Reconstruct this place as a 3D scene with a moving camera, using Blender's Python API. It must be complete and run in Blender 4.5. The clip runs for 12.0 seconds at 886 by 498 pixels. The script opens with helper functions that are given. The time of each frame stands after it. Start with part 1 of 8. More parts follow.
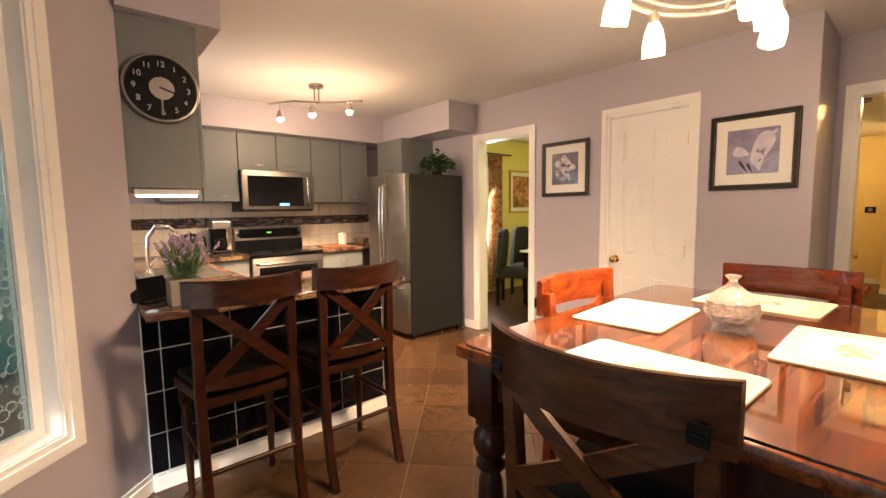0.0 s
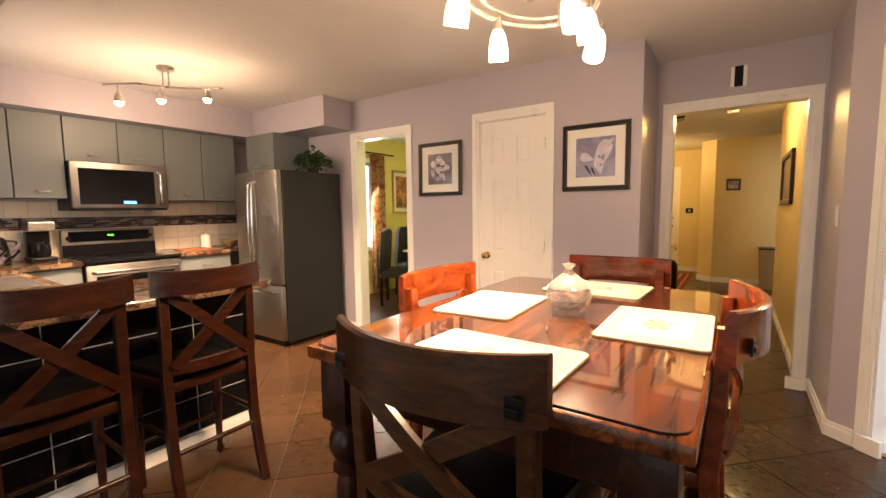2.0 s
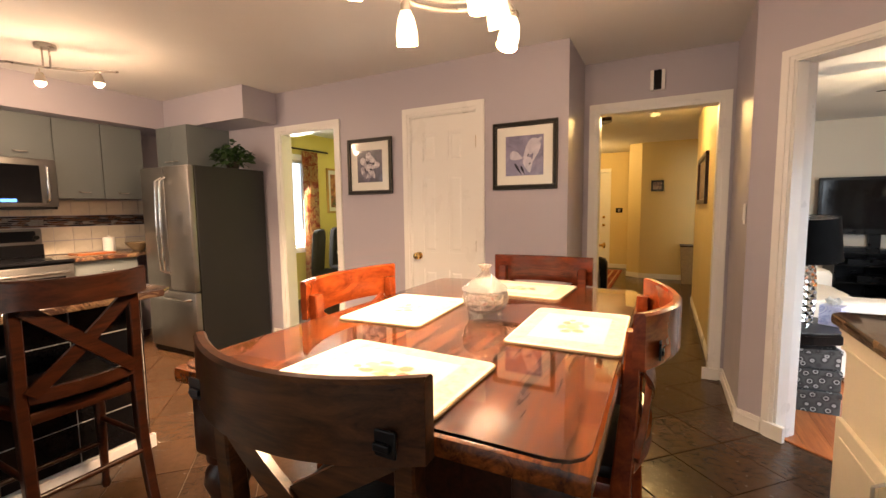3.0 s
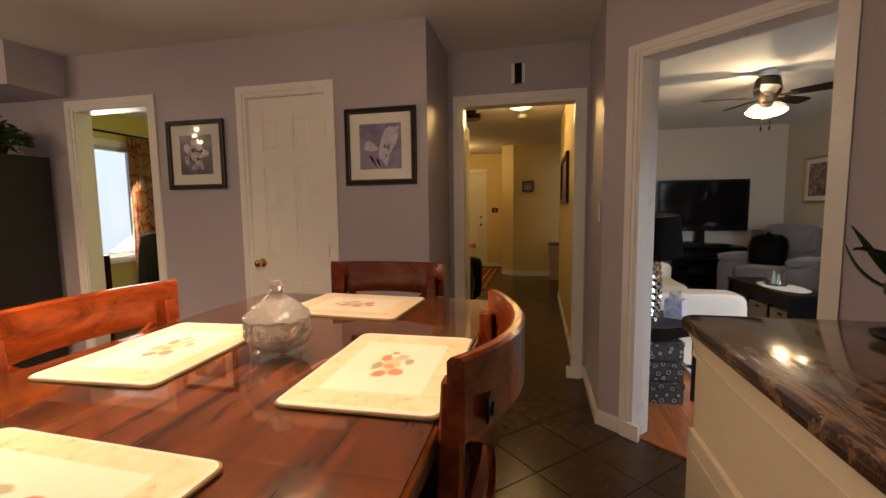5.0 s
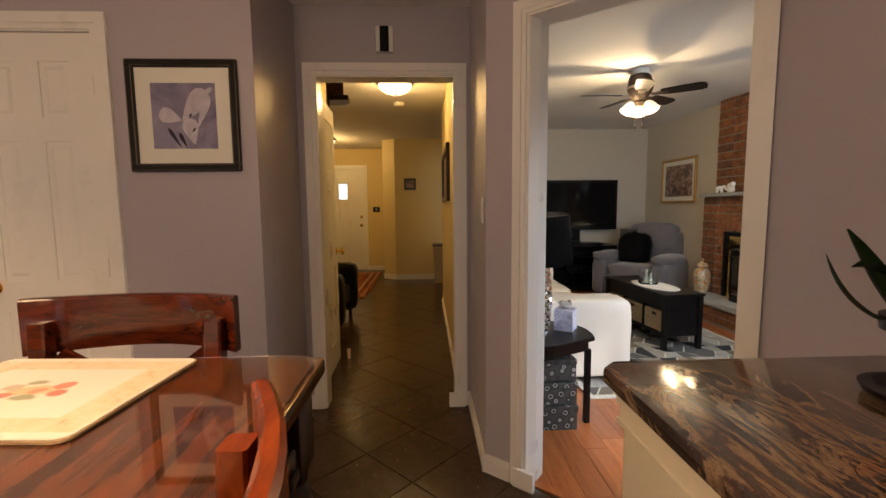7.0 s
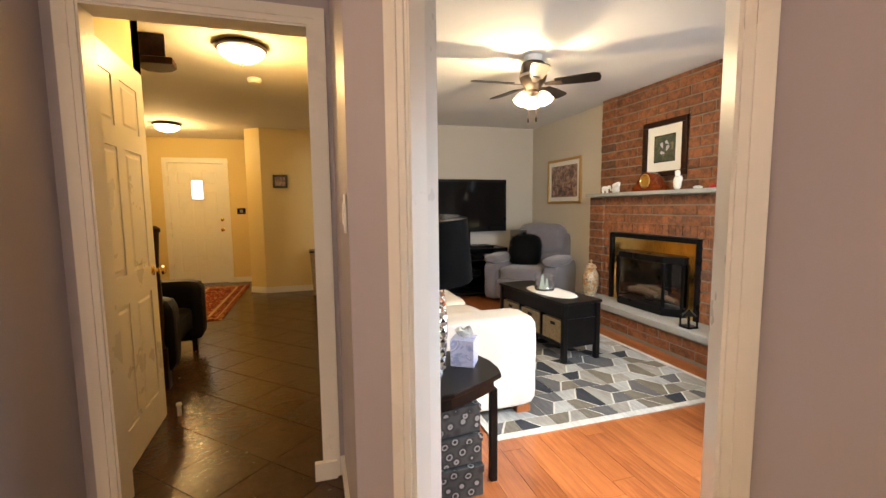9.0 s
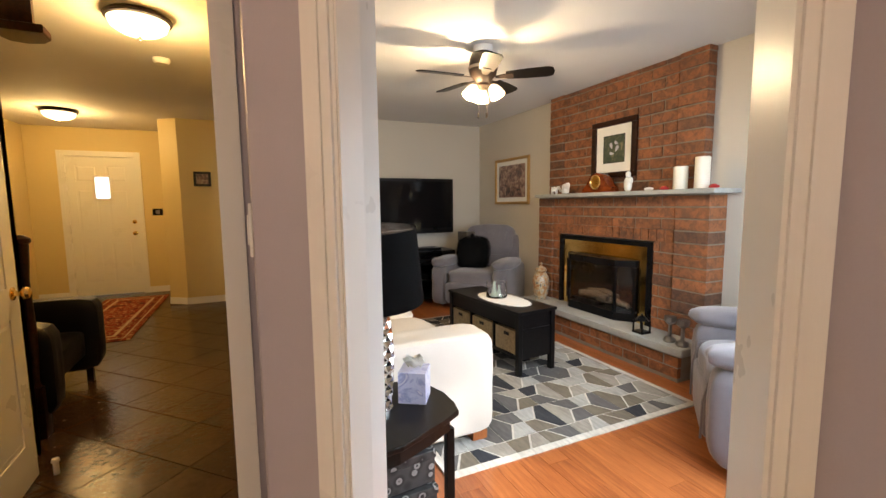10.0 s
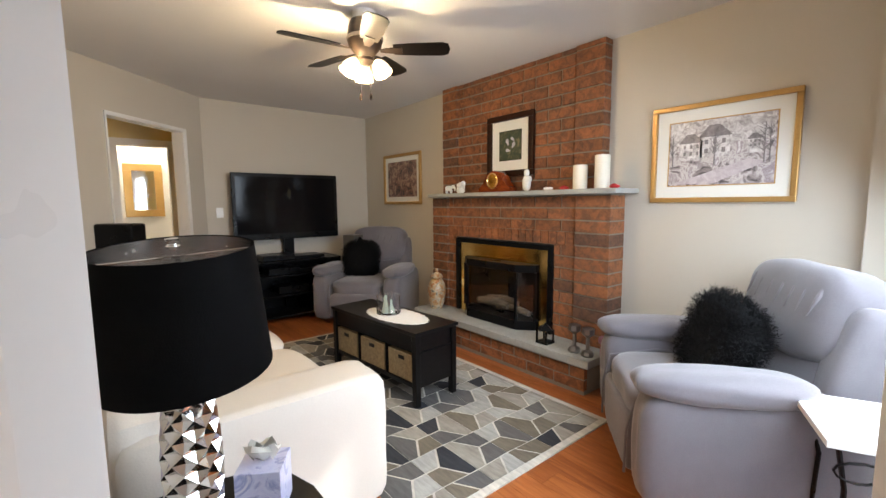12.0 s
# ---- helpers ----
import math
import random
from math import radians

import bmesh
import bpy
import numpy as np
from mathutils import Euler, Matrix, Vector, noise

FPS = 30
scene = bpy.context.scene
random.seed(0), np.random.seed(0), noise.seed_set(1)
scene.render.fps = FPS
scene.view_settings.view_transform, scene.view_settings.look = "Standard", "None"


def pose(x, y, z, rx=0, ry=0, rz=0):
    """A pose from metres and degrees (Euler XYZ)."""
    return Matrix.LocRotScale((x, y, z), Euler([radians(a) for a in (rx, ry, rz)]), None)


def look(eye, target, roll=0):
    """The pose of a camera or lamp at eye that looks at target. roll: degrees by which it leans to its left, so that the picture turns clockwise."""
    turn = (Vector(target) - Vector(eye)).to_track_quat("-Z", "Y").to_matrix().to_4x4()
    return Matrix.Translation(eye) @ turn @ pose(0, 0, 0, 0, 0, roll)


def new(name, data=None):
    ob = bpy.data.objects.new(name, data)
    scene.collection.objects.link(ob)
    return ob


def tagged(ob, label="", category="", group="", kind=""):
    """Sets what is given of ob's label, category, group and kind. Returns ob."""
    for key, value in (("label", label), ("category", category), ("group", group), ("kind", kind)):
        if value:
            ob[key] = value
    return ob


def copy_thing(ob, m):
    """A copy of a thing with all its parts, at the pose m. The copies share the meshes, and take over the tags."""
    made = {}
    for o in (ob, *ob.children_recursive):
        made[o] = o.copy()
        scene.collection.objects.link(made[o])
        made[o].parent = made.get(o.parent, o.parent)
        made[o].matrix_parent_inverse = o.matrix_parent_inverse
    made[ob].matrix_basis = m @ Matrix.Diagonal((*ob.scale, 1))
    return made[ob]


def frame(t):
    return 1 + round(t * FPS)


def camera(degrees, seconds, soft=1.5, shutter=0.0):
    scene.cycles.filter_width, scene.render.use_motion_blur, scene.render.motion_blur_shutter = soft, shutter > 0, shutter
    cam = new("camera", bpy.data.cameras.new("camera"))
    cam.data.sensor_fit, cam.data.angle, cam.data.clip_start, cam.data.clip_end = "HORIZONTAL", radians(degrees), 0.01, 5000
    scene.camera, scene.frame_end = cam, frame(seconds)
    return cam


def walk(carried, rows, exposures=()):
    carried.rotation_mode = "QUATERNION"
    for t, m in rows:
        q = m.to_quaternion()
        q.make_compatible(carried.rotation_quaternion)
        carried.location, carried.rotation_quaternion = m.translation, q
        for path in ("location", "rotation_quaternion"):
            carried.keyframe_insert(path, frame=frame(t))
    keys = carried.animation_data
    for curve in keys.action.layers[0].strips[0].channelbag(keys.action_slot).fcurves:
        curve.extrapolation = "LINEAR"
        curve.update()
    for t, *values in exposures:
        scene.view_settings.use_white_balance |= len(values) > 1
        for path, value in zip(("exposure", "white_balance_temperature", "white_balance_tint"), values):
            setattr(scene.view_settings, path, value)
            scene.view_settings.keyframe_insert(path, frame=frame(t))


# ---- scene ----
cam = camera(92.2, 12.0)
PATH = [
    (0, (0.11, 0.395, 1.326), (1.411, 1.902, 1.141), -0.8),
    (0.5, (0.133, 0.377, 1.324), (1.524, 1.802, 1.138), -0.7),
    (1, (0.148, 0.358, 1.321), (1.629, 1.689, 1.136), -0.8),
    (1.5, (0.172, 0.338, 1.313), (1.735, 1.572, 1.129), -0.8),
    (2, (0.199, 0.324, 1.301), (1.838, 1.455, 1.117), -0.7),
    (2.5, (0.26, 0.312, 1.295), (1.968, 1.335, 1.11), -0.7),
    (3, (0.369, 0.285, 1.29), (2.137, 1.2, 1.104), -0.7),
    (4.8, (0.74, 0.215, 1.27), (2.671, 0.7, 1.08), -0.8),
    (5, (0.802, 0.21, 1.27), (2.745, 0.644, 1.081), -0.7),
    (5.5, (0.933, 0.192, 1.267), (2.901, 0.499, 1.08), -0.8),
    (6, (1.094, 0.164, 1.263), (3.077, 0.345, 1.076), -0.8),
    (6.5, (1.262, 0.143, 1.259), (3.253, 0.194, 1.068), -0.7),
    (7, (1.424, 0.128, 1.256), (3.413, 0.051, 1.061), -0.5),
    (9, (2.056, -0.039, 1.258), (3.961, -0.618, 1.061), -0.6),
    (9.5, (2.211, -0.074, 1.272), (4.073, -0.776, 1.068), -0.7),
    (10, (2.357, -0.132, 1.293), (4.169, -0.953, 1.084), -0.6),
    (10.5, (2.497, -0.18, 1.267), (4.244, -1.131, 1.066), -0.6),
    (11, (2.617, -0.25, 1.282), (4.304, -1.305, 1.077), -0.6),
    (11.5, (2.718, -0.318, 1.278), (4.339, -1.471, 1.072), -0.6),
    (12, (2.806, -0.414, 1.299), (4.351, -1.665, 1.083), -0.5),
]
EXPOSURES = [(0, 0.45, 6500, 10), (3.0, 0.3, 6500, 10), (5.0, -0.98, 6500, 10), (6.0, -0.97, 6500, 10), (7.0, -0.62, 6500, 10), (9.0, 0.3, 6500, 10), (10.0, 0.1, 6400, 10), (11.0, 0.08, 6300, 10), (12.0, 0.0, 6180, 10)]
walk(cam, [(t, look(eye, target, roll)) for t, eye, target, roll in PATH], EXPOSURES)

# ---- world and daylight ----
world = bpy.data.worlds.new("world")
scene.world = world
world.use_nodes = True
wn = world.node_tree
sky = wn.nodes.new("ShaderNodeTexSky")
sky.sky_type, sky.sun_disc = "NISHITA", False
sky.sun_elevation, sky.sun_rotation = radians(32), radians(222)
wn.links.new(sky.outputs[0], wn.nodes["Background"].inputs[0])
wn.nodes["Background"].inputs[1].default_value = 0.12


def sun_lamp(strength, elevation, bearing):
    data = bpy.data.lights.new("sun", "SUN")
    data.energy, data.angle, data.color = strength, radians(1.5), (1.0, 0.95, 0.88)
    ob = new("sun", data)
    d = Vector((math.sin(bearing) * math.cos(elevation), math.cos(bearing) * math.cos(elevation), math.sin(elevation)))
    ob.matrix_world = look(d * 20, (0, 0, 0))
    return ob


sun_lamp(3.0, radians(32), radians(222))


def window_light(name, place, target, w, h, power, colour=(0.86, 0.93, 1.0), spread=180):
    data = bpy.data.lights.new(name, "AREA")
    data.shape, data.size, data.size_y, data.energy, data.color = "RECTANGLE", w, h, power, colour
    data.spread = radians(spread)
    ob = new(name, data)
    ob.matrix_world = look(place, target)
    return ob


def bulb(name, place, power, radius=0.03, colour=(1.0, 0.65, 0.39)):
    data = bpy.data.lights.new(name, "POINT")
    data.energy, data.shadow_soft_size, data.color = power, radius, colour
    ob = new(name, data)
    ob.location = place
    return ob


window_light("light_patio", (-1.38, 0.25, 1.15), (3, 0.25, 0.9), 1.9, 1.9, 6, (1.0, 0.95, 0.9))
window_light("light_bay", (-0.55, 1.88, 1.3), (0.6, 0.7, 0.9), 1.1, 1.3, 5, (1.0, 0.96, 0.92))
# fill for the kitchen, set in the added window over the sink
window_light("light_kitchen", (0.32, 4.1, 1.5), (3, 4.1, 1.0), 1.0, 0.8, 5)
window_light("light_family", (2.76, -2.1, 1.3), (4.4, -1.95, 0.0), 1.6, 1.6, 68, (0.79, 0.89, 1.0), 160)
window_light("light_dining", (4.6, 4.9, 1.4), (4.9, 3.0, 0.9), 1.0, 1.2, 62, (1, 0.95, 0.85))
# no window here: an unseen overhead lamp added to brighten the washroom
window_light("light_powder", (9.6, -0.9, 2.3), (9.6, -0.9, 0), 0.8, 0.8, 55, (1, 0.9, 0.68))


# ---- materials ----
def node_mat(name, rough=0.5, metal=0.0):
    m = bpy.data.materials.new(name)
    m.use_nodes = True
    b = m.node_tree.nodes["Principled BSDF"]
    b.inputs["Roughness"].default_value, b.inputs["Metallic"].default_value = rough, metal
    return m, m.node_tree, b


def ramp(t, fac, stops):
    r = t.nodes.new("ShaderNodeValToRGB")
    el = r.color_ramp.elements
    while len(el) < len(stops):
        el.new(0.5)
    for e, (p, c) in zip(el, stops):
        e.position, e.color = p, (*c, 1)
    t.links.new(fac, r.inputs[0])
    return r.outputs[0]


def coords(t, scale=(1, 1, 1), turn=(0, 0, 0), kind="Object"):
    c, mp = t.nodes.new("ShaderNodeTexCoord"), t.nodes.new("ShaderNodeMapping")
    mp.inputs["Scale"].default_value, mp.inputs["Rotation"].default_value = scale, turn
    t.links.new(c.outputs[kind], mp.inputs[0])
    return mp.outputs[0]


def noise_tex(t, vec, scale, detail=4, rough=0.6, distort=0.0):
    n = t.nodes.new("ShaderNodeTexNoise")
    n.inputs["Scale"].default_value, n.inputs["Detail"].default_value = scale, detail
    n.inputs["Roughness"].default_value, n.inputs["Distortion"].default_value = rough, distort
    t.links.new(vec, n.inputs["Vector"])
    return n.outputs[0]


def bump(t, b, height, strength, distance=0.002):
    n = t.nodes.new("ShaderNodeBump")
    n.inputs["Strength"].default_value, n.inputs["Distance"].default_value = strength, distance
    t.links.new(height, n.inputs["Height"])
    t.links.new(n.outputs[0], b.inputs["Normal"])


def mix(t, a, b, fac, kind="MIX"):
    n = t.nodes.new("ShaderNodeMix")
    n.data_type, n.blend_type = "RGBA", kind
    for sock, v in ((n.inputs[0], fac), (n.inputs[6], a), (n.inputs[7], b)):
        if hasattr(v, "links"):
            t.links.new(v, sock)
        elif isinstance(v, tuple):
            sock.default_value = (*v, 1)
        else:
            sock.default_value = v
    return n.outputs[2]


def tone(c, k):
    return tuple(min(1.0, v * k) for v in c)


def plain(name, c, rough=0.5, metal=0.0, vary=0.12, scale=3.0, grain=120.0, relief=0.15, per_thing=0.0, coat=0.0, sheen=0.0, gloss=0.0):
    """A surface with broad mottling, fine grain and a little relief."""
    m, t, b = node_mat(name, rough, metal)
    v = t.nodes.new("ShaderNodeNewGeometry").outputs["Position"] if per_thing else coords(t)
    broad = ramp(t, noise_tex(t, v, scale), [(0.3, tone(c, 1 - vary)), (0.7, tone(c, 1 + vary * 0.6))])
    fine = noise_tex(t, v, grain, 3)
    col = mix(t, broad, ramp(t, fine, [(0.35, tone(c, 1 - vary)), (0.65, tone(c, 1 + vary * 0.5))]), 0.4)
    if per_thing:
        info = t.nodes.new("ShaderNodeObjectInfo")
        stops = [(0, tone(c, 1 - per_thing)), (1, tone(c, 1 + per_thing))]
        if name == "red_brick":
            stops = [(0, (0.045, 0.035, 0.03)), (0.05, (0.09, 0.06, 0.045)), (0.08, tone(c, 0.75)), (1, tone(c, 1.3))]
        col = mix(t, col, ramp(t, info.outputs["Random"], stops), 0.6)
        if name == "red_brick":
            burn = ramp(t, noise_tex(t, v, 19, 5, 0.65, 0.8), [(0.44, (1, 1, 1)), (0.6, (0.25, 0.25, 0.25))])
            patch = ramp(t, noise_tex(t, v, 2.2, 2), [(0.38, (1, 1, 1)), (0.6, (0.22, 0.22, 0.22))])
            col = mix(t, (0.055, 0.03, 0.02), col, mix(t, burn, patch, 0.35))
    t.links.new(col, b.inputs["Base Color"])
    r = ramp(t, noise_tex(t, v, scale * 2.3), [(0.3, (max(rough - 0.06, 0.02),) * 3), (0.7, (min(rough + 0.08, 1),) * 3)])
    t.links.new(r, b.inputs["Roughness"])
    if relief:
        bump(t, b, fine, relief)
    b.inputs["Coat Weight"].default_value = coat
    b.inputs["Sheen Weight"].default_value = sheen
    if not metal:
        b.inputs["Specular IOR Level"].default_value = gloss or (0.35 if max(c) > 0.06 else 0.16)
    return m


def wood(name, dark, light, rough=0.3, coat=0.3, scale=(1.2, 14, 14), per_thing=0.0):
    m, t, b = node_mat(name, rough)
    v = coords(t, scale)
    g = noise_tex(t, v, 2.2, 6, 0.65, 1.2)
    f = noise_tex(t, coords(t, tuple(s * 5 for s in scale)), 3, 3)
    col = mix(t, ramp(t, g, [(0.37, dark), (0.64, light)]), ramp(t, f, [(0.3, dark), (0.7, light)]), 0.25)
    if per_thing:
        info = t.nodes.new("ShaderNodeObjectInfo")
        col = mix(t, col, ramp(t, info.outputs["Random"], [(0, tone(dark, 1.0)), (1, tone(light, 1.2))]), per_thing)
    t.links.new(col, b.inputs["Base Color"])
    bump(t, b, f, 0.08)
    b.inputs["Coat Weight"].default_value, b.inputs["Coat Roughness"].default_value = coat, 0.08
    b.inputs["Specular IOR Level"].default_value = 0.2
    return m


def glow(name, c, strength):
    m, t, b = node_mat(name, 0.4)
    b.inputs["Base Color"].default_value = (*c, 1)
    b.inputs["Emission Color"].default_value = (*c, 1)
    b.inputs["Emission Strength"].default_value = strength
    return m


def clear_glass(name, c=(1, 1, 1), rough=0.02, relief=0.0):
    m, t, b = node_mat(name, rough)
    b.inputs["Base Color"].default_value = (*c, 1)
    b.inputs["Transmission Weight"].default_value = 1.0
    b.inputs["IOR"].default_value = 1.48
    if relief:
        bump(t, b, noise_tex(t, coords(t), 60, 2), relief, 0.01)
    return m


def granite(name):
    m, t, b = node_mat(name, 0.12)
    v = coords(t, (0.9, 3.4, 1.0), (0, 0, 0.35))
    vein = noise_tex(t, v, 4.2, 10, 0.7, 1.0)
    base = ramp(t, vein, [(0.32, (0.012, 0.009, 0.008)), (0.46, (0.06, 0.03, 0.02)), (0.53, (0.27, 0.18, 0.1)), (0.57, (0.04, 0.022, 0.017)), (0.64, (0.02, 0.014, 0.012)), (0.75, (0.2, 0.12, 0.09))])
    vo = t.nodes.new("ShaderNodeTexVoronoi")
    vo.inputs["Scale"].default_value = 130
    t.links.new(coords(t), vo.inputs["Vector"])
    speck = ramp(t, vo.outputs["Distance"], [(0.1, (0.4, 0.3, 0.24)), (0.3, (0.05, 0.035, 0.03))])
    rust = ramp(t, noise_tex(t, coords(t), 2.6, 3), [(0.5, (1, 1, 1)), (0.66, (1.0, 0.66, 0.48))])
    base = mix(t, base, rust, 1.0, "MULTIPLY")
    t.links.new(mix(t, base, speck, 0.16), b.inputs["Base Color"])
    b.inputs["Coat Weight"].default_value = 0.4
    return m


def picture_mat(name, stops, scale=5.0, turn=0.0):
    """A print: soft shapes in a few tones."""
    m, t, b = node_mat(name, 0.35)
    v = coords(t, (1, 1, 1), (0, turn, 0))
    n = noise_tex(t, v, scale, 5, 0.6, 1.0)
    t.links.new(ramp(t, n, stops), b.inputs["Base Color"])
    b.inputs["Coat Weight"].default_value = 0.6
    return m


LAV = plain("paint_lavender", (0.42, 0.39, 0.44), 0.42, vary=0.03, scale=1.2, grain=260, relief=0.12)
YEL = plain("paint_cream", (0.68, 0.55, 0.27), 0.5, vary=0.03, scale=1.2, grain=260, relief=0.12)
GRN = plain("paint_green_yellow", (0.66, 0.58, 0.18), 0.5, vary=0.03, scale=1.2, grain=260, relief=0.12)
BEI = plain("paint_beige", (0.54, 0.49, 0.41), 0.55, vary=0.03, scale=1.2, grain=260, relief=0.12)
CEIL = plain("ceiling_paint", (0.72, 0.7, 0.68), 0.8, vary=0.04, scale=2, grain=180, relief=0.4)
WHITE = plain("white_gloss_paint", (0.78, 0.77, 0.74), 0.3, vary=0.012, scale=1.5, grain=70, relief=0.02)
CREAM = plain("cream_cabinet_paint", (0.66, 0.6, 0.47), 0.38, vary=0.05, scale=2, grain=90, relief=0.05)
SAGE = plain("grey_cabinet_paint", (0.16, 0.178, 0.18), 0.4, vary=0.05, scale=2, grain=90, relief=0.05)
SLATE = plain("slate_tile", (0.064, 0.034, 0.017), 0.2, vary=0.7, scale=11, grain=30, relief=1.0, per_thing=0.3, gloss=0.3)
GROUT = plain("grout", (0.13, 0.09, 0.06), 0.9, vary=0.15)
BLACKTILE = plain("black_glazed_tile", (0.005, 0.005, 0.006), 0.12, vary=0.3)
LIGHTGROUT = plain("pale_grout", (0.6, 0.6, 0.57), 0.9, vary=0.1)
SPLASH = plain("cream_wall_tile", (0.62, 0.56, 0.46), 0.25, vary=0.06)
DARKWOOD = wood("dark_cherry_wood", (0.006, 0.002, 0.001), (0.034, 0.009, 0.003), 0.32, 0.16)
# chair tones of one cherry wood, lighter or darker with the light they get
SHADEDWOOD = wood("shaded_cherry_wood", (0.02, 0.004, 0.002), (0.10, 0.018, 0.006), 0.2, 0.4)
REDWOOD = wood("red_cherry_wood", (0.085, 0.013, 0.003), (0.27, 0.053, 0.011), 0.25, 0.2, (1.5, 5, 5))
BROWNSHADEWOOD = wood("brown_shaded_cherry_wood", (0.01, 0.004, 0.0015), (0.07, 0.026, 0.008), 0.32, 0.15)
TABLEWOOD = wood("streaked_cherry_tabletop", (0.01, 0.0025, 0.001), (0.21, 0.057, 0.011), 0.22, 0.2, (0.9, 9, 9))
LAMINATE = wood("oak_laminate", (0.19, 0.05, 0.014), (0.44, 0.15, 0.045), 0.28, 0.3, (1.2, 16, 1), 0.3)
BLACKWOOD = wood("black_painted_wood", (0.0025, 0.002, 0.002), (0.007, 0.006, 0.006), 0.32, 0.06)
GOLDWOOD = plain("gold_frame", (0.5, 0.3, 0.1), 0.35, 0.6, vary=0.2)
BLACKFRAME = plain("black_beaded_frame", (0.02, 0.018, 0.016), 0.35, vary=0.4, grain=90, relief=0.6)
STEEL = plain("brushed_steel", (0.27, 0.26, 0.25), 0.36, 1.0, vary=0.01, grain=300, relief=0.0)
FRIDGESIDE = plain("textured_grey_enamel", (0.03, 0.03, 0.031), 0.5, vary=0.08, grain=300, relief=0.4)
CHROME = plain("chrome", (0.8, 0.8, 0.8), 0.06, 1.0, vary=0.02, relief=0)
BRASS = plain("polished_brass", (0.85, 0.58, 0.2), 0.12, 1.0, vary=0.05, relief=0)
BLACK = plain("black_plastic", (0.004, 0.004, 0.0045), 0.3, vary=0.2)
BLACKGLASS = plain("black_glass", (0.006, 0.006, 0.007), 0.05, vary=0.1, relief=0)
BRONZE = plain("dark_bronze", (0.022, 0.014, 0.01), 0.35, 0.4, vary=0.2)
OLDBRONZE = plain("old_bronze", (0.16, 0.13, 0.09), 0.4, 0.6, vary=0.5, scale=60)
NICKEL = plain("brushed_nickel", (0.4, 0.36, 0.32), 0.3, 0.9, vary=0.1)
LEATHER = plain("black_leather", (0.005, 0.0045, 0.0045), 0.38, vary=0.3, grain=150, relief=0.6)
IVORY = plain("ivory_leather", (0.68, 0.62, 0.54), 0.42, vary=0.06, grain=160, relief=0.4)
SUEDE = plain("grey_suede", (0.155, 0.142, 0.155), 0.85, vary=0.16, scale=5, grain=220, relief=0.5, sheen=0.4)
FUR = plain("black_fur", (0.005, 0.005, 0.0055), 0.8, vary=0.5, grain=90, relief=1.0)
STONE = plain("grey_limestone", (0.36, 0.36, 0.33), 0.8, vary=0.2, scale=9, grain=70, relief=0.9)
BRICKMAT = plain("red_brick", (0.31, 0.118, 0.046), 0.85, vary=0.7, scale=26, grain=80, relief=0.8, per_thing=0.5)
MORTAR = plain("grey_mortar", (0.24, 0.205, 0.16), 0.95, vary=0.2, grain=90, relief=0.8)
PAPER = plain("white_mount_board", (0.75, 0.74, 0.68), 0.8, vary=0.03, coat=0.5)
GRANITE = granite("brown_veined_granite")
GLASS = clear_glass("clear_glass")
PALEGREEN = plain("pale_green_glaze", (0.5, 0.62, 0.55), 0.2, vary=0.15)
CRYSTAL = clear_glass("cut_crystal", (1.0, 0.97, 0.94), 0.02, 0.25)
CRYSTAL.node_tree.nodes["Principled BSDF"].inputs["Transmission Weight"].default_value = 0.8
MIRROR = plain("mirror", (0.9, 0.9, 0.9), 0.02, 1.0, vary=0.0, relief=0)
BULB = glow("lit_bulb", (1.0, 0.78, 0.5), 12)
HEDGE = plain("hedge_green", (0.03, 0.07, 0.03), 0.7, vary=0.6, scale=9, grain=30, relief=1.0)
LOGMAT = plain("charred_ceramic", (0.1, 0.075, 0.05), 0.85, vary=0.5, scale=20, relief=0.8)
SHADEGLOW = glow("lit_frosted_shade", (1.0, 0.8, 0.52), 3.0)
DIMGLOW = glow("dim_frosted_shade", (1.0, 0.82, 0.58), 1.4)
LAMPGLOW = glow("lit_ceiling_bowl", (1.0, 0.78, 0.45), 4.5)
DAYGLOW = glow("daylight_outside", (0.8, 0.9, 1.0), 2.2)
LEAF = plain("green_leaf", (0.03, 0.07, 0.02), 0.45, vary=0.4)
WICKER = plain("woven_basket", (0.3, 0.22, 0.12), 0.8, vary=0.4, scale=40, grain=160, relief=1.0)


# ---- building helpers ----
def box(bm, x0, x1, y0, y1, z0, z1, bevel=0.0, m=None):
    vs = [bm.verts.new((x, y, z)) for z in (z0, z1) for x, y in ((x0, y0), (x1, y0), (x1, y1), (x0, y1))]
    fs = [bm.faces.new([vs[i] for i in f]) for f in ((3, 2, 1, 0), (4, 5, 6, 7), (0, 1, 5, 4), (1, 2, 6, 5), (2, 3, 7, 6), (3, 0, 4, 7))]
    if bevel:
        es = list({e for f in fs for e in f.edges})
        out = bmesh.ops.bevel(bm, geom=es, offset=bevel, segments=2, profile=0.5, affect="EDGES")
        vs = list({v for f in out["faces"] for v in f.verts} | {v for v in vs if v.is_valid})
    if m is not None:
        for v in vs:
            v.co = m @ v.co
    return vs


def bm_box(*a, **k):
    bm = bmesh.new()
    box(bm, *a, **k)
    return bm


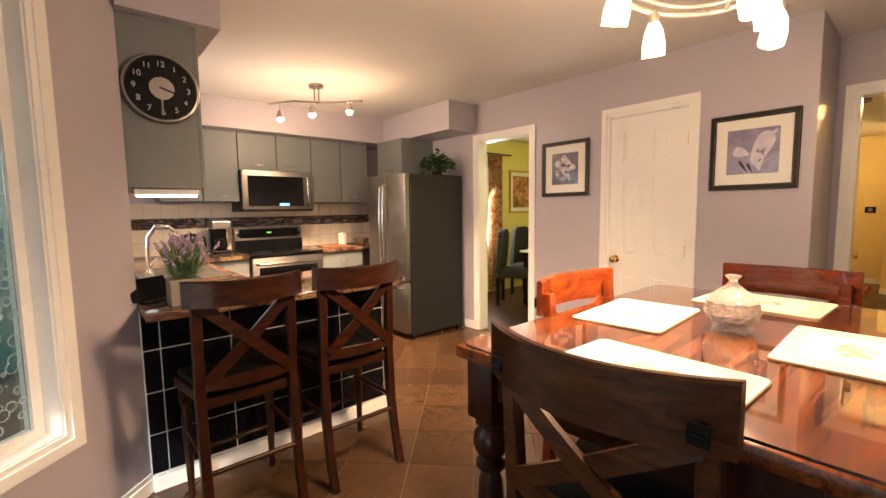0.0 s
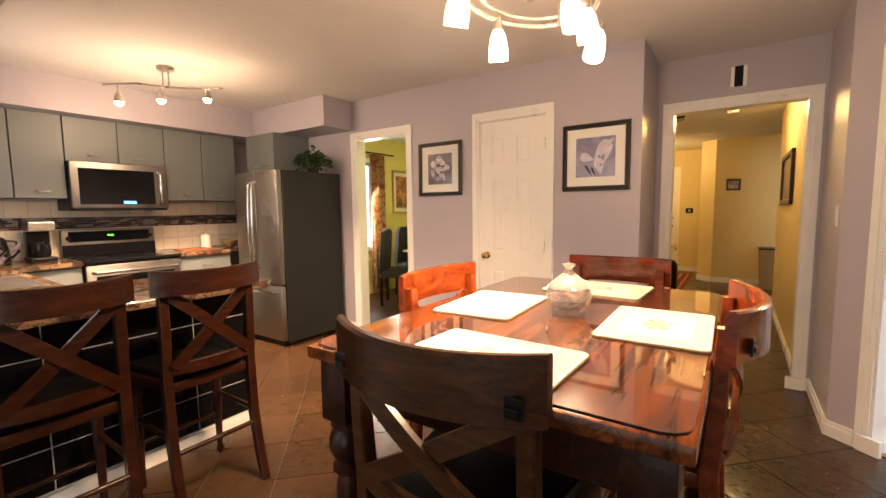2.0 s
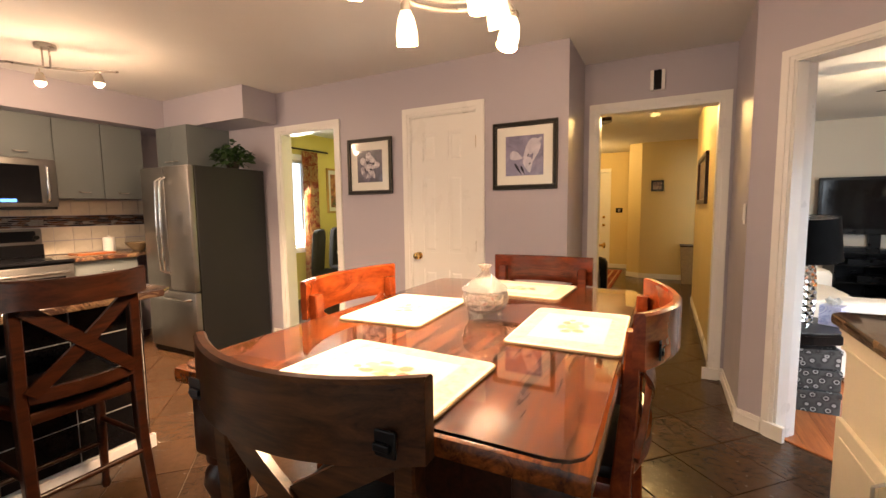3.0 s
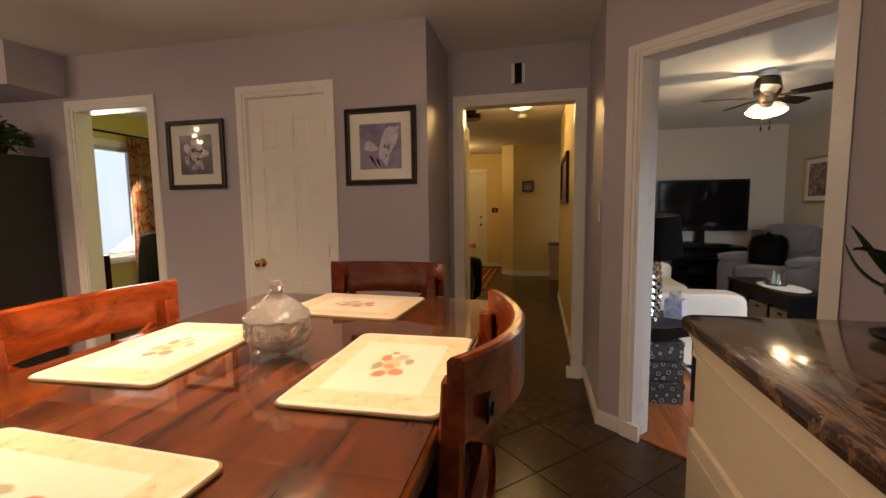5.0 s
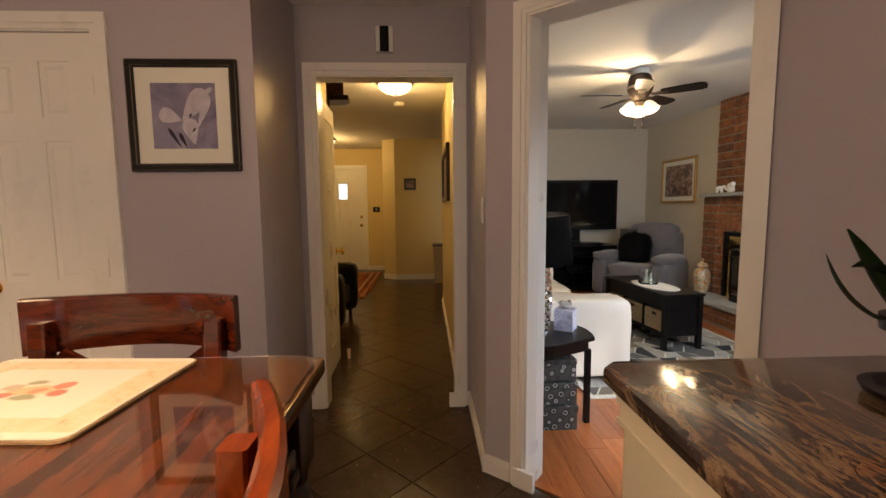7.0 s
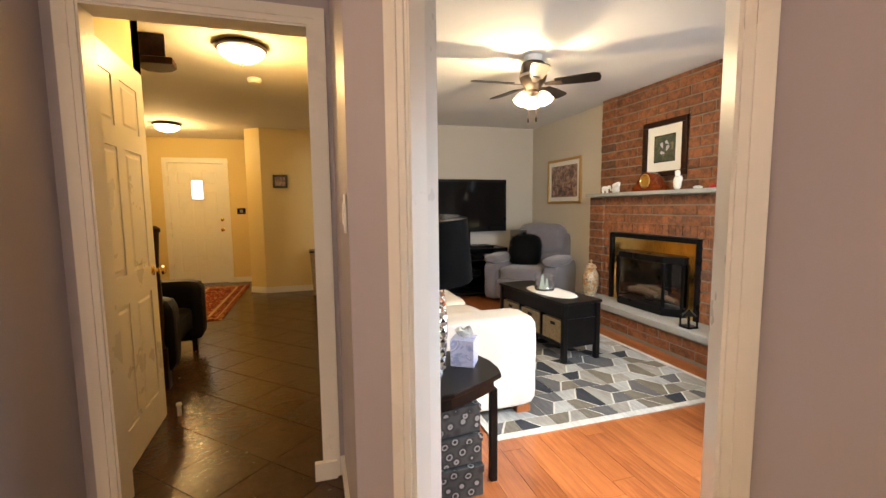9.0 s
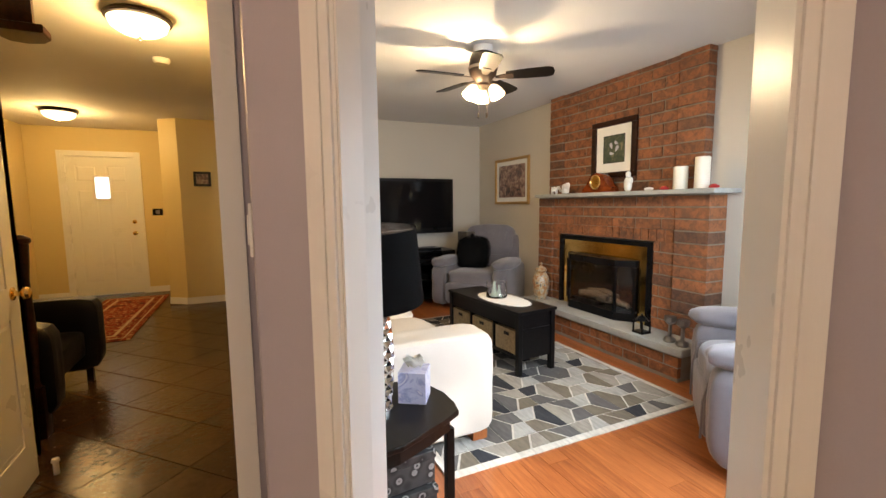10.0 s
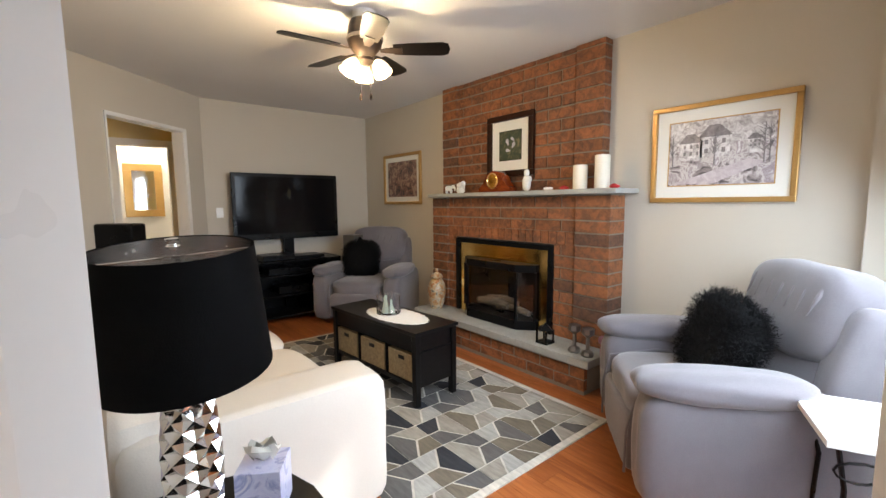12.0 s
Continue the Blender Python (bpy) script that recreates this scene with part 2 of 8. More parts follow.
def tube(bm, pts, r, n=10, closed=False):
    """A round bar through points; r a number or one radius for each point."""
    pts = [Vector(p) for p in pts]
    rs = [r] * len(pts) if isinstance(r, (int, float)) else r
    rings, up = [], None
    for i, p in enumerate(pts):
        a, b = pts[max(i - 1, 0)], pts[min(i + 1, len(pts) - 1)]
        d = (b - a).normalized()
        if up is None:
            up = Vector((1, 0, 0)) if abs(d.x) < 0.7 else Vector((0, 0, 1))
        side = d.cross(up).normalized()
        up = side.cross(d).normalized()
        rings.append([bm.verts.new(p + (side * math.cos(q) + up * math.sin(q)) * rs[i]) for q in (2 * math.pi * k / n for k in range(n))])
    for a, b in zip(rings, rings[1:]):
        for k in range(n):
            bm.faces.new((a[k], a[(k + 1) % n], b[(k + 1) % n], b[k]))
    bm.faces.new(rings[0][::-1])
    bm.faces.new(rings[-1])


def lathe(bm, profile, n=24, at=(0, 0, 0), caps=True):
    rings = []
    for r, z in profile:
        rings.append([bm.verts.new((at[0] + r * math.cos(q), at[1] + r * math.sin(q), at[2] + z)) for q in (2 * math.pi * k / n for k in range(n))])
    for a, b in zip(rings, rings[1:]):
        for k in range(n):
            bm.faces.new((a[k], a[(k + 1) % n], b[(k + 1) % n], b[k]))
    if caps:
        bm.faces.new(rings[0][::-1])
        bm.faces.new(rings[-1])


def prism(bm, outline, z0, z1, bevel=0.0):
    """An outline of (x, y) raised from z0 to z1."""
    lo, hi = [bm.verts.new((x, y, z0)) for x, y in outline], [bm.verts.new((x, y, z1)) for x, y in outline]
    n = len(outline)
    fs = [bm.faces.new(lo[::-1]), bm.faces.new(hi)] + [bm.faces.new((lo[i], lo[(i + 1) % n], hi[(i + 1) % n], hi[i])) for i in range(n)]
    if bevel:
        bmesh.ops.bevel(bm, geom=list({e for f in fs[:2] for e in f.edges}), offset=bevel, segments=2, profile=0.5, affect="EDGES")


def ribbon(bm, pts, half_w, half_t, widths=None):
    """A flat bar through points: half_w along z, half_t across."""
    rings = []
    for i, p in enumerate(pts):
        a, b = Vector(pts[max(i - 1, 0)]), Vector(pts[min(i + 1, len(pts) - 1)])
        d = (b - a).normalized()
        side = Vector((-d.y, d.x, 0)).normalized() * half_t
        w = Vector((0, 0, widths[i] if widths else half_w))
        rings.append([bm.verts.new(Vector(p) + s) for s in (side + w, -side + w, -side - w, side - w)])
    for a, b in zip(rings, rings[1:]):
        for k in range(4):
            bm.faces.new((a[k], a[(k + 1) % 4], b[(k + 1) % 4], b[k]))
    bm.faces.new(rings[0][::-1])
    bm.faces.new(rings[-1])


def soft(bm, x0, x1, y0, y1, z0, z1, puff=0.25, n=6, power=4.0, m=None):
    """A cushion: a rounded block with bulging faces."""
    c = Vector(((x0 + x1) / 2, (y0 + y1) / 2, (z0 + z1) / 2))
    h = Vector(((x1 - x0) / 2, (y1 - y0) / 2, (z1 - z0) / 2))
    g = n + 2
    grid = {}

    def at(p):
        key = tuple(round(q, 5) for q in p)
        if key not in grid:
            grid[key] = bm.verts.new(p)
        return grid[key]

    for axis in range(3):
        for side in (-1, 1):
            for a in range(g):
                for b in range(g):
                    quad = []
                    for da, db in ((0, 0), (1, 0), (1, 1), (0, 1)):
                        p = [0.0, 0.0, 0.0]
                        p[axis], p[(axis + 1) % 3], p[(axis + 2) % 3] = side, -1 + 2 * (a + da) / g, -1 + 2 * (b + db) / g
                        quad.append(at(p))
                    bm.faces.new(quad)
    vs = list(grid.values())
    for v in vs:
        p = v.co
        k = (abs(p.x) ** power + abs(p.y) ** power + abs(p.z) ** power) ** (-1 / power)
        q = p * k
        w = noise.noise(Vector((q.x * 1.7 + c.x, q.y * 1.7 + c.y, q.z * 1.7))) * 0.02 * puff * 4
        v.co = c + Vector((q.x * h.x, q.y * h.y, q.z * h.z)) * (1 + w)
        if m is not None:
            v.co = m @ v.co
    return vs


def part(name, bm, material, parent=None, label="", smooth=False, kind="", category=""):
    bmesh.ops.recalc_face_normals(bm, faces=bm.faces)
    me = bpy.data.meshes.new(name)
    if smooth:
        for f in bm.faces:
            f.smooth = True
        for e in bm.edges:
            if len(e.link_faces) == 2 and e.calc_face_angle(0) > 0.7:
                e.smooth = False
    bm.to_mesh(me)
    bm.free()
    for one in material if isinstance(material, (list, tuple)) else [material]:
        me.materials.append(one)
    ob = new(name, me)
    ob.parent = parent
    return tagged(ob, label, category, "", kind)


def thing(name, m, label, category, group="", kind=""):
    ob = new(name)
    ob.matrix_basis = m
    ob.empty_display_size = 0.1
    return tagged(ob, label, category, group, kind)


def setting(name, bm, material, label, category=""):
    return part(name, bm, material, None, label, kind="structure", category=category)


def wall(name, p0, p1, thick, inner, outer, label, openings=(), z1=2.42, z0=0.0):
    """A wall whose room face runs from p0 to p1, with the room on its right; openings of (start, end, low, high) along it."""
    p0, p1 = Vector((*p0, 0)), Vector((*p1, 0))
    d = (p1 - p0).normalized()
    length = (p1 - p0).length
    back = Vector((-d.y, d.x, 0))
    turn = Matrix((( d.x, back.x, 0, p0.x), (d.y, back.y, 0, p0.y), (0, 0, 1, 0), (0, 0, 0, 1)))
    bm = bmesh.new()
    at = 0.0
    for s, e, lo, hi in sorted(openings):
        if s > at:
            box(bm, at, s, 0, thick, z0, z1, m=turn)
        if lo > z0:
            box(bm, s, e, 0, thick, z0, lo, m=turn)
        if hi < z1:
            box(bm, s, e, 0, thick, hi, z1, m=turn)
        at = e
    if at < length:
        box(bm, at, length, 0, thick, z0, z1, m=turn)
    bm.normal_update()
    for f in bm.faces:
        f.material_index = 1 if f.normal.dot(back) > 0.9 else 0
    ob = setting(name, bm, [inner, outer], label, "wall")
    return ob, turn


def board(name, turn, s0, s1, height=0.09, proud=0.014, material=None, parent=None):
    """A baseboard with a stepped top, on the room side of a wall."""
    bm = bmesh.new()
    box(bm, s0, s1, -proud, -0.0005, 0.002, height * 0.72, m=turn)
    box(bm, s0, s1, -proud * 0.6, -0.0005, height * 0.72, height, m=turn)
    return setting(name, bm, material or WHITE, "white painted baseboard along the wall", "baseboard")


def casing(name, turn, s0, s1, lo, hi, width=0.068, thick=0.12, sill=False, both=True):
    """Moulded trim round an opening, with its lining."""
    bm = bmesh.new()
    for side in ((-1, 1) if both else (-1,)):
        a, b, c = (-0.016, -0.0005, -0.009) if side < 0 else (thick + 0.0005, thick + 0.016, thick + 0.009)
        for w0, w1, out in ((0.0, width * 0.35, c), (width * 0.35, width, a if side < 0 else b)):
            y0, y1 = (out, b) if side < 0 else (a, out)
            bottom = lo - (w0 if sill else 0) + (0.002 if not sill else 0)
            box(bm, s0 - w1, s0 - w0, y0, y1, lo - w1 if sill else 0.002, hi + w1, m=turn)
            box(bm, s1 + w0, s1 + w1, y0, y1, lo - w1 if sill else 0.002, hi + w1, m=turn)
            box(bm, s0 - w0, s1 + w0, y0, y1, hi + w0, hi + w1, m=turn)
            if sill:
                box(bm, s0 - w0, s1 + w0, y0, y1, lo - w1, lo - w0, m=turn)
    t = 0.008
    box(bm, s0, s0 + t, 0, thick, lo + 0.002, hi - t, m=turn)
    box(bm, s1 - t, s1, 0, thick, lo + 0.002, hi - t, m=turn)
    box(bm, s0, s1, 0, thick, hi - t, hi, m=turn)
    if sill:
        box(bm, s0 + t, s1 - t, 0, thick, lo, lo + t, m=turn)
    return setting(name, bm, WHITE, "white moulded trim round the opening", "trim")


# ---- walls, ceilings, floors ----
# the room lies on the right of each wall's line
_, T_N = wall("wall_kitchen_back", (0.305, 5.35), (3.40, 5.35), 0.12, LAV, LAV, "lavender-grey painted wall behind the stove and cabinets")
_, T_PAN = wall("wall_pantry", (3.40, 5.35), (3.40, 0.88), 0.12, LAV, GRN, "lavender-grey painted wall with a doorway and a closet door",
                [(1.74, 2.41, 0, 2.03), (3.21, 3.79, 0, 2.03)])
_, T_BUMP = wall("wall_return_north", (3.521, 0.88), (4.03, 0.88), 0.12, LAV, YEL, "short lavender-grey return wall by the hall doorway")
_, T_HALL = wall("wall_hall_doorway", (4.03, 0.88), (4.03, -0.26), 0.12, LAV, YEL, "lavender-grey wall over the hall doorway", [(0.11, 0.93, 0, 2.03)])
_, T_RET = wall("wall_return_south", (4.03, -0.14), (3.34, -0.14), 0.12, LAV, BEI, "short lavender-grey return wall with a light switch")
_, T_DIAG = wall("wall_diagonal", (3.34, -0.14), (2.696, -0.917), 0.14, LAV, BEI, "diagonal wall with the wide opening to the family room", [(0.195, 0.955, 0, 2.03)])
_, T_S = wall("wall_south", (2.696, -0.917), (-1.4, -0.917), 0.12, LAV, BEI, "lavender-grey wall behind the granite-topped cabinet")
_, T_W = wall("wall_west", (-1.4, -0.917), (-1.4, 1.075), 0.14, LAV, BEI, "lavender-grey wall round the patio door", [(0.2, 1.9, 0, 2.05)])
_, T_BAY = wall("wall_bay", (-1.4, 1.075), (0.305, 2.78), 0.14, LAV, BEI, "lavender-grey diagonal wall with a tall window", [(0.85, 2.02, 0.495, 2.1)])
_, T_KW = wall("wall_kitchen_west", (0.305, 2.78), (0.305, 5.35), 0.12, LAV, BEI, "lavender-grey wall with an added, unseen window over the sink", [(0.9, 1.8, 1.05, 1.95)])
_, T_HS = wall("wall_hall_south", (6.92, -0.08), (4.15, -0.08), 0.18, YEL, BEI, "cream painted wall of the hall")
_, T_HN = wall("wall_hall_north", (4.15, 0.94), (5.2, 0.94), 0.12, YEL, YEL, "cream painted wall behind the open hall door")
wall("wall_stair_side", (5.2, 0.94), (5.2, 2.6), 0.12, YEL, YEL, "cream painted wall beside the stairs")
wall("wall_foyer_north", (5.2, 2.6), (10.05, 2.6), 0.12, YEL, YEL, "cream painted wall of the entrance")
_, T_FD = wall("wall_front_door", (10.05, 2.6), (10.05, 0.88), 0.14, YEL, BEI, "cream painted wall round the front door", [(0.41, 1.24, 0, 2.03)])
wall("wall_foyer_short", (10.05, 0.88), (9.0, 0.88), 0.12, YEL, YEL, "short cream wall beside the front door")
_, T_FC = wall("wall_foyer_corner", (9.0, 0.88), (8.84, 0.66), 0.1, YEL, YEL, "narrow angled cream wall in the entrance")
_, T_FE = wall("wall_foyer_east", (8.84, 0.66), (8.84, -1.9), 0.12, YEL, BEI, "cream painted wall at the end of the hall", [(1.30, 1.79, 0, 1.98)])
wall("wall_foyer_south", (8.84, -1.9), (8.12, -1.9), 0.12, YEL, YEL, "cream painted wall closing the side hall")
_, T_FDG = wall("wall_family_diagonal", (6.92, -0.26), (8.0, -1.34), 0.12, BEI, YEL, "beige diagonal wall with an opening to the hall", [(0.38, 1.26, 0, 2.03)])
_, T_TV = wall("wall_television", (8.0, -1.34), (8.0, -3.30), 0.12, BEI, YEL, "beige wall behind the television")
_, T_FP = wall("wall_fireplace", (8.0, -3.30), (2.72, -3.30), 0.12, BEI, BEI, "beige wall behind the brick chimney breast")
_, T_FW = wall("wall_family_west", (2.72, -3.30), (2.72, -0.96), 0.12, BEI, BEI, "beige wall with the window that lights the family room", [(0.3, 2.0, 0.35, 2.1)])
setting("wall_pier", bm_box(2.721, 3.11, -3.299, -3.2, 0.0, 2.42), BEI, "shallow beige pier in the corner of the family room", "wall")
_, T_DN = wall("wall_dining_north", (3.52, 5.0), (7.0, 5.0), 0.14, GRN, BEI, "yellow-green dining room wall with a bright window", [(0.55, 1.62, 0.75, 2.03)])
wall("wall_dining_east", (7.0, 5.0), (7.0, 2.72), 0.12, GRN, BEI, "yellow-green dining room wall")
wall("wall_dining_south", (7.0, 2.72), (3.52, 2.72), 0.1, GRN, YEL, "yellow-green dining room wall")
wall("wall_powder_east", (9.6, -0.3), (9.6, -1.6), 0.1, CEIL, CEIL, "white wall of the small washroom")
wall("wall_powder_north", (8.96, -0.3), (9.6, -0.3), 0.1, CEIL, CEIL, "white wall of the small washroom")
wall("wall_powder_south", (9.6, -1.6), (8.96, -1.6), 0.1, CEIL, CEIL, "white wall of the small washroom")
wall("wall_closet_back", (4.02, 2.6), (4.02, 1.0), 0.08, YEL, YEL, "plain wall inside the closet")
setting("ceiling", bm_box(-1.7, 10.3, -3.55, 5.6, 2.42, 2.52), CEIL, "flat off-white painted ceiling", "ceiling")
setting("ceiling_soffit", bm_box(0.306, 3.399, 4.86, 5.349, 2.13, 2.419), LAV, "lavender-grey soffit above the kitchen cabinets", "ceiling")
setting("ceiling_soffit", bm_box(3.03, 3.399, 3.66, 4.859, 2.13, 2.419), LAV, "lavender-grey soffit above the refrigerator", "ceiling")
setting("ceiling_soffit", bm_box(0.306, 0.72, 2.74, 4.859, 2.215, 2.419), LAV, "lavender-grey soffit above the side cabinets", "ceiling")

casing("trim", T_PAN, 1.74, 2.41, 0, 2.03)
casing("trim", T_PAN, 3.21, 3.79, 0, 2.03, both=False)
casing("trim", T_HALL, 0.11, 0.93, 0, 2.03)
casing("trim", T_DIAG, 0.195, 0.955, 0, 2.03, width=0.055, thick=0.14, both=False)
bm = bmesh.new()
prism(bm, [(0.2035, 0.002), (0.208, 0.002), (0.228, 0.06), (0.228, 0.139), (0.2035, 0.139)], 0.002, 2.02)
bm.transform(T_DIAG)
setting("jamb", bm, WHITE, "white painted jamb of the wide opening", "trim")
casing("trim", T_BAY, 0.85, 2.02, 0.495, 2.1, thick=0.14, sill=True, both=False)
casing("trim", T_W, 0.2, 1.9, 0, 2.05, thick=0.14, both=False)
casing("trim", T_FD, 0.41, 1.24, 0, 2.03, thick=0.14, both=False)
casing("trim", T_FE, 1.30, 1.79, 0, 1.98)
casing("trim", T_FDG, 0.38, 1.26, 0, 2.03, width=0.02)
casing("trim", T_DN, 0.55, 1.62, 0.75, 2.03, thick=0.14, sill=True, both=False)
casing("trim", T_FW, 0.3, 2.0, 0.35, 2.1, sill=True, both=False)
casing("trim", T_KW, 0.9, 1.8, 1.05, 1.95, sill=True, both=False)
for t_wall, spans in ((T_PAN, ((2.48, 3.14), (3.86, 4.47), (1.52, 1.67))), (T_BUMP, ((-0.12, 0.51),)), (T_HALL, ((0, 0.04), (1.0, 1.02))), (T_RET, ((0, 0.7),)),
                      (T_DIAG, ((-0.01, 0.132),)), (T_HS, ((0, 2.77),)), (T_FC, ((0, 0.27),)), (T_FE, ((0, 1.23), (1.86, 2.5))),
                      (T_FD, ((0, 0.34), (1.31, 1.72))), (T_TV, ((0, 1.96),)), (T_FP, ((0, 1.7), (3.7, 5.2))), (T_BAY, ((0, 2.41),)), (T_W, ((0, 0.13),))):
    for a, b in spans:
        board("baseboard", t_wall, a, b)
for x, y in ((4.01, -0.055), (3.2, -0.29)):
    setting("baseboard", bm_box(-0.05, 0.05, -0.012, 0.012, 0, 0.085, m=pose(x, y, 0.002, 0, 0, 90 if x > 4 else 50)), WHITE, "small white plinth at the foot of the trim", "baseboard")

# ---- windows ----
def window(name, turn, s0, s1, lo, hi, mid, label, depth=0.07):
    """Sash frame and glass in a wall's opening; mid: places of the mullions along it."""
    bm = bmesh.new()
    w = 0.045
    for a, b in ((s0 + 0.008, s0 + w), (s1 - w, s1 - 0.008)):
        box(bm, a, b, depth, depth + 0.04, lo + 0.008, hi - 0.008, m=turn)
    for a, b in ((lo + 0.008, lo + w), (hi - w, hi - 0.008)):
        box(bm, s0 + w, s1 - w, depth, depth + 0.04, a, b, m=turn)
    for c in mid:
        box(bm, c - 0.02, c + 0.02, depth, depth + 0.04, lo + w, hi - w, m=turn)
    frame_ob = part(name, bm, WHITE, None, label, kind="structure", category="window")
    bm = bmesh.new()
    box(bm, s0 + w, s1 - w, depth + 0.015, depth + 0.02, lo + w, hi - w, m=turn)
    pane = part("pane", bm, GLASS, frame_ob, "clear glass pane")
    pane.visible_shadow = False
    return frame_ob


def film_material():
    """Clear film printed with pale interlaced rings."""
    m, t, b = node_mat("ring_pattern_film", 0.08)
    v = t.nodes.new("ShaderNodeTexVoronoi")
    v.inputs["Scale"].default_value, v.inputs["Randomness"].default_value = 20, 0.8
    t.links.new(coords(t), v.inputs["Vector"])
    ring = ramp(t, v.outputs["Distance"], [(0.36, (1, 1, 1)), (0.40, (0.35, 0.35, 0.35)), (0.44, (1, 1, 1))])
    b.inputs["Base Color"].default_value = (0.6, 0.75, 0.75, 1)
    b.inputs["IOR"].default_value = 1.45
    t.links.new(ring, b.inputs["Transmission Weight"])
    return m


window("window_1", T_BAY, 0.85, 2.02, 0.495, 2.1, [1.43], "tall white-framed window in the eating nook")
bpy.data.objects["window_1"].children[0].data.materials[0] = film_material()
hedge = bmesh.new()
rnd = random.Random(21)
for _ in range(5200):
    p = Vector((rnd.uniform(-2.0, 2.0), rnd.uniform(0, 0.5), rnd.uniform(-0.3, 1.15 + 0.15 * rnd.random())))
    d = Vector([rnd.uniform(-1, 1) for _ in range(3)]).normalized() * 0.05
    e = d.cross(Vector([rnd.uniform(-1, 1) for _ in range(3)])).normalized() * 0.03
    hedge.faces.new([hedge.verts.new(p + q) for q in (-d, e, d, -e)])
hedge_ob = part("hedge", hedge, HEDGE, None, "dense dark green hedge outside the eating nook window", kind="stuff", category="hedge")
hedge_ob.matrix_basis = pose(-2.0, 3.6, 0, 0, 0, 45)
window("window_2", T_DN, 0.55, 1.62, 0.75, 2.03, [1.08], "white-framed dining room window")
window("window_3", T_FW, 0.3, 2.0, 0.35, 2.1, [1.15], "wide white-framed family room window")
# out of view and assumed: an opening added only to let light in
window("window_4", T_KW, 0.9, 1.8, 1.05, 1.95, [1.35], "added white-framed window over the sink, out of view")
window("window_5", T_W, 0.2, 1.9, 0.0, 2.05, [1.05], "white-framed sliding patio door")
setting("ground", bm_box(-300, 300, -300, 300, -0.6, -0.3), LEAF, "lawn around the house", "ground")
# glowing panel: the bright daylight view is put into its emission
setting("backdrop", bm_box(1.5, 9.5, 8.0, 8.1, -0.3, 4.0), glow("hazy_daylight", (0.72, 0.82, 1.0), 1.5), "glowing panel for the bright view outside the dining room window", "backdrop")

# ---- lamps' light ----
# placed with their fixtures below

# ---- doors ----
def panel_door(name, m, w, h, label, knob_side=1, knob=True, material=None, window_hole=None, both=True):
    """A moulded six-panel slab, hinged at x = 0, y across its thickness (front at y = 0)."""
    material = material or WHITE
    top = thing(name, m, label, "door")
    top["kind"] = "structure"
    bm = bmesh.new()
    box(bm, 0, w, 0.006, 0.029, 0.008, h)
    st, mid = 0.105, 0.1
    pw = (w - 2 * st - mid) / 2
    rows = [(0.20, 0.80), (0.94, 1.56), (1.66, 1.90)]
    for y0, y1 in ((0, 0.006), (0.029, 0.035)) if both else ((0, 0.006),):
        for a, b in ((0, st), (st + pw, st + pw + mid), (w - st, w)):
            box(bm, a, b, y0, y1, 0.008, h)
        zs = [0.008] + [z for r in rows for z in r] + [h]
        for z0, z1 in zip(zs[::2], zs[1::2]):
            for a in (st, st + pw + mid):
                box(bm, a, a + pw, y0, y1, z0, z1)
    part("slab", bm, material, top, smooth=False)
    for z0, z1 in rows:
        for a in (st, st + pw + mid):
            bm = bmesh.new()
            g = 0.022
            for y0, y1 in ((0.001, 0.006), (0.029, 0.034)):
                vs = box(bm, a + g, a + pw - g, y0, y1, z0 + g, z1 - g)
                for v in vs:
                    if (v.co.y < 0.002) or (v.co.y > 0.033):
                        v.co.x += 0.012 if v.co.x < a + pw / 2 else -0.012
                        v.co.z += 0.012 if v.co.z < (z0 + z1) / 2 else -0.012
            part("panel", bm, material, top)
    if knob:
        kx = w - 0.06 if knob_side > 0 else 0.06
        bm = bmesh.new()
        for s in (-1, 1):
            prof = [(0.030, 0.0), (0.030, 0.005), (0.012, 0.010), (0.011, 0.03), (0.024, 0.038), (0.029, 0.05), (0.024, 0.062), (0.008, 0.067)]
            ring = bmesh.new()
            lathe(ring, prof, 20)
            mm = Matrix.Translation((kx, 0 if s < 0 else 0.035, 0.91)) @ (pose(0, 0, 0, 90) if s < 0 else pose(0, 0, 0, -90))
            ring.transform(mm)
            tmp = bpy.data.meshes.new("tmp")
            ring.to_mesh(tmp)
            bm.from_mesh(tmp)
            bpy.data.meshes.remove(tmp)
            ring.free()
        part("knob", bm, BRASS, top, "polished brass knob", smooth=True)
    for z in (0.25, 1.0, 1.8):
        bm = bmesh.new()
        tube(bm, [(-0.004 if knob_side > 0 else w + 0.004, -0.004, z - 0.045), (-0.004 if knob_side > 0 else w + 0.004, -0.004, z + 0.045)], 0.006, 8)
        part("hinge", bm, BRASS, top, "small brass hinge")
    return top


panel_door("door_1", Matrix(((0, 1, 0, 3.405), (-1, 0, 0, 2.135), (0, 0, 1, 0), (0, 0, 0, 1))) , 0.57, 2.018, "closed white six-panel closet door with a brass knob", knob_side=-1)
panel_door("door_2", pose(4.16, 0.835, 0, 0, 0, 2), 0.79, 2.018, "open white six-panel door standing against the hall wall")
panel_door("door_3", Matrix(((0, 1, 0, 10.08), (-1, 0, 0, 2.185), (0, 0, 1, 0), (0, 0, 0, 1))), 0.82, 2.018, "closed cream front door with a small window")

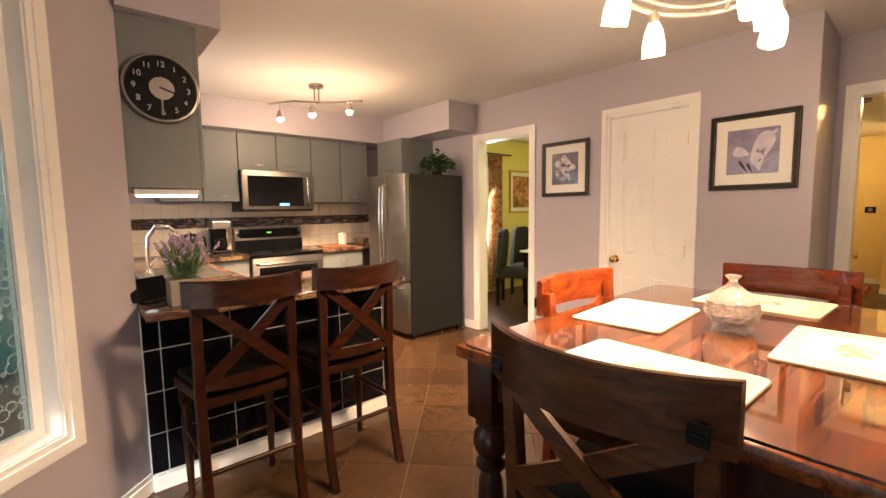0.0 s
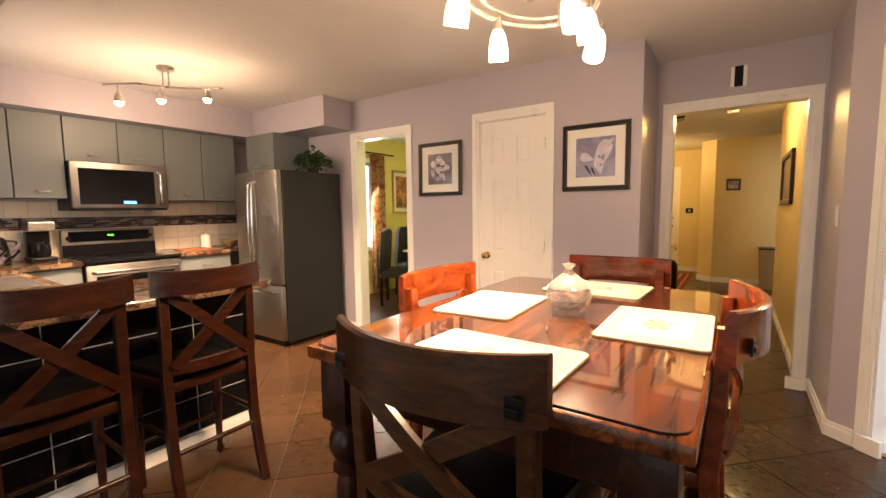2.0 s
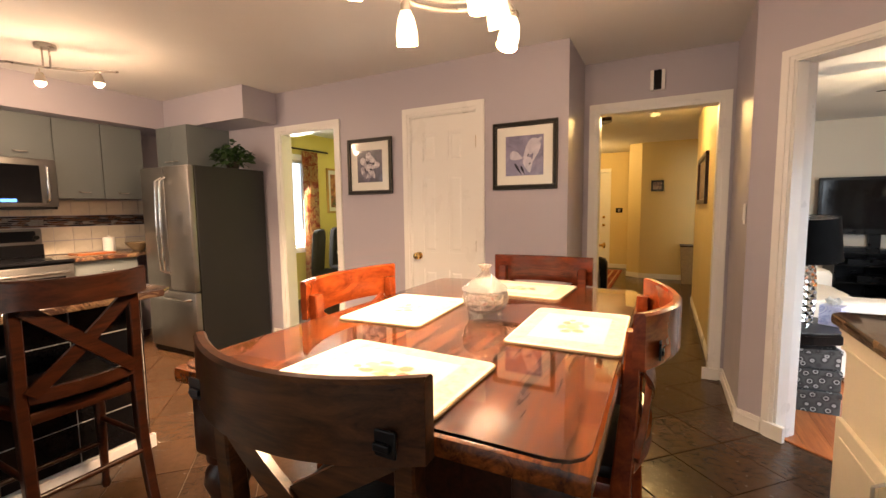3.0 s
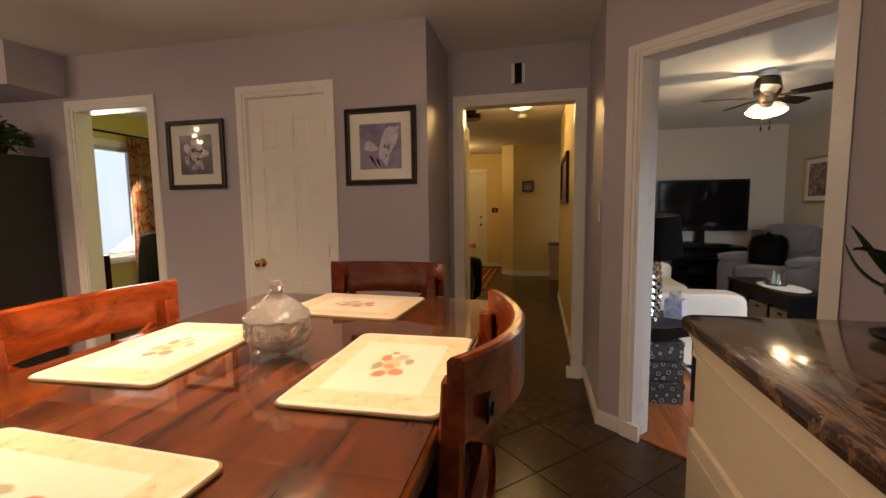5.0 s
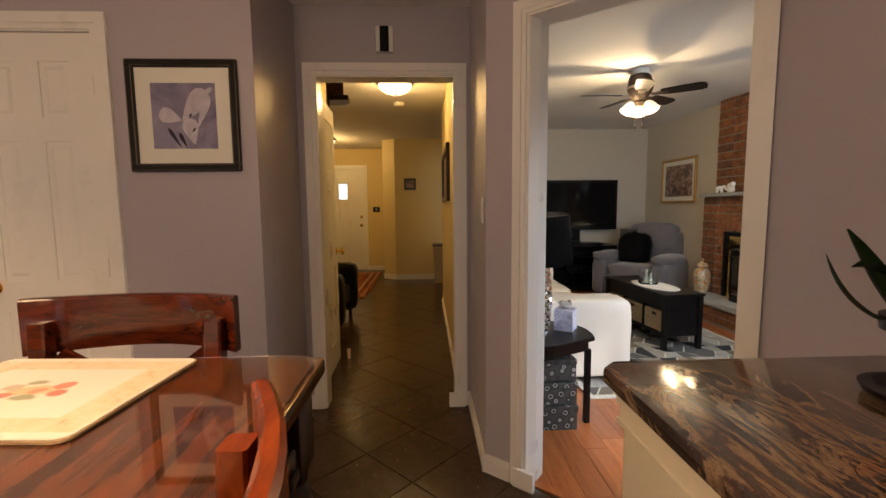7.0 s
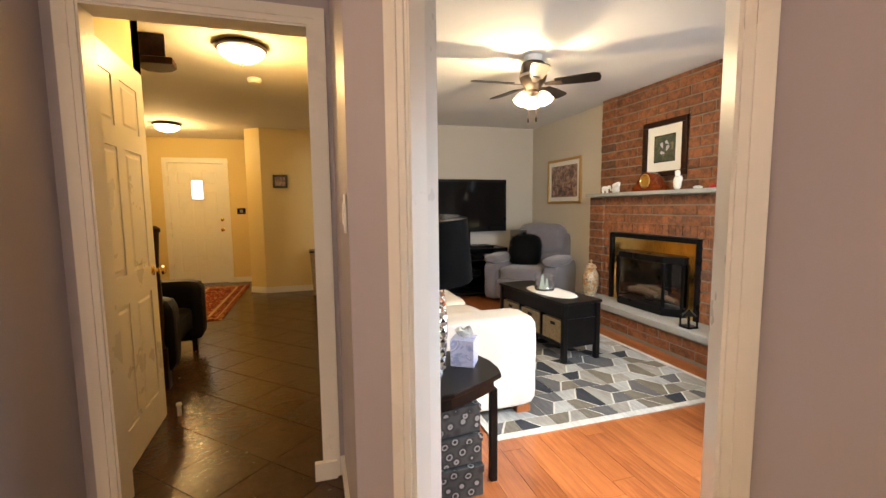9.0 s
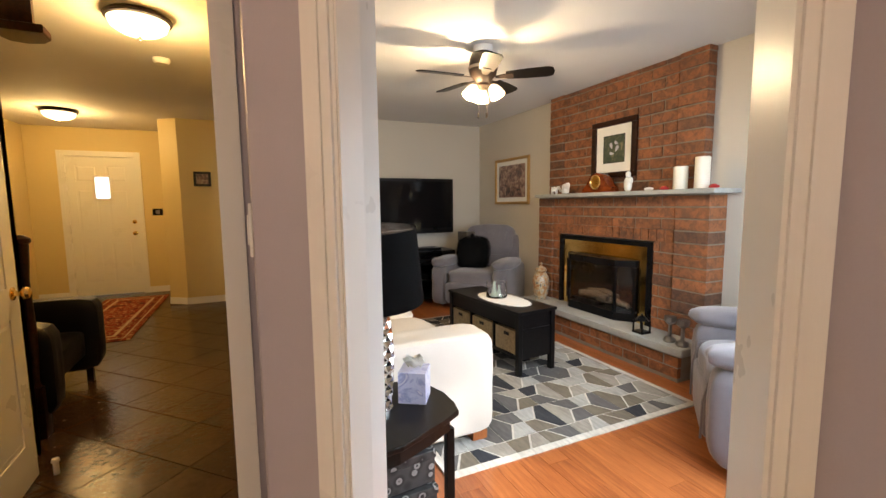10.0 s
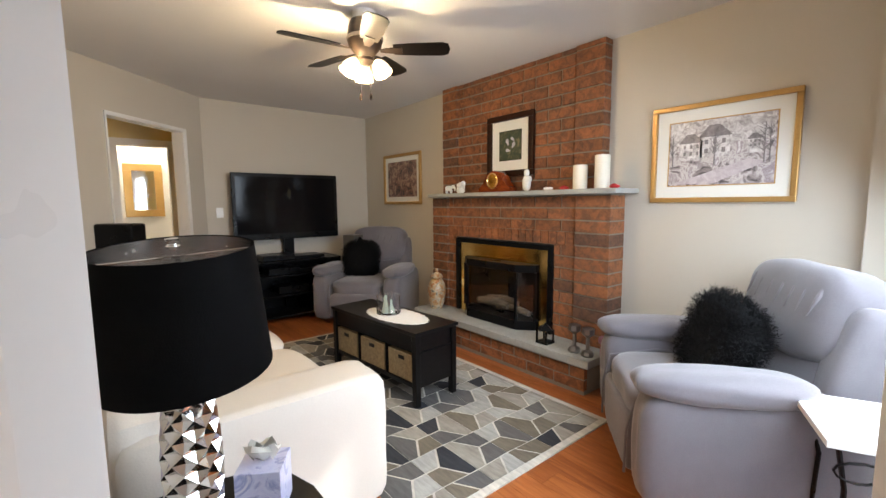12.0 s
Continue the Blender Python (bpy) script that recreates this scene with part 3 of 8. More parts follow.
# ---- refrigerator ----
def refrigerator():
    top = thing("refrigerator", pose(2.6, 3.84, 0), "stainless french-door refrigerator with textured grey sides", "refrigerator")
    part("body", bm_box(0.06, 0.77, 0, 0.71, 0.03, 1.69, 0.006), FRIDGESIDE, top)
    for y0, y1 in ((0.003, 0.352), (0.358, 0.707)):
        part("door", bm_box(0, 0.056, y0, y1, 0.6, 1.69, 0.012), STEEL, top, smooth=True)
    part("drawer", bm_box(0, 0.056, 0.003, 0.707, 0.06, 0.59, 0.012), STEEL, top, smooth=True)
    for y in (0.325, 0.385):
        bm = bmesh.new()
        tube(bm, [(0.0, y, 0.75), (-0.05, y, 0.78), (-0.062, y, 1.1), (-0.062, y, 1.25), (-0.05, y, 1.56), (0.0, y, 1.59)], 0.012, 10)
        part("handle", bm, CHROME, top, "long curved chrome handle", smooth=True)
    bm = bmesh.new()
    tube(bm, [(0.0, 0.06, 0.53), (-0.045, 0.07, 0.53), (-0.045, 0.64, 0.53), (0.0, 0.65, 0.53)], 0.012, 10)
    part("handle", bm, CHROME, top, "long curved chrome handle", smooth=True)
    for x, y in ((0.1, 0.04), (0.1, 0.67), (0.72, 0.04), (0.72, 0.67)):
        bm = bmesh.new()
        lathe(bm, [(0.025, 0), (0.025, 0.03)], 12, (x, y, 0))
        part("foot", bm, BLACK, top)
    part("grille", bm_box(0.03, 0.058, 0.01, 0.70, 0.01, 0.055), BLACK, top)


refrigerator()

# ---- kitchen cabinets ----
def pull(bm, x, z, w=0.09, y=0.0):
    tube(bm, [(x - w / 2, y, z), (x - w / 2 + 0.012, y - 0.022, z - 0.004), (x, y - 0.028, z - 0.008), (x + w / 2 - 0.012, y - 0.022, z - 0.004), (x + w / 2, y, z)], 0.0045, 8)


def cabinet(name, m, w, d, h, doors, label, material=None, drawers=(), pull_low=True, group="", toe=0.0):
    """A carcass with its back at y = d, doors on its front at y = 0: doors as (x0, x1, z0, z1, handle x or None)."""
    material = material or SAGE
    top = thing(name, m, label, "cabinet", group)
    bm = bmesh.new()
    box(bm, 0, w, 0.019, d, toe, h)
    if toe:
        box(bm, 0.0, w, 0.06, d, 0, toe - 0.001)
    part("body", bm, material, top)
    for x0, x1, z0, z1, hx in doors:
        leaf = part("door" if z1 - z0 > 0.25 else "drawer", bm_box(x0 + 0.002, x1 - 0.002, 0, 0.018, z0 + 0.002, z1 - 0.002, 0.002), material, top)
        if hx is not None:
            bm = bmesh.new()
            hz = z0 + 0.06 if pull_low else (z1 - 0.06 if z1 - z0 > 0.25 else (z0 + z1) / 2)
            pull(bm, hx, hz)
            part("handle", bm, NICKEL, leaf, "small bowed nickel handle", smooth=True)
    return top


UP = "kitchen wall cabinets"
for x0, x1, z0, hx in ((0.72, 1.07, 1.435, 0.2), (1.075, 1.40, 1.435, 0.17), (1.405, 1.785, 1.755, 0.2), (1.79, 2.17, 1.755, 0.16), (2.175, 2.53, 1.427, 0.2), (2.535, 2.895, 1.427, 0.16)):
    w = x1 - x0
    cabinet("wall_cabinet", pose(x0, 5.03, z0), w, 0.319, 2.13 - z0, [(0, w, 0, 2.13 - z0, hx)],
            "flat grey painted wall cabinet " + ("above the microwave" if z0 > 1.7 else "with one door and a bowed handle"), group=UP)
cabinet("wall_cabinet", pose(0.625, 2.80, 1.445, 0, 0, 90), 0.75, 0.319, 0.769, [(0, 0.375, 0, 0.769, 0.3), (0.375, 0.75, 0, 0.769, 0.45)], "flat grey painted wall cabinet with a wall clock on its side", group=UP)
cabinet("wall_cabinet", pose(2.94, 4.86, 1.73, 0, 0, -90), 0.50, 0.455, 0.4, [(0, 0.25, 0, 0.4, 0.2), (0.25, 0.5, 0, 0.4, 0.3)], "flat grey painted cabinet over the refrigerator", group=UP)
LOW = "kitchen base cabinets"
cabinet("base_cabinet", pose(0.93, 4.77, 0), 0.455, 0.575, 0.87, [(0, 0.455, 0.1, 0.68, 0.2), (0, 0.455, 0.69, 0.86, 0.23)], "grey painted base cabinet beside the stove", pull_low=False, group=LOW, toe=0.1)
cabinet("base_cabinet", pose(2.14, 4.77, 0), 0.5, 0.575, 0.87, [(0, 0.5, 0.1, 0.68, 0.25), (0, 0.5, 0.69, 0.86, 0.25)], "grey painted base cabinet between stove and refrigerator", pull_low=False, group=LOW, toe=0.1)
cabinet("base_cabinet", pose(0.905, 3.3, 0, 0, 0, 90), 1.46, 0.595, 0.87, [(0, 0.5, 0.1, 0.86, 0.44), (0.5, 1.0, 0.1, 0.86, 0.56), (1.0, 1.46, 0.1, 0.86, 1.06)], "grey painted sink cabinet", pull_low=False, group=LOW, toe=0.1)


def slab_top(name, outline, z0, z1, label):
    bm = bmesh.new()
    prism(bm, outline, z0, z1, 0.009)
    ob = part(name, bm, GRANITE, None, label, category="countertop", smooth=True)
    return ob


slab_top("countertop", [(0.307, 2.50), (1.60, 2.50), (1.66, 2.56), (1.66, 3.2), (1.6, 3.27), (0.307, 3.27)], 0.872, 0.91, "polished brown granite top of the breakfast bar")
slab_top("countertop", [(0.307, 3.273), (0.94, 3.273), (0.94, 4.74), (1.385, 4.74), (1.385, 5.347), (0.307, 5.347)], 0.872, 0.91, "polished brown granite counter round the sink")
slab_top("countertop", [(2.137, 4.74), (2.64, 4.74), (2.64, 4.9), (3.39, 4.9), (3.39, 5.347), (2.137, 5.347)], 0.872, 0.91, "polished brown granite counter beside the refrigerator")
bar_wall = setting("wall_bar", bm_box(0.307, 1.62, 2.775, 2.88, 0.0, 0.871), LIGHTGROUT, "low wall under the breakfast bar faced with black tiles", "wall")
setting("baseboard", bm_box(0.31, 1.64, 2.745, 2.774, 0.001, 0.075, 0.004), WHITE, "white baseboard under the black tiles", "baseboard")
part("base_cabinet", bm_box(0.96, 1.62, 2.885, 3.25, 0.0, 0.87), SAGE, None, "grey painted cabinet backs of the breakfast bar", category="cabinet")

# ---- microwave and stove ----
def microwave():
    top = thing("microwave", pose(1.405, 4.95, 1.33), "stainless over-the-range microwave with a blue clock display", "microwave")
    part("body", bm_box(0, 0.745, 0.03, 0.398, 0, 0.42, 0.004), BLACK, top)
    part("door", bm_box(0.0, 0.745, 0, 0.029, 0.02, 0.42, 0.008), STEEL, top, "stainless door", smooth=True)
    part("window", bm_box(0.055, 0.63, -0.004, -0.0005, 0.055, 0.365, 0.003), BLACKGLASS, top, "dark glass window")
    part("grille", bm_box(0.02, 0.725, 0.002, 0.03, 0.0, 0.018), BLACK, top)
    bm = bmesh.new()
    tube(bm, [(0.665, 0, 0.06), (0.665, -0.045, 0.08), (0.665, -0.05, 0.21), (0.665, -0.045, 0.35), (0.665, 0, 0.37)], 0.012, 10)
    part("handle", bm, CHROME, top, "curved chrome handle", smooth=True)
    part("display", bm_box(0.37, 0.47, -0.0065, -0.0045, 0.06, 0.085), glow("blue_display", (0.1, 0.35, 1.0), 1.5), top, "lit blue clock display")


def stove():
    top = thing("stove", pose(1.39, 4.72, 0), "stainless and black electric range with a raised control panel", "stove")
    part("body", bm_box(0, 0.74, 0.03, 0.6, 0.02, 0.885), BLACK, top)
    part("cooktop", bm_box(-0.002, 0.742, 0.0, 0.56, 0.886, 0.912, 0.006), BLACKGLASS, top, "black glass cooktop")
    part("oven_door", bm_box(0.005, 0.735, 0.0, 0.029, 0.22, 0.87, 0.008), STEEL, top, "stainless oven door", smooth=True)
    part("oven_window", bm_box(0.07, 0.67, -0.004, -0.0005, 0.34, 0.775, 0.003), BLACKGLASS, top)
    part("drawer", bm_box(0.005, 0.735, 0.004, 0.029, 0.04, 0.21, 0.008), STEEL, top, smooth=True)
    bm = bmesh.new()
    tube(bm, [(0.05, 0, 0.81), (0.06, -0.05, 0.81), (0.68, -0.05, 0.81), (0.69, 0, 0.81)], 0.013, 10)
    part("handle", bm, STEEL, top, smooth=True)
    part("control_panel", bm_box(0.0, 0.74, 0.56, 0.625, 0.912, 1.16, 0.015), STEEL, top, "stainless control panel", smooth=True)
    for bx in (0.16, 0.56):
        bm = bmesh.new()
        lathe(bm, [(0.09, 0.9125), (0.09, 0.914), (0.08, 0.9145)], 28, (bx, 0.17, 0))
        part("burner", bm, BLACK, top, "round burner ring")
    part("display", bm_box(0.05, 0.69, 0.555, 0.5595, 1.045, 1.14, 0.004), BLACKGLASS, top)
    part("back_panel", bm_box(0.0, 0.74, 0.55, 0.5595, 0.913, 1.02, 0.002), BLACKGLASS, top)
    part("digits", bm_box(0.34, 0.39, 0.553, 0.5548, 1.09, 1.105), glow("green_digits", (0.2, 0.9, 0.1), 1.0), top, "small lit green digits")
    for x in (0.05, 0.69):
        bm = bmesh.new()
        lathe(bm, [(0.022, 0), (0.02, 0.025)], 16)
        bm.transform(pose(x, 0.559, 1.08, 90))
        part("knob", bm, BLACK, top, smooth=True)


microwave()
stove()

# ---- granite-topped cabinet by the family room ----
side_cab = thing("sideboard", pose(1.0, -0.915, 0), "cream painted cabinet under a granite top beside the opening", "cabinet")
part("body", bm_box(0.0, 1.285, 0.0, 0.622, 0.09, 0.872), CREAM, side_cab)
part("plinth", bm_box(0.03, 1.26, 0.0, 0.57, 0.0, 0.089), CREAM, side_cab)
bm = bmesh.new()
for k, (o, z0, z1) in enumerate(((0.018, 0.85, 0.871), (0.013, 0.832, 0.849), (0.008, 0.80, 0.831), (0.012, 0.788, 0.799))):
    box(bm, -0.001, 1.285 + o, 0.0, 0.622 + o, z0, z1)
part("cornice", bm, CREAM, side_cab, "stepped moulding under the top")
bm = bmesh.new()
for y0, y1 in ((0.03, 0.3), (0.33, 0.6)):
    box(bm, 1.286, 1.294, y0, y1, 0.14, 0.8, 0.003)
part("side_panel", bm, CREAM, side_cab)
for k in range(3):
    x0 = 0.01 + k * 0.425
    leaf = part("door", bm_box(x0 + 0.004, x0 + 0.418, 0.6225, 0.64, 0.11, 0.55, 0.004), CREAM, side_cab)
    part("panel", bm_box(x0 + 0.06, x0 + 0.362, 0.6405, 0.645, 0.16, 0.5, 0.003), CREAM, leaf)
    hx = x0 + (0.03 if k == 2 else 0.39)
    bm = bmesh.new()
    tube(bm, [(hx, 0.64, 0.43), (hx, 0.665, 0.445), (hx, 0.665, 0.515), (hx, 0.64, 0.53)], 0.005, 8)
    part("handle", bm, NICKEL, leaf, "nickel bar handle", smooth=True)
slab_top("countertop", [(0.97, -0.915), (2.335, -0.915), (2.335, -0.285), (2.30, -0.25), (0.97, -0.25)], 0.873, 0.912, "polished brown veined granite top of the cream cabinet")

# ---- floors ----
setting("floor", bm_box(-1.6, 10.2, -3.5, 5.5, -0.12, -0.008), GROUT, "dark slate-look tiles laid on the diagonal with thin joints", "floor")


# ---- dining table, chairs and stools ----
def dining_table():
    top = thing("dining_table", pose(1.66, 0.84, 0), "tall red cherry dining table with glass cover and turned legs", "table")
    hx, hy = 0.71, 0.48
    bm = bmesh.new()
    box(bm, -hx, hx, -hy, hy, 0.884, 0.922, 0.008)
    part("tabletop", bm, TABLEWOOD, top, smooth=True)
    bm = bmesh.new()
    r = 0.05
    outline = [(sx * (hx - 0.008 - r) + r * math.cos(a), sy * (hy - 0.008 - r) + r * math.sin(a))
               for sx, sy, a0 in ((1, 1, 0), (-1, 1, 90), (-1, -1, 180), (1, -1, 270)) for a in (radians(a0 + q) for q in (0, 30, 60, 90))]
    prism(bm, outline, 0.9235, 0.930, 0.001)
    g = part("glass_cover", bm, GLASS, top, "clear glass cover with rounded corners")
    g.visible_shadow = False
    for s in (-1, 1):
        part("apron", bm_box(-hx + 0.05, hx - 0.05, s * (hy - 0.06) - 0.011, s * (hy - 0.06) + 0.011, 0.77, 0.883), DARKWOOD, top)
        part("apron", bm_box(s * (hx - 0.06) - 0.011, s * (hx - 0.06) + 0.011, -hy + 0.072, hy - 0.072, 0.77, 0.883), DARKWOOD, top)
    for x in (-hx + 0.075, hx - 0.075):
        for y in (-hy + 0.075, hy - 0.075):
            bm = bmesh.new()
            box(bm, x - 0.05, x + 0.05, y - 0.05, y + 0.05, 0.70, 0.884, 0.006)
            lathe(bm, [(0.03, 0.0), (0.038, 0.03), (0.026, 0.06), (0.036, 0.16), (0.044, 0.38), (0.036, 0.50), (0.027, 0.53), (0.045, 0.545), (0.045, 0.56),
                       (0.03, 0.57), (0.044, 0.59), (0.055, 0.62), (0.05, 0.65), (0.034, 0.67), (0.046, 0.68), (0.046, 0.70)], 24, (x, y, 0))
            part("leg", bm, DARKWOOD, top, smooth=True)


dining_table()


def cross_chair(name, m, w, label, group, rail=0.13, wood_mat=None, plates=False, seat_z=0.62, top_z=1.075):
    """A tall chair with a cross back: back at y = 0, the seat towards +y."""
    wood_mat = wood_mat or DARKWOOD
    top = thing(name, m, label, "chair", group)
    h = w / 2

    def bow(x, deep=0.078):
        return -deep * (1 - (x / h) ** 2)

    xs = [-h + w * i / 12 for i in range(13)]
    bm = bmesh.new()
    rings = []
    for x in xs:
        y = bow(x)
        crown = -0.006 * (1 - (x / h) ** 2)
        rings.append([bm.verts.new(p) for p in ((x, y - 0.013, top_z - rail), (x, y + 0.013, top_z - rail), (x, y + 0.013, top_z + crown - 0.006),
                                                (x, y + 0.007, top_z + crown), (x, y - 0.007, top_z + crown), (x, y - 0.013, top_z + crown - 0.006))])
    for a, b in zip(rings, rings[1:]):
        for k in range(6):
            bm.faces.new((a[k], a[(k + 1) % 6], b[(k + 1) % 6], b[k]))
    bm.faces.new(rings[0][::-1])
    bm.faces.new(rings[-1])
    part("top_rail", bm, wood_mat, top, smooth=True)
    px = h - 0.045
    for s in (-1, 1):
        bm = bmesh.new()
        path = [(s * px, -0.06, 0.0, 0.017), (s * px, -0.025, 0.12, 0.018), (s * px, 0.012, 0.32, 0.021), (s * px, 0.028, seat_z, 0.023), (s * px, 0.014, seat_z + 0.2, 0.02), (s * px, 0.008, top_z - rail * 0.4, 0.017)]
        rings = []
        for x, y, z, r in path:
            rings.append([bm.verts.new((x + a * 0.019, y + b * r + 0.004, z)) for a, b in ((-1, -1), (1, -1), (1, 1), (-1, 1))])
        for a, b in zip(rings, rings[1:]):
            for k in range(4):
                bm.faces.new((a[k], a[(k + 1) % 4], b[(k + 1) % 4], b[k]))
        bm.faces.new(rings[0][::-1])
        bm.faces.new(rings[-1])
        es = [e for e in bm.edges if abs((e.verts[0].co - e.verts[1].co).z) > 0.05]
        bmesh.ops.bevel(bm, geom=es, offset=0.004, segments=1, affect="EDGES")
        part("back_leg", bm, wood_mat, top, smooth=True)
    lo, hi = seat_z + 0.055, top_z - rail - 0.004
    for s in (-1, 1):
        bm = bmesh.new()
        pts = []
        for i in range(9):
            q = i / 8
            x = s * (px - 0.02) * (2 * q - 1)
            pts.append((x, bow(x, 0.035) + 0.012 + s * 0.004, lo + (hi - lo) * q))
        rings = []
        for x, y, z in pts:
            rings.append([bm.verts.new(p) for p in ((x - s * 0.017, y - 0.008, z + 0.016), (x - s * 0.017, y + 0.008, z + 0.016), (x + s * 0.017, y + 0.008, z - 0.016), (x + s * 0.017, y - 0.008, z - 0.016))])
        for a, b in zip(rings, rings[1:]):
            for k in range(4):
                bm.faces.new((a[k], a[(k + 1) % 4], b[(k + 1) % 4], b[k]))
        bm.faces.new(rings[0][::-1])
        bm.faces.new(rings[-1])
        part("cross_bar", bm, wood_mat, top, smooth=True)
    bm = bmesh.new()
    ribbon(bm, [(x * (px - 0.02) / h, bow(x, 0.035) + 0.016, seat_z + 0.045) for x in xs], 0.024, 0.011)
    part("lower_rail", bm, wood_mat, top, smooth=True)
    d = 0.40
    bm = bmesh.new()
    prism(bm, [(-px + 0.02, 0.03), (px - 0.02, 0.03), (h - 0.01, d), (-h + 0.01, d)], seat_z - 0.065, seat_z - 0.02, 0.006)
    part("seat_frame", bm, wood_mat, top, smooth=True)
    bm = bmesh.new()
    prism(bm, [(-px + 0.03, 0.045), (px - 0.03, 0.045), (h - 0.025, d - 0.01), (-h + 0.025, d - 0.01)], seat_z - 0.019, seat_z + 0.02, 0.014)
    part("seat", bm, LEATHER, top, "black padded leather seat", smooth=True)
    for s in (-1, 1):
        bm = bmesh.new()
        x, y = s * (h - 0.045), d - 0.035
        box(bm, x - 0.022, x + 0.022, y - 0.022, y + 0.022, seat_z - 0.14, seat_z - 0.066, 0.003)
        lathe(bm, [(0.014, 0), (0.018, 0.02), (0.014, 0.05), (0.02, 0.25), (0.022, seat_z - 0.2), (0.015, seat_z - 0.165), (0.022, seat_z - 0.15), (0.022, seat_z - 0.14)], 14, (x, y, 0))
        part("front_leg", bm, wood_mat, top, smooth=True)
    for a, b in (((-px, -0.0, 0.28), (px, -0.0, 0.28)), ((-h + 0.045, d - 0.035, 0.22), (h - 0.045, d - 0.035, 0.22)),
                 ((-px, 0.0, 0.34), (-h + 0.045, d - 0.035, 0.34)), ((px, 0.0, 0.34), (h - 0.045, d - 0.035, 0.34))):
        bm = bmesh.new()
        tube(bm, [a, b], 0.011, 10)
        part("stretcher", bm, wood_mat, top, smooth=True)
    if plates:
        for s in (-1, 1):
            bm = bmesh.new()
            x = s * (px - 0.005)
            y = bow(x) - 0.014
            box(bm, x - 0.021, x + 0.021, y - 0.005, y, top_z - rail + 0.018, top_z - rail + 0.058, 0.002)
            box(bm, x - 0.014, x + 0.014, y - 0.011, y - 0.0051, top_z - rail + 0.028, top_z - rail + 0.04, 0.002)
            part("bracket", bm, BLACK, top, "small dark metal bracket")
    return top


TC = "chairs round the dining table"
chair = cross_chair("dining_chair", pose(0.88, 0.835, 0, 0, 0, -90), 0.52, "shaded-tone cherry cross-back dining chair pushed up to the table", TC, plates=True, top_z=1.055)
red = cross_chair("dining_chair", pose(1.665, 1.345, 0, 0, 0, 180), 0.53, "lit-tone red cherry cross-back dining chair facing the kitchen", TC, plates=True, top_z=1.055)
mid = cross_chair("dining_chair", pose(2.40, 0.80, 0, 0, 0, 90), 0.47, "shaded-tone red cross-back dining chair beside the closet door", TC, plates=True, top_z=1.06)
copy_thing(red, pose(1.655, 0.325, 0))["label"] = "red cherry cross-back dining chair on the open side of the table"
# one chair set: how brightly each is lit goes into its wood colour
for one, lit_tone in ((red, REDWOOD), (mid, SHADEDWOOD), (chair, BROWNSHADEWOOD)):
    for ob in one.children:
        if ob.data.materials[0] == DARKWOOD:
            ob.data.materials[0] = lit_tone
stool = cross_chair("bar_stool", pose(0.625, 2.235, 0), 0.46, "tall dark cherry cross-back bar stool with a black seat", "stools at the breakfast bar", rail=0.105, top_z=1.07, seat_z=0.60)
copy_thing(stool, pose(1.145, 2.235, 0))


# ---- on the table ----
def placemat(m, w, d, label):
    r = 0.02
    bm = bmesh.new()
    outline = [(sx * (w / 2 - r) + r * math.cos(a), sy * (d / 2 - r) + r * math.sin(a))
               for sx, sy, a0 in ((1, 1, 0), (-1, 1, 90), (-1, -1, 180), (1, -1, 270)) for a in (radians(a0 + q) for q in (0, 30, 60, 90))]
    prism(bm, outline, 0, 0.005, 0.0008)
    top = thing("placemat", m, label, "placemat", "placemats on the dining table")
    part("cork_back", bm, CORK, top, "pale cork backing")
    bm = bmesh.new()
    prism(bm, [(x * 0.985, y * 0.98) for x, y in outline], 0.0053, 0.0065)
    part("printed_face", bm, MATFACE, top, "cream face printed with red flowers")
    return top


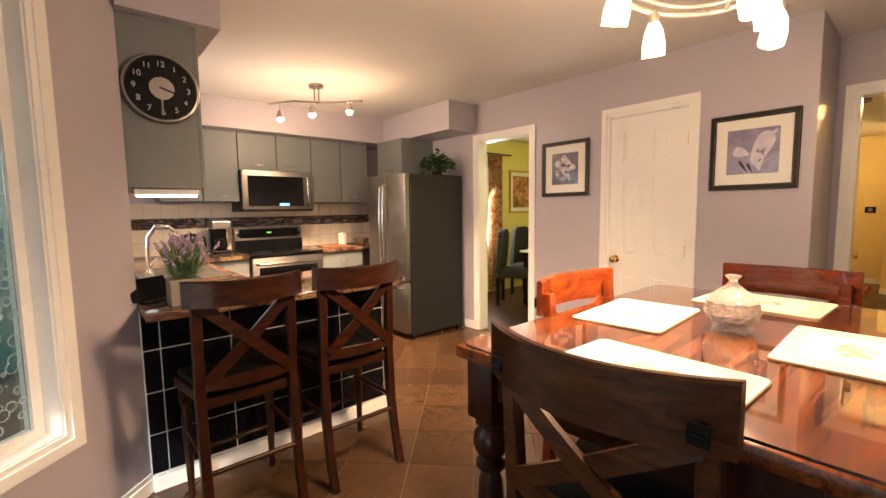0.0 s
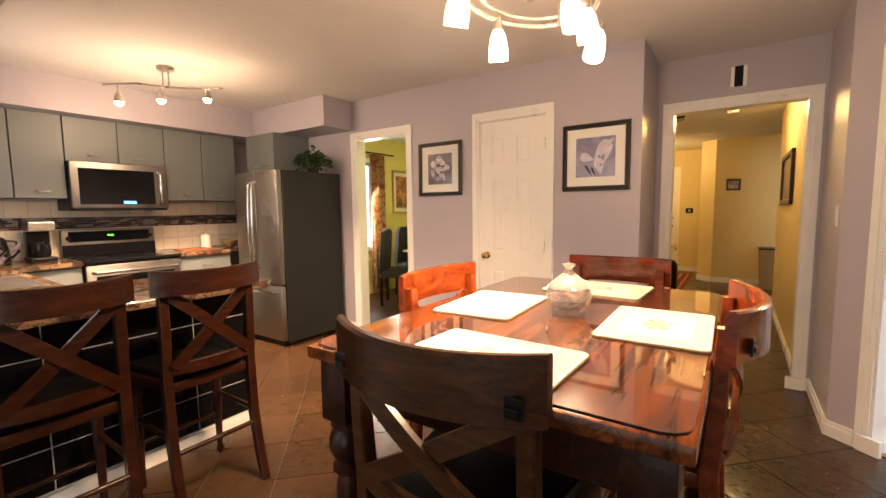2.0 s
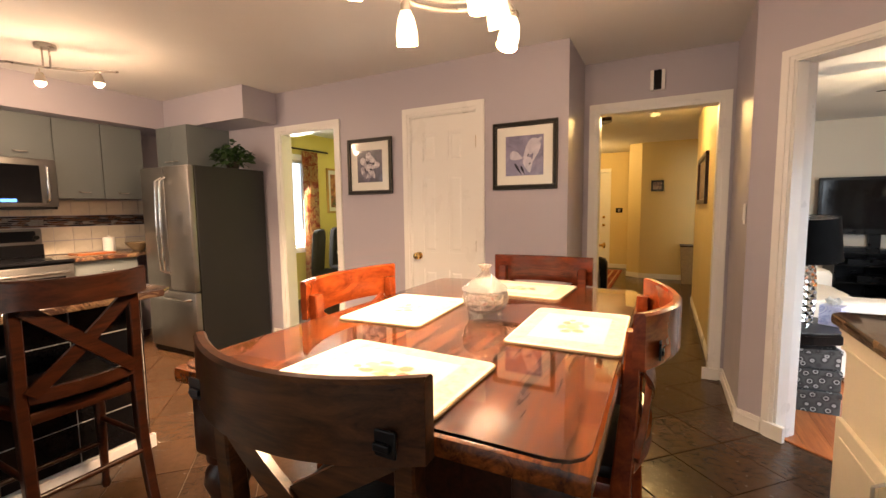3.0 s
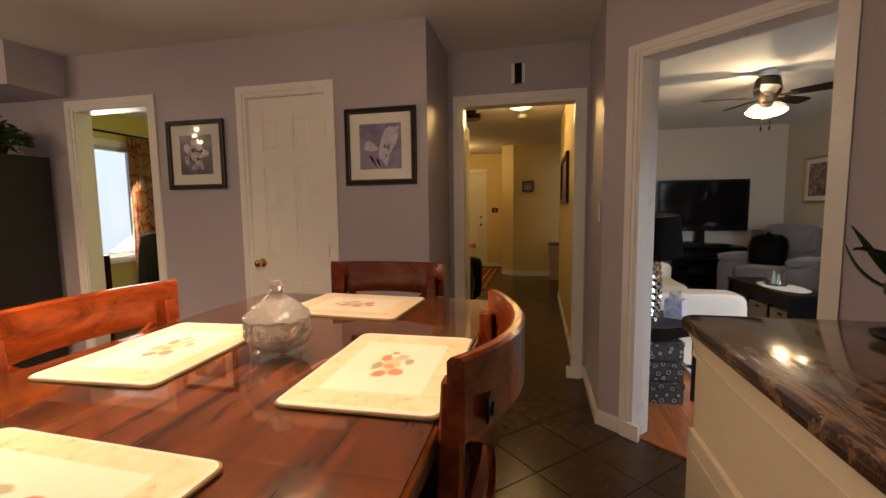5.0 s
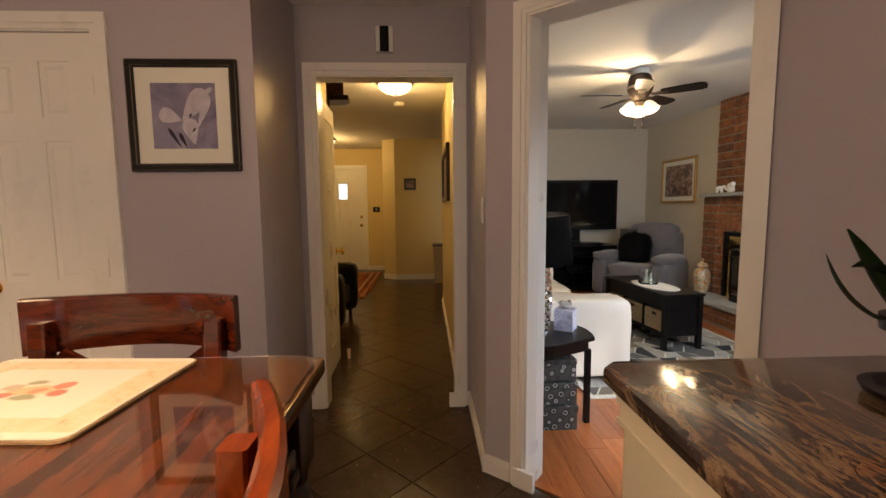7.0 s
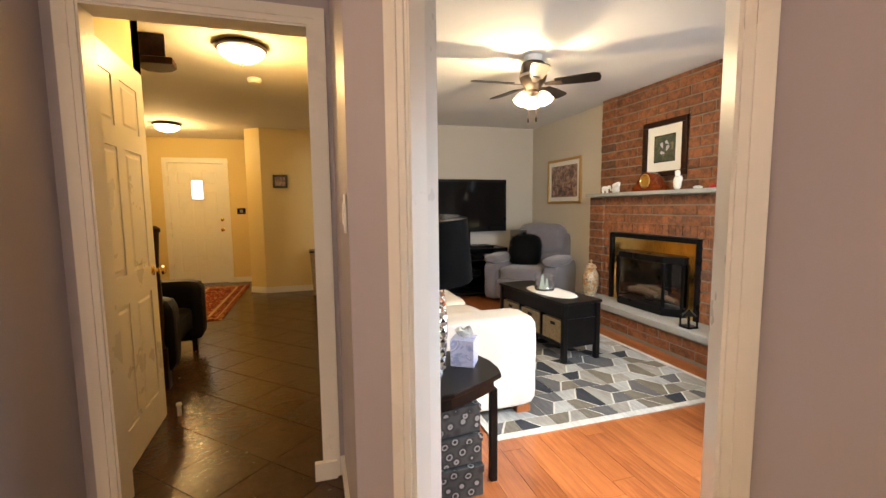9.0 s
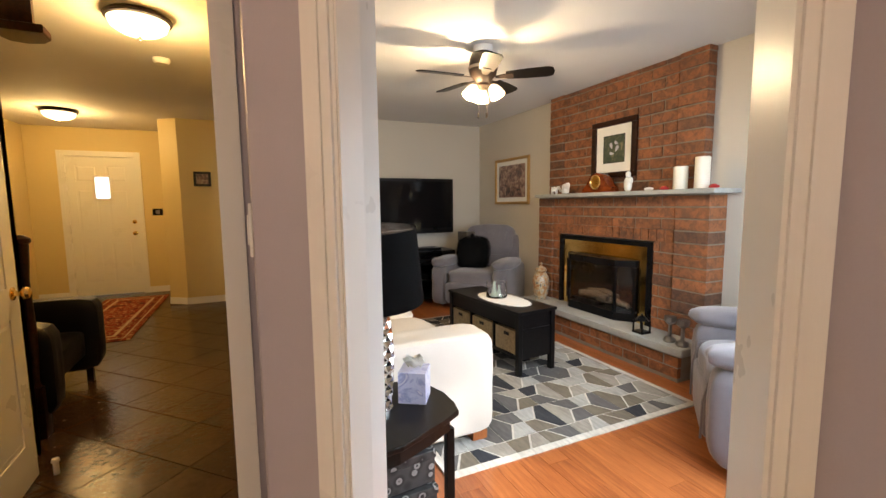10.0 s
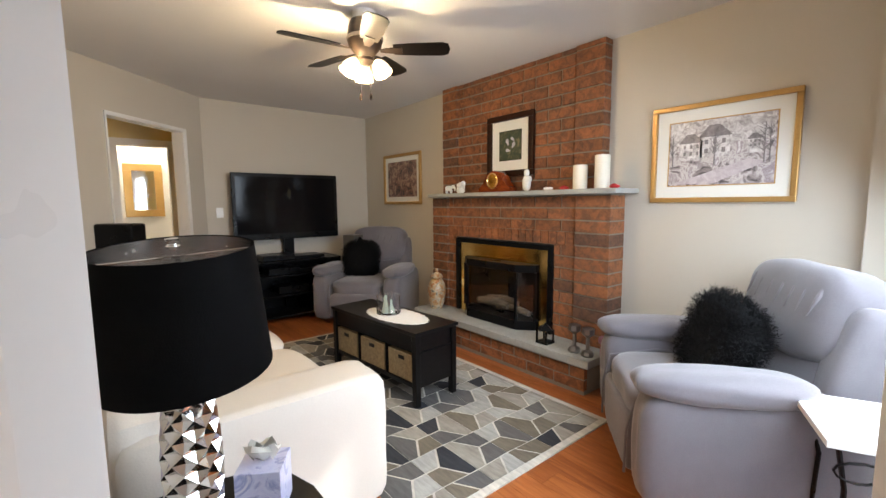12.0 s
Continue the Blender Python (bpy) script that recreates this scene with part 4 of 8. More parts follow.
def placemat_material():
    m, t, b = node_mat("placemat_print", 0.35)
    v = coords(t)
    ge = t.nodes.new("ShaderNodeSeparateXYZ")
    t.links.new(v, ge.inputs[0])

    def calc(op, a, c=0.0):
        n = t.nodes.new("ShaderNodeMath")
        n.operation = op
        for s, val in zip(n.inputs, (a, c)):
            if hasattr(val, "links"):
                t.links.new(val, s)
            else:
                s.default_value = val
        return n.outputs[0]

    ax, ay = calc("ABSOLUTE", ge.outputs[0]), calc("ABSOLUTE", ge.outputs[1])
    edge = calc("MAXIMUM", calc("MULTIPLY", ax, 1 / 0.21), calc("MULTIPLY", ay, 1 / 0.15))
    n1 = noise_tex(t, v, 38, 4, 0.6, 0.6)
    border = ramp(t, n1, [(0.4, (0.88, 0.8, 0.6)), (0.6, (0.86, 0.72, 0.46)), (0.7, (0.68, 0.44, 0.24))])
    field = ramp(t, noise_tex(t, v, 6), [(0.3, (0.92, 0.88, 0.74)), (0.7, (0.95, 0.92, 0.82))])
    in_border = ramp(t, edge, [(0.66, (0, 0, 0)), (0.68, (1, 1, 1)), (0.94, (1, 1, 1)), (0.96, (0, 0, 0))])
    col = mix(t, field, border, in_border)
    wob = noise_tex(t, v, 34, 3, 0.6, 0.4)

    def disc(cx, cy, rx, ry, c, edge=0.12):
        u = calc("POWER", calc("DIVIDE", calc("SUBTRACT", ge.outputs[0], cx), rx), 2.0)
        w = calc("POWER", calc("DIVIDE", calc("SUBTRACT", ge.outputs[1], cy), ry), 2.0)
        d = calc("ADD", calc("SQRT", calc("ADD", u, w)), calc("MULTIPLY", calc("SUBTRACT", wob, 0.5), 1.3))
        return mix(t, col, c, ramp(t, d, [(0.9 - edge * 2, (0.85, 0.85, 0.85)), (0.9 + edge, (0, 0, 0))]))

    for cx, cy, rx, ry, c in ((0.0, 0.0, 0.05, 0.026, (0.72, 0.6, 0.3)), (0.045, -0.012, 0.022, 0.02, (0.6, 0.5, 0.36)), (-0.01, 0.028, 0.03, 0.014, (0.32, 0.34, 0.16)),
                              (0.02, -0.034, 0.024, 0.012, (0.35, 0.36, 0.2)), (-0.055, 0.012, 0.02, 0.018, (0.66, 0.14, 0.07)), (-0.042, -0.022, 0.02, 0.017, (0.7, 0.2, 0.1)),
                              (-0.012, 0.002, 0.016, 0.014, (0.78, 0.34, 0.2)), (0.035, 0.022, 0.026, 0.012, (0.64, 0.15, 0.08)), (0.07, 0.01, 0.012, 0.01, (0.5, 0.3, 0.16))):
        col = disc(cx, cy, rx, ry, c)
    t.links.new(col, b.inputs["Base Color"])
    return m


MATFACE = placemat_material()
CORK = plain("pale_cork", (0.42, 0.3, 0.17), 0.8, vary=0.3, grain=200)
TOPZ = 0.9305
placemat(pose(1.648, 0.516, TOPZ, 0, 0, 1), 0.43, 0.30, "cream placemat with a red flower print")
placemat(pose(1.66, 1.096, TOPZ, 0, 0, 3), 0.43, 0.305, "cream placemat with a red flower print")
placemat(pose(2.185, 0.835, TOPZ, 0, 0, 87), 0.415, 0.33, "cream placemat with red flowers before the end chair")
placemat(pose(1.125, 0.825, TOPZ, 0, 0, 88), 0.42, 0.30, "cream placemat with a red flower print by the dark chair")


def candy_jar():
    top = thing("candy_jar", pose(1.676, 0.805, TOPZ), "cut-crystal candy jar with a pointed lid on small feet", "jar")
    grow = Matrix.Diagonal((1.1, 1.1, 1.04, 1))
    bm = bmesh.new()
    n = 24
    rings = []
    bowl_line = [(0.012, 0.02), (0.04, 0.018), (0.056, 0.028), (0.064, 0.042), (0.067, 0.056), (0.068, 0.07), (0.064, 0.084), (0.058, 0.086), (0.062, 0.07), (0.06, 0.05), (0.05, 0.034), (0.036, 0.026), (0.01, 0.025)]
    for i, (r, z) in enumerate(bowl_line):
        cut = 0.05 if i < 7 else 0.0
        rings.append([bm.verts.new((r * (1 + cut * ((k + i) % 2)) * math.cos(2 * math.pi * k / n), r * (1 + cut * ((k + i) % 2)) * math.sin(2 * math.pi * k / n), z)) for k in range(n)])
    for a, b in zip(rings, rings[1:]):
        for k in range(n):
            bm.faces.new((a[k], a[(k + 1) % n], b[(k + 1) % n], b[k]))
    bm.faces.new(rings[0][::-1])
    bm.faces.new(rings[-1])
    bm.transform(grow)
    part("bowl", bm, CRYSTAL, top)
    for k in range(3):
        bm = bmesh.new()
        a = 2 * math.pi * k / 3 + 0.4
        tube(bm, [(0.045 * math.cos(a), 0.045 * math.sin(a), 0.024), (0.052 * math.cos(a), 0.052 * math.sin(a), 0.012), (0.048 * math.cos(a), 0.048 * math.sin(a), 0.0)], [0.009, 0.007, 0.009], 8)
        bm.transform(grow)
        part("foot", bm, CRYSTAL, top)
    bm = bmesh.new()
    rings = []
    for i, (r, z) in enumerate([(0.065, 0.0875), (0.0655, 0.092), (0.058, 0.101), (0.049, 0.11), (0.038, 0.12), (0.026, 0.13), (0.015, 0.14), (0.0105, 0.15), (0.012, 0.157), (0.018, 0.163), (0.021, 0.168), (0.01, 0.171)]):
        cut = 0.07 if i < 7 else 0.03
        rings.append([bm.verts.new((r * (1 + cut * ((k + i) % 2)) * math.cos(2 * math.pi * k / 20), r * (1 + cut * ((k + i) % 2)) * math.sin(2 * math.pi * k / 20), z)) for k in range(20)])
    for a, b in zip(rings, rings[1:]):
        for k in range(20):
            bm.faces.new((a[k], a[(k + 1) % 20], b[(k + 1) % 20], b[k]))
    bm.faces.new(rings[0][::-1])
    bm.faces.new(rings[-1])
    bm.transform(grow)
    part("lid", bm, CRYSTAL, top, "cut-crystal lid with a flared knob")
    rnd = random.Random(4)
    tints = [plain("sweet_pink", (0.8, 0.3, 0.25), 0.5), plain("sweet_cream", (0.85, 0.75, 0.6), 0.5)]
    for k in range(22):
        a, q = rnd.uniform(0, 6.28), 0.045 * math.sqrt(rnd.random())
        c = Vector((q * math.cos(a), q * math.sin(a), 0.04 + 0.012 * (k // 6)))
        bm = bmesh.new()
        soft(bm, c.x - 0.01, c.x + 0.01, c.y - 0.008, c.y + 0.008, c.z - 0.006, c.z + 0.006, 0.2, 1, 2.5)
        part("sweet", bm, tints[k % 3 > 0], top, "wrapped pink sweet" if k % 3 == 0 else "wrapped cream sweet", smooth=True)


candy_jar()


# ---- fireplace and chimney breast ----
def fireplace():
    top = thing("fireplace", pose(0, 0, 0), "red brick fireplace with grey stone mantel and brass-trimmed insert", "fireplace")
    part("core", bm_box(4.70, 6.03, -3.299, -3.231, 1.386, 2.419), MORTAR, top)
    for x0, x1 in ((4.469, 4.699), (6.031, 6.241)):
        part("core", bm_box(x0, x1, -3.299, -3.214, 1.386, 2.419), MORTAR, top)
    for x0, x1 in ((4.339, 4.605), (6.061, 6.291)):
        part("core", bm_box(x0, x1, -3.299, -3.114, 0.26, 1.349), MORTAR, top)
    bm = bmesh.new()
    box(bm, 4.606, 4.80, -3.299, -3.131, 0.26, 1.349)
    box(bm, 5.935, 6.06, -3.299, -3.131, 0.26, 1.349)
    box(bm, 4.801, 5.934, -3.299, -3.131, 0.97, 1.349)
    part("core", bm, MORTAR, top)
    bm = bmesh.new()
    box(bm, 4.24, 6.24, -3.299, -3.0, 1.35, 1.385, 0.006)
    part("mantel", bm, STONE, top, "grey stone mantel shelf")
    bm = bmesh.new()
    box(bm, 4.30, 6.26, -3.299, -2.83, 0.20, 0.259, 0.008)
    part("hearth", bm, STONE, top, "grey stone hearth slab")
    part("core", bm_box(4.347, 6.213, -3.299, -2.868, 0.0, 0.199), MORTAR, top)
    # firebox and insert
    part("firebox", bm_box(4.802, 5.933, -3.298, -3.2, 0.262, 0.969), BLACK, top)
    bm = bmesh.new()
    for a in ((4.802, 4.845, 0.262, 0.965), (5.89, 5.933, 0.262, 0.965), (4.846, 5.889, 0.922, 0.965)):
        box(bm, a[0], a[1], -3.199, -3.105, a[2], a[3], 0.004)
    part("frame", bm, BLACK, top, "black outer frame")
    bm = bmesh.new()
    box(bm, 4.846, 4.94, -3.19, -3.125, 0.262, 0.921)
    box(bm, 5.80, 5.889, -3.19, -3.125, 0.262, 0.921)
    box(bm, 4.941, 5.799, -3.19, -3.125, 0.80, 0.921)
    part("brass_surround", bm, BRASS, top, "polished brass surround")
    bm = bmesh.new()
    prism(bm, [(4.95, -3.19), (4.95, -3.10), (5.08, -3.0), (5.66, -3.0), (5.79, -3.10), (5.79, -3.19)], 0.735, 0.795, 0.004)
    prism(bm, [(4.95, -3.19), (4.95, -3.10), (5.08, -3.0), (5.66, -3.0), (5.79, -3.10), (5.79, -3.19)], 0.262, 0.335, 0.004)
    for x, y in ((4.955, -3.1), (5.08, -3.01), (5.66, -3.01), (5.785, -3.1)):
        box(bm, x - 0.011, x + 0.011, y - 0.01, y + 0.01, 0.336, 0.734)
    part("insert_hood", bm, BLACK, top, "black bay-shaped insert frame")
    for a, b in (((4.96, -3.095), (5.075, -3.008)), ((5.09, -3.005), (5.65, -3.005)), ((5.665, -3.008), (5.78, -3.095))):
        bm = bmesh.new()
        d = Vector((b[1] - a[1], a[0] - b[0])).normalized() * 0.004
        prism(bm, [a, b, (b[0] + d.x, b[1] + d.y), (a[0] + d.x, a[1] + d.y)], 0.336, 0.734)
        part("glass_door", bm, GLASS, top, "glass door").visible_shadow = False
    for k, (x, y, r) in enumerate(((5.2, -3.13, 0.03), (5.4, -3.1, 0.035), (5.33, -3.14, 0.028))):
        bm = bmesh.new()
        tube(bm, [(x - 0.16, y, 0.38 + 0.03 * k), (x, y - 0.01, 0.40 + 0.03 * k), (x + 0.18, y + 0.015, 0.385 + 0.03 * k)], [r * 0.8, r, r * 0.85], 10)
        part("log", bm, LOGMAT, top, "charred ceramic log", smooth=True)
    # bricks
    share = {}

    def brick(x0, x1, y0, y1, z0, z1):
        key = (round(x1 - x0, 3), round(y1 - y0, 3), round(z1 - z0, 3))
        if key not in share:
            b = bmesh.new()
            w, d, h = ((c) / 2 for c in key)
            box(b, -w, w, -d, d, -h, h, 0.0)
            for v in b.verts:
                v.co += Vector((random.uniform(-1, 1), 0, random.uniform(-1, 1))) * 0.0015
            me = bpy.data.meshes.new("brick")
            bmesh.ops.bevel(b, geom=b.edges[:], offset=0.002, segments=1, affect="EDGES")
            b.to_mesh(me)
            b.free()
            me.materials.append(BRICKMAT)
            share[key] = me
        ob = new("brick", share[key])
        ob.location = ((x0 + x1) / 2, (y0 + y1) / 2 + random.uniform(-0.002, 0.003), (z0 + z1) / 2)
        ob.parent = top

    pitch, course, j = 0.25, 0.0905, 0.012
    z, row = 1.39, 0
    while z + 0.02 < 2.42:
        for a, b, y in ((4.465, 4.70, -3.205), (4.71, 6.02, -3.222), (6.03, 6.245, -3.205)):
            x = a - (pitch / 2 if row % 2 and b - a > 0.5 else 0)
            while x < b - 0.03:
                x0, x1 = max(x, a), min(x + pitch - j, b)
                if b - a < 0.3:
                    x0, x1, x = a, b - 0.004, b
                if x1 - x0 > 0.03:
                    brick(x0, x1, -3.297 if b - a < 0.3 else -3.25, y, z, min(z + course - j, 2.417))
                x += pitch
        z += course
        row += 1
    z, row = 0.264, 0
    while z + 0.06 < 1.35:
        soldier = 0.96 < z + 0.04 < 1.11
        for a, b, y in ((4.335, 4.61, -3.105), (4.62, 6.05, -3.122), (6.06, 6.295, -3.105)):
            x = a - (pitch / 2 if row % 2 and b - a > 0.5 else 0)
            while x < b - 0.03:
                x0, x1 = max(x, a), min(x + pitch - j, b)
                if b - a < 0.3:
                    x0, x1, x = a, b - 0.004, b
                x += pitch
                if b - a > 0.5 and z < 0.975:
                    if x1 <= 4.80 or x0 >= 5.935:
                        pass
                    elif x0 < 4.80:
                        x1 = 4.798
                    elif x1 > 5.935:
                        x0 = 5.937
                    else:
                        continue
                if soldier and b - a > 0.5:
                    continue
                if x1 - x0 > 0.02:
                    brick(x0, x1, -3.297 if b - a < 0.3 else -3.16, y, z, min(z + course - j, 1.348))
        z += course
        row += 1
    x = 4.625
    while x < 6.03:
        brick(x, x + 0.066, -3.16, -3.12, 0.978, 1.0745)
        x += 0.0765
    for r in range(2):
        x = 4.345 - (pitch / 2) * r
        while x < 6.2:
            x0, x1 = max(x, 4.345), min(x + pitch - j, 6.215)
            if x1 - x0 > 0.03:
                brick(x0, x1, -2.9, -2.862, 0.03 + r * 0.08, 0.03 + r * 0.08 + 0.07)
            x += pitch
    return top


# ---- family room furniture ----
def sofa():
    top = thing("sofa", pose(4.27, -1.30, 0), "ivory leather sofa with broad padded arms and short wooden feet", "sofa")
    w, d = 2.1, 0.93
    bm = bmesh.new()
    box(bm, 0.05, w - 0.05, 0.06, d - 0.02, 0.06, 0.30, 0.02)
    part("base", bm, IVORY, top, smooth=True)
    for x0 in (0.0, w - 0.26):
        bm = bmesh.new()
        soft(bm, x0, x0 + 0.26, 0.0, d - 0.03, 0.055, 0.61, 0.15, 10, 13.0)
        part("arm", bm, IVORY, top, smooth=True)
    for k in range(2):
        a = 0.265 + k * 0.79
        bm = bmesh.new()
        soft(bm, a, a + 0.785, 0.03, 0.66, 0.29, 0.475, 0.4, 8, 6.0)
        part("seat_cushion", bm, IVORY, top, smooth=True)
        bm = bmesh.new()
        soft(bm, a, a + 0.785, 0.56, 0.86, 0.42, 0.80, 0.4, 8, 5.0, m=None)
        part("back_cushion", bm, IVORY, top, smooth=True)
    bm = bmesh.new()
    soft(bm, 0.03, w - 0.03, 0.74, d, 0.06, 0.72, 0.1, 8, 10.0)
    part("backrest", bm, IVORY, top, smooth=True)
    for x in (0.07, w - 0.07):
        for y in (0.08, d - 0.1):
            part("foot", bm_box(x - 0.05, x + 0.05, y - 0.045, y + 0.045, 0.006, 0.06, 0.004), LAMINATE, top, "short wooden foot")


def recliner(m, label):
    """Faces -y; its width along x."""
    top = thing("recliner", m, label, "armchair", "grey recliners")
    bm = bmesh.new()
    soft(bm, -0.33, 0.33, -0.40, 0.30, 0.05, 0.36, 0.2, 8, 8.0)
    part("base", bm, SUEDE, top, smooth=True)
    bm = bmesh.new()
    soft(bm, -0.30, 0.30, -0.45, 0.22, 0.28, 0.49, 0.5, 8, 5.0)
    part("seat_cushion", bm, SUEDE, top, smooth=True)
    bm = bmesh.new()
    soft(bm, -0.29, 0.29, -0.47, -0.36, 0.08, 0.36, 0.4, 8, 6.0)
    part("footrest", bm, SUEDE, top, smooth=True)
    for s in (-1, 1):
        bm = bmesh.new()
        soft(bm, s * 0.40 - 0.10, s * 0.40 + 0.10, -0.46, 0.36, 0.04, 0.56, 0.3, 8, 6.0)
        part("arm", bm, SUEDE, top, smooth=True)
        bm = bmesh.new()
        soft(bm, s * 0.40 - 0.12, s * 0.40 + 0.12, -0.48, 0.16, 0.515, 0.64, 0.8, 9, 3.0)
        part("arm_pad", bm, SUEDE, top, smooth=True)
    lean = pose(0, 0.20, 0.42, -14)
    for z0, z1, y0 in ((0.0, 0.30, -0.03), (0.2, 0.62, -0.09)):
        bm = bmesh.new()
        soft(bm, -0.34, 0.34, y0, 0.19, z0, z1, 0.6, 8, 4.0, m=lean)
        part("back_cushion", bm, SUEDE, top, smooth=True)
    for s in (-1, 1):
        bm = bmesh.new()
        soft(bm, s * 0.33 - 0.07, s * 0.33 + 0.07, -0.02, 0.2, 0.05, 0.5, 0.4, 6, 4.0, m=lean)
        part("back_wing", bm, SUEDE, top, smooth=True)
    bm = bmesh.new()
    soft(bm, -0.36, 0.36, 0.14, 0.24, -0.2, 0.56, 0.2, 6, 6.0, m=lean)
    part("back_shell", bm, SUEDE, top, smooth=True)
    for s in (-1, 1):
        bm = bmesh.new()
        tube(bm, [(s * 0.275, -0.472, 0.10), (s * 0.28, -0.47, 0.30), (s * 0.285, -0.44, 0.44), (s * 0.285, -0.2, 0.482), (s * 0.285, 0.1, 0.478)], 0.006, 6)
        part("seam", bm, SUEDE, top, smooth=True)
    for k in range(7):
        bm = bmesh.new()
        x = -0.24 + 0.08 * k
        tube(bm, [lean @ Vector((x, -0.06, 0.55)), lean @ Vector((x + 0.012, -0.082, 0.49)), lean @ Vector((x - 0.004, -0.09, 0.40))], [0.003, 0.011, 0.002], 6)
        part("gather", bm, SUEDE, top, smooth=True)
    return top


def fur_cushion(m, r=0.21):
    bm = bmesh.new()
    soft(bm, -r, r, -0.09, 0.09, -r, r, 0.6, 6, 3.0)
    base = [(v.co.copy(), v.co.normalized()) for v in bm.verts]  # copies, as the mesh grows below
    rnd = random.Random(5)
    for _ in range(21000):
        p, nrm = base[rnd.randrange(len(base))]
        p = p + Vector([rnd.uniform(-0.03, 0.03) for _ in range(3)])
        d = (nrm + Vector([rnd.uniform(-1.1, 1.1) for _ in range(3)])).normalized()
        side = d.cross(Vector((rnd.uniform(-1, 1), rnd.uniform(-1, 1), rnd.uniform(-1, 1)))).normalized() * 0.0016
        tip = p + d * rnd.uniform(0.012, 0.034)
        a, b, c = bm.verts.new(p + side), bm.verts.new(p - side), bm.verts.new(tip)
        bm.faces.new((a, b, c))
    ob = part("cushion", bm, FUR, None, "shaggy black fur cushion leaning on the grey recliner", category="cushion")
    ob.matrix_basis = m
    return tagged(ob, group="black fur cushions")


fireplace()
sofa()
recliner(pose(7.07, -2.80, 0, 0, 0, -142), "grey suede recliner in the corner beside the television")
recliner(pose(3.505, -2.67, 0, 0, 0, 130), "grey suede recliner by the window with padded arms")
fur_cushion(pose(7.13, -2.72, 0.67, -12, 0, -140), 0.19)
fur_cushion(pose(3.50, -2.64, 0.64, -16, 10, 133))


def coffee_table():
    top = thing("coffee_table", pose(4.90, -1.885, 0, 0, 0, 5) , "black coffee table with three woven baskets under its top", "table")
    L, D = 1.0, 0.36
    # length along +x, depth towards -y
    part("tabletop", bm_box(-0.01, L + 0.01, -D - 0.01, 0.01, 0.478, 0.50, 0.004), BLACKWOOD, top)
    part("frieze", bm_box(0.02, L - 0.02, -D + 0.012, -0.012, 0.36, 0.477), BLACKWOOD, top)
    part("shelf", bm_box(0.02, L - 0.02, -D + 0.012, -0.012, 0.13, 0.155), BLACKWOOD, top)
    part("end_panel", bm_box(0.012, 0.024, -D + 0.04, -0.04, 0.13, 0.36), BLACKWOOD, top)
    part("end_panel", bm_box(L - 0.024, L - 0.012, -D + 0.04, -0.04, 0.13, 0.36), BLACKWOOD, top)
    for k in (1, 2):
        part("divider", bm_box(L * k / 3 - 0.006, L * k / 3 + 0.006, -D + 0.015, -0.015, 0.156, 0.359), BLACKWOOD, top)
    for x in (0.02, L - 0.02):
        for y in (-0.02, -D + 0.02):
            bm = bmesh.new()
            box(bm, x - 0.02, x + 0.02, y - 0.02, y + 0.02, 0.012, 0.477, 0.002)
            part("leg", bm, BLACKWOOD, top)
    for k in range(3):
        bk = part("basket", bm_box(L * k / 3 + 0.022, L * (k + 1) / 3 - 0.022, -D + 0.05, -0.018, 0.157, 0.34, 0.006), WICKER, top, "woven tan basket")
        c = L * (k + 0.5) / 3
        part("handle_hole", bm_box(c - 0.03, c + 0.03, -0.0175, -0.014, 0.29, 0.315, 0.001), BLACK, bk)


coffee_table()


def end_table():
    top = thing("end_table", pose(3.60, -0.30, 0), "black bow-fronted end table beside the ivory sofa", "table")
    outline = [(-0.04, -0.02), (0.0, -0.25), (0.08, -0.42), (0.135, -0.515), (0.20, -0.53), (0.30, -0.53), (0.40, -0.50), (0.48, -0.42), (0.52, -0.25), (0.52, -0.02)]
    bm = bmesh.new()
    prism(bm, outline, 0.497, 0.52, 0.005)
    part("tabletop", bm, BLACKWOOD, top)
    bm = bmesh.new()
    prism(bm, [(x * 0.9 + 0.025, y * 0.9 - 0.02) for x, y in outline], 0.44, 0.4965)
    part("apron", bm, BLACKWOOD, top)
    for x, y in ((0.02, -0.06), (0.47, -0.06), (0.17, -0.49), (0.42, -0.43)):
        bm = bmesh.new()
        box(bm, x - 0.016, x + 0.016, y - 0.016, y + 0.016, 0.0, 0.44, 0.002)
        part("leg", bm, BLACKWOOD, top)


end_table()


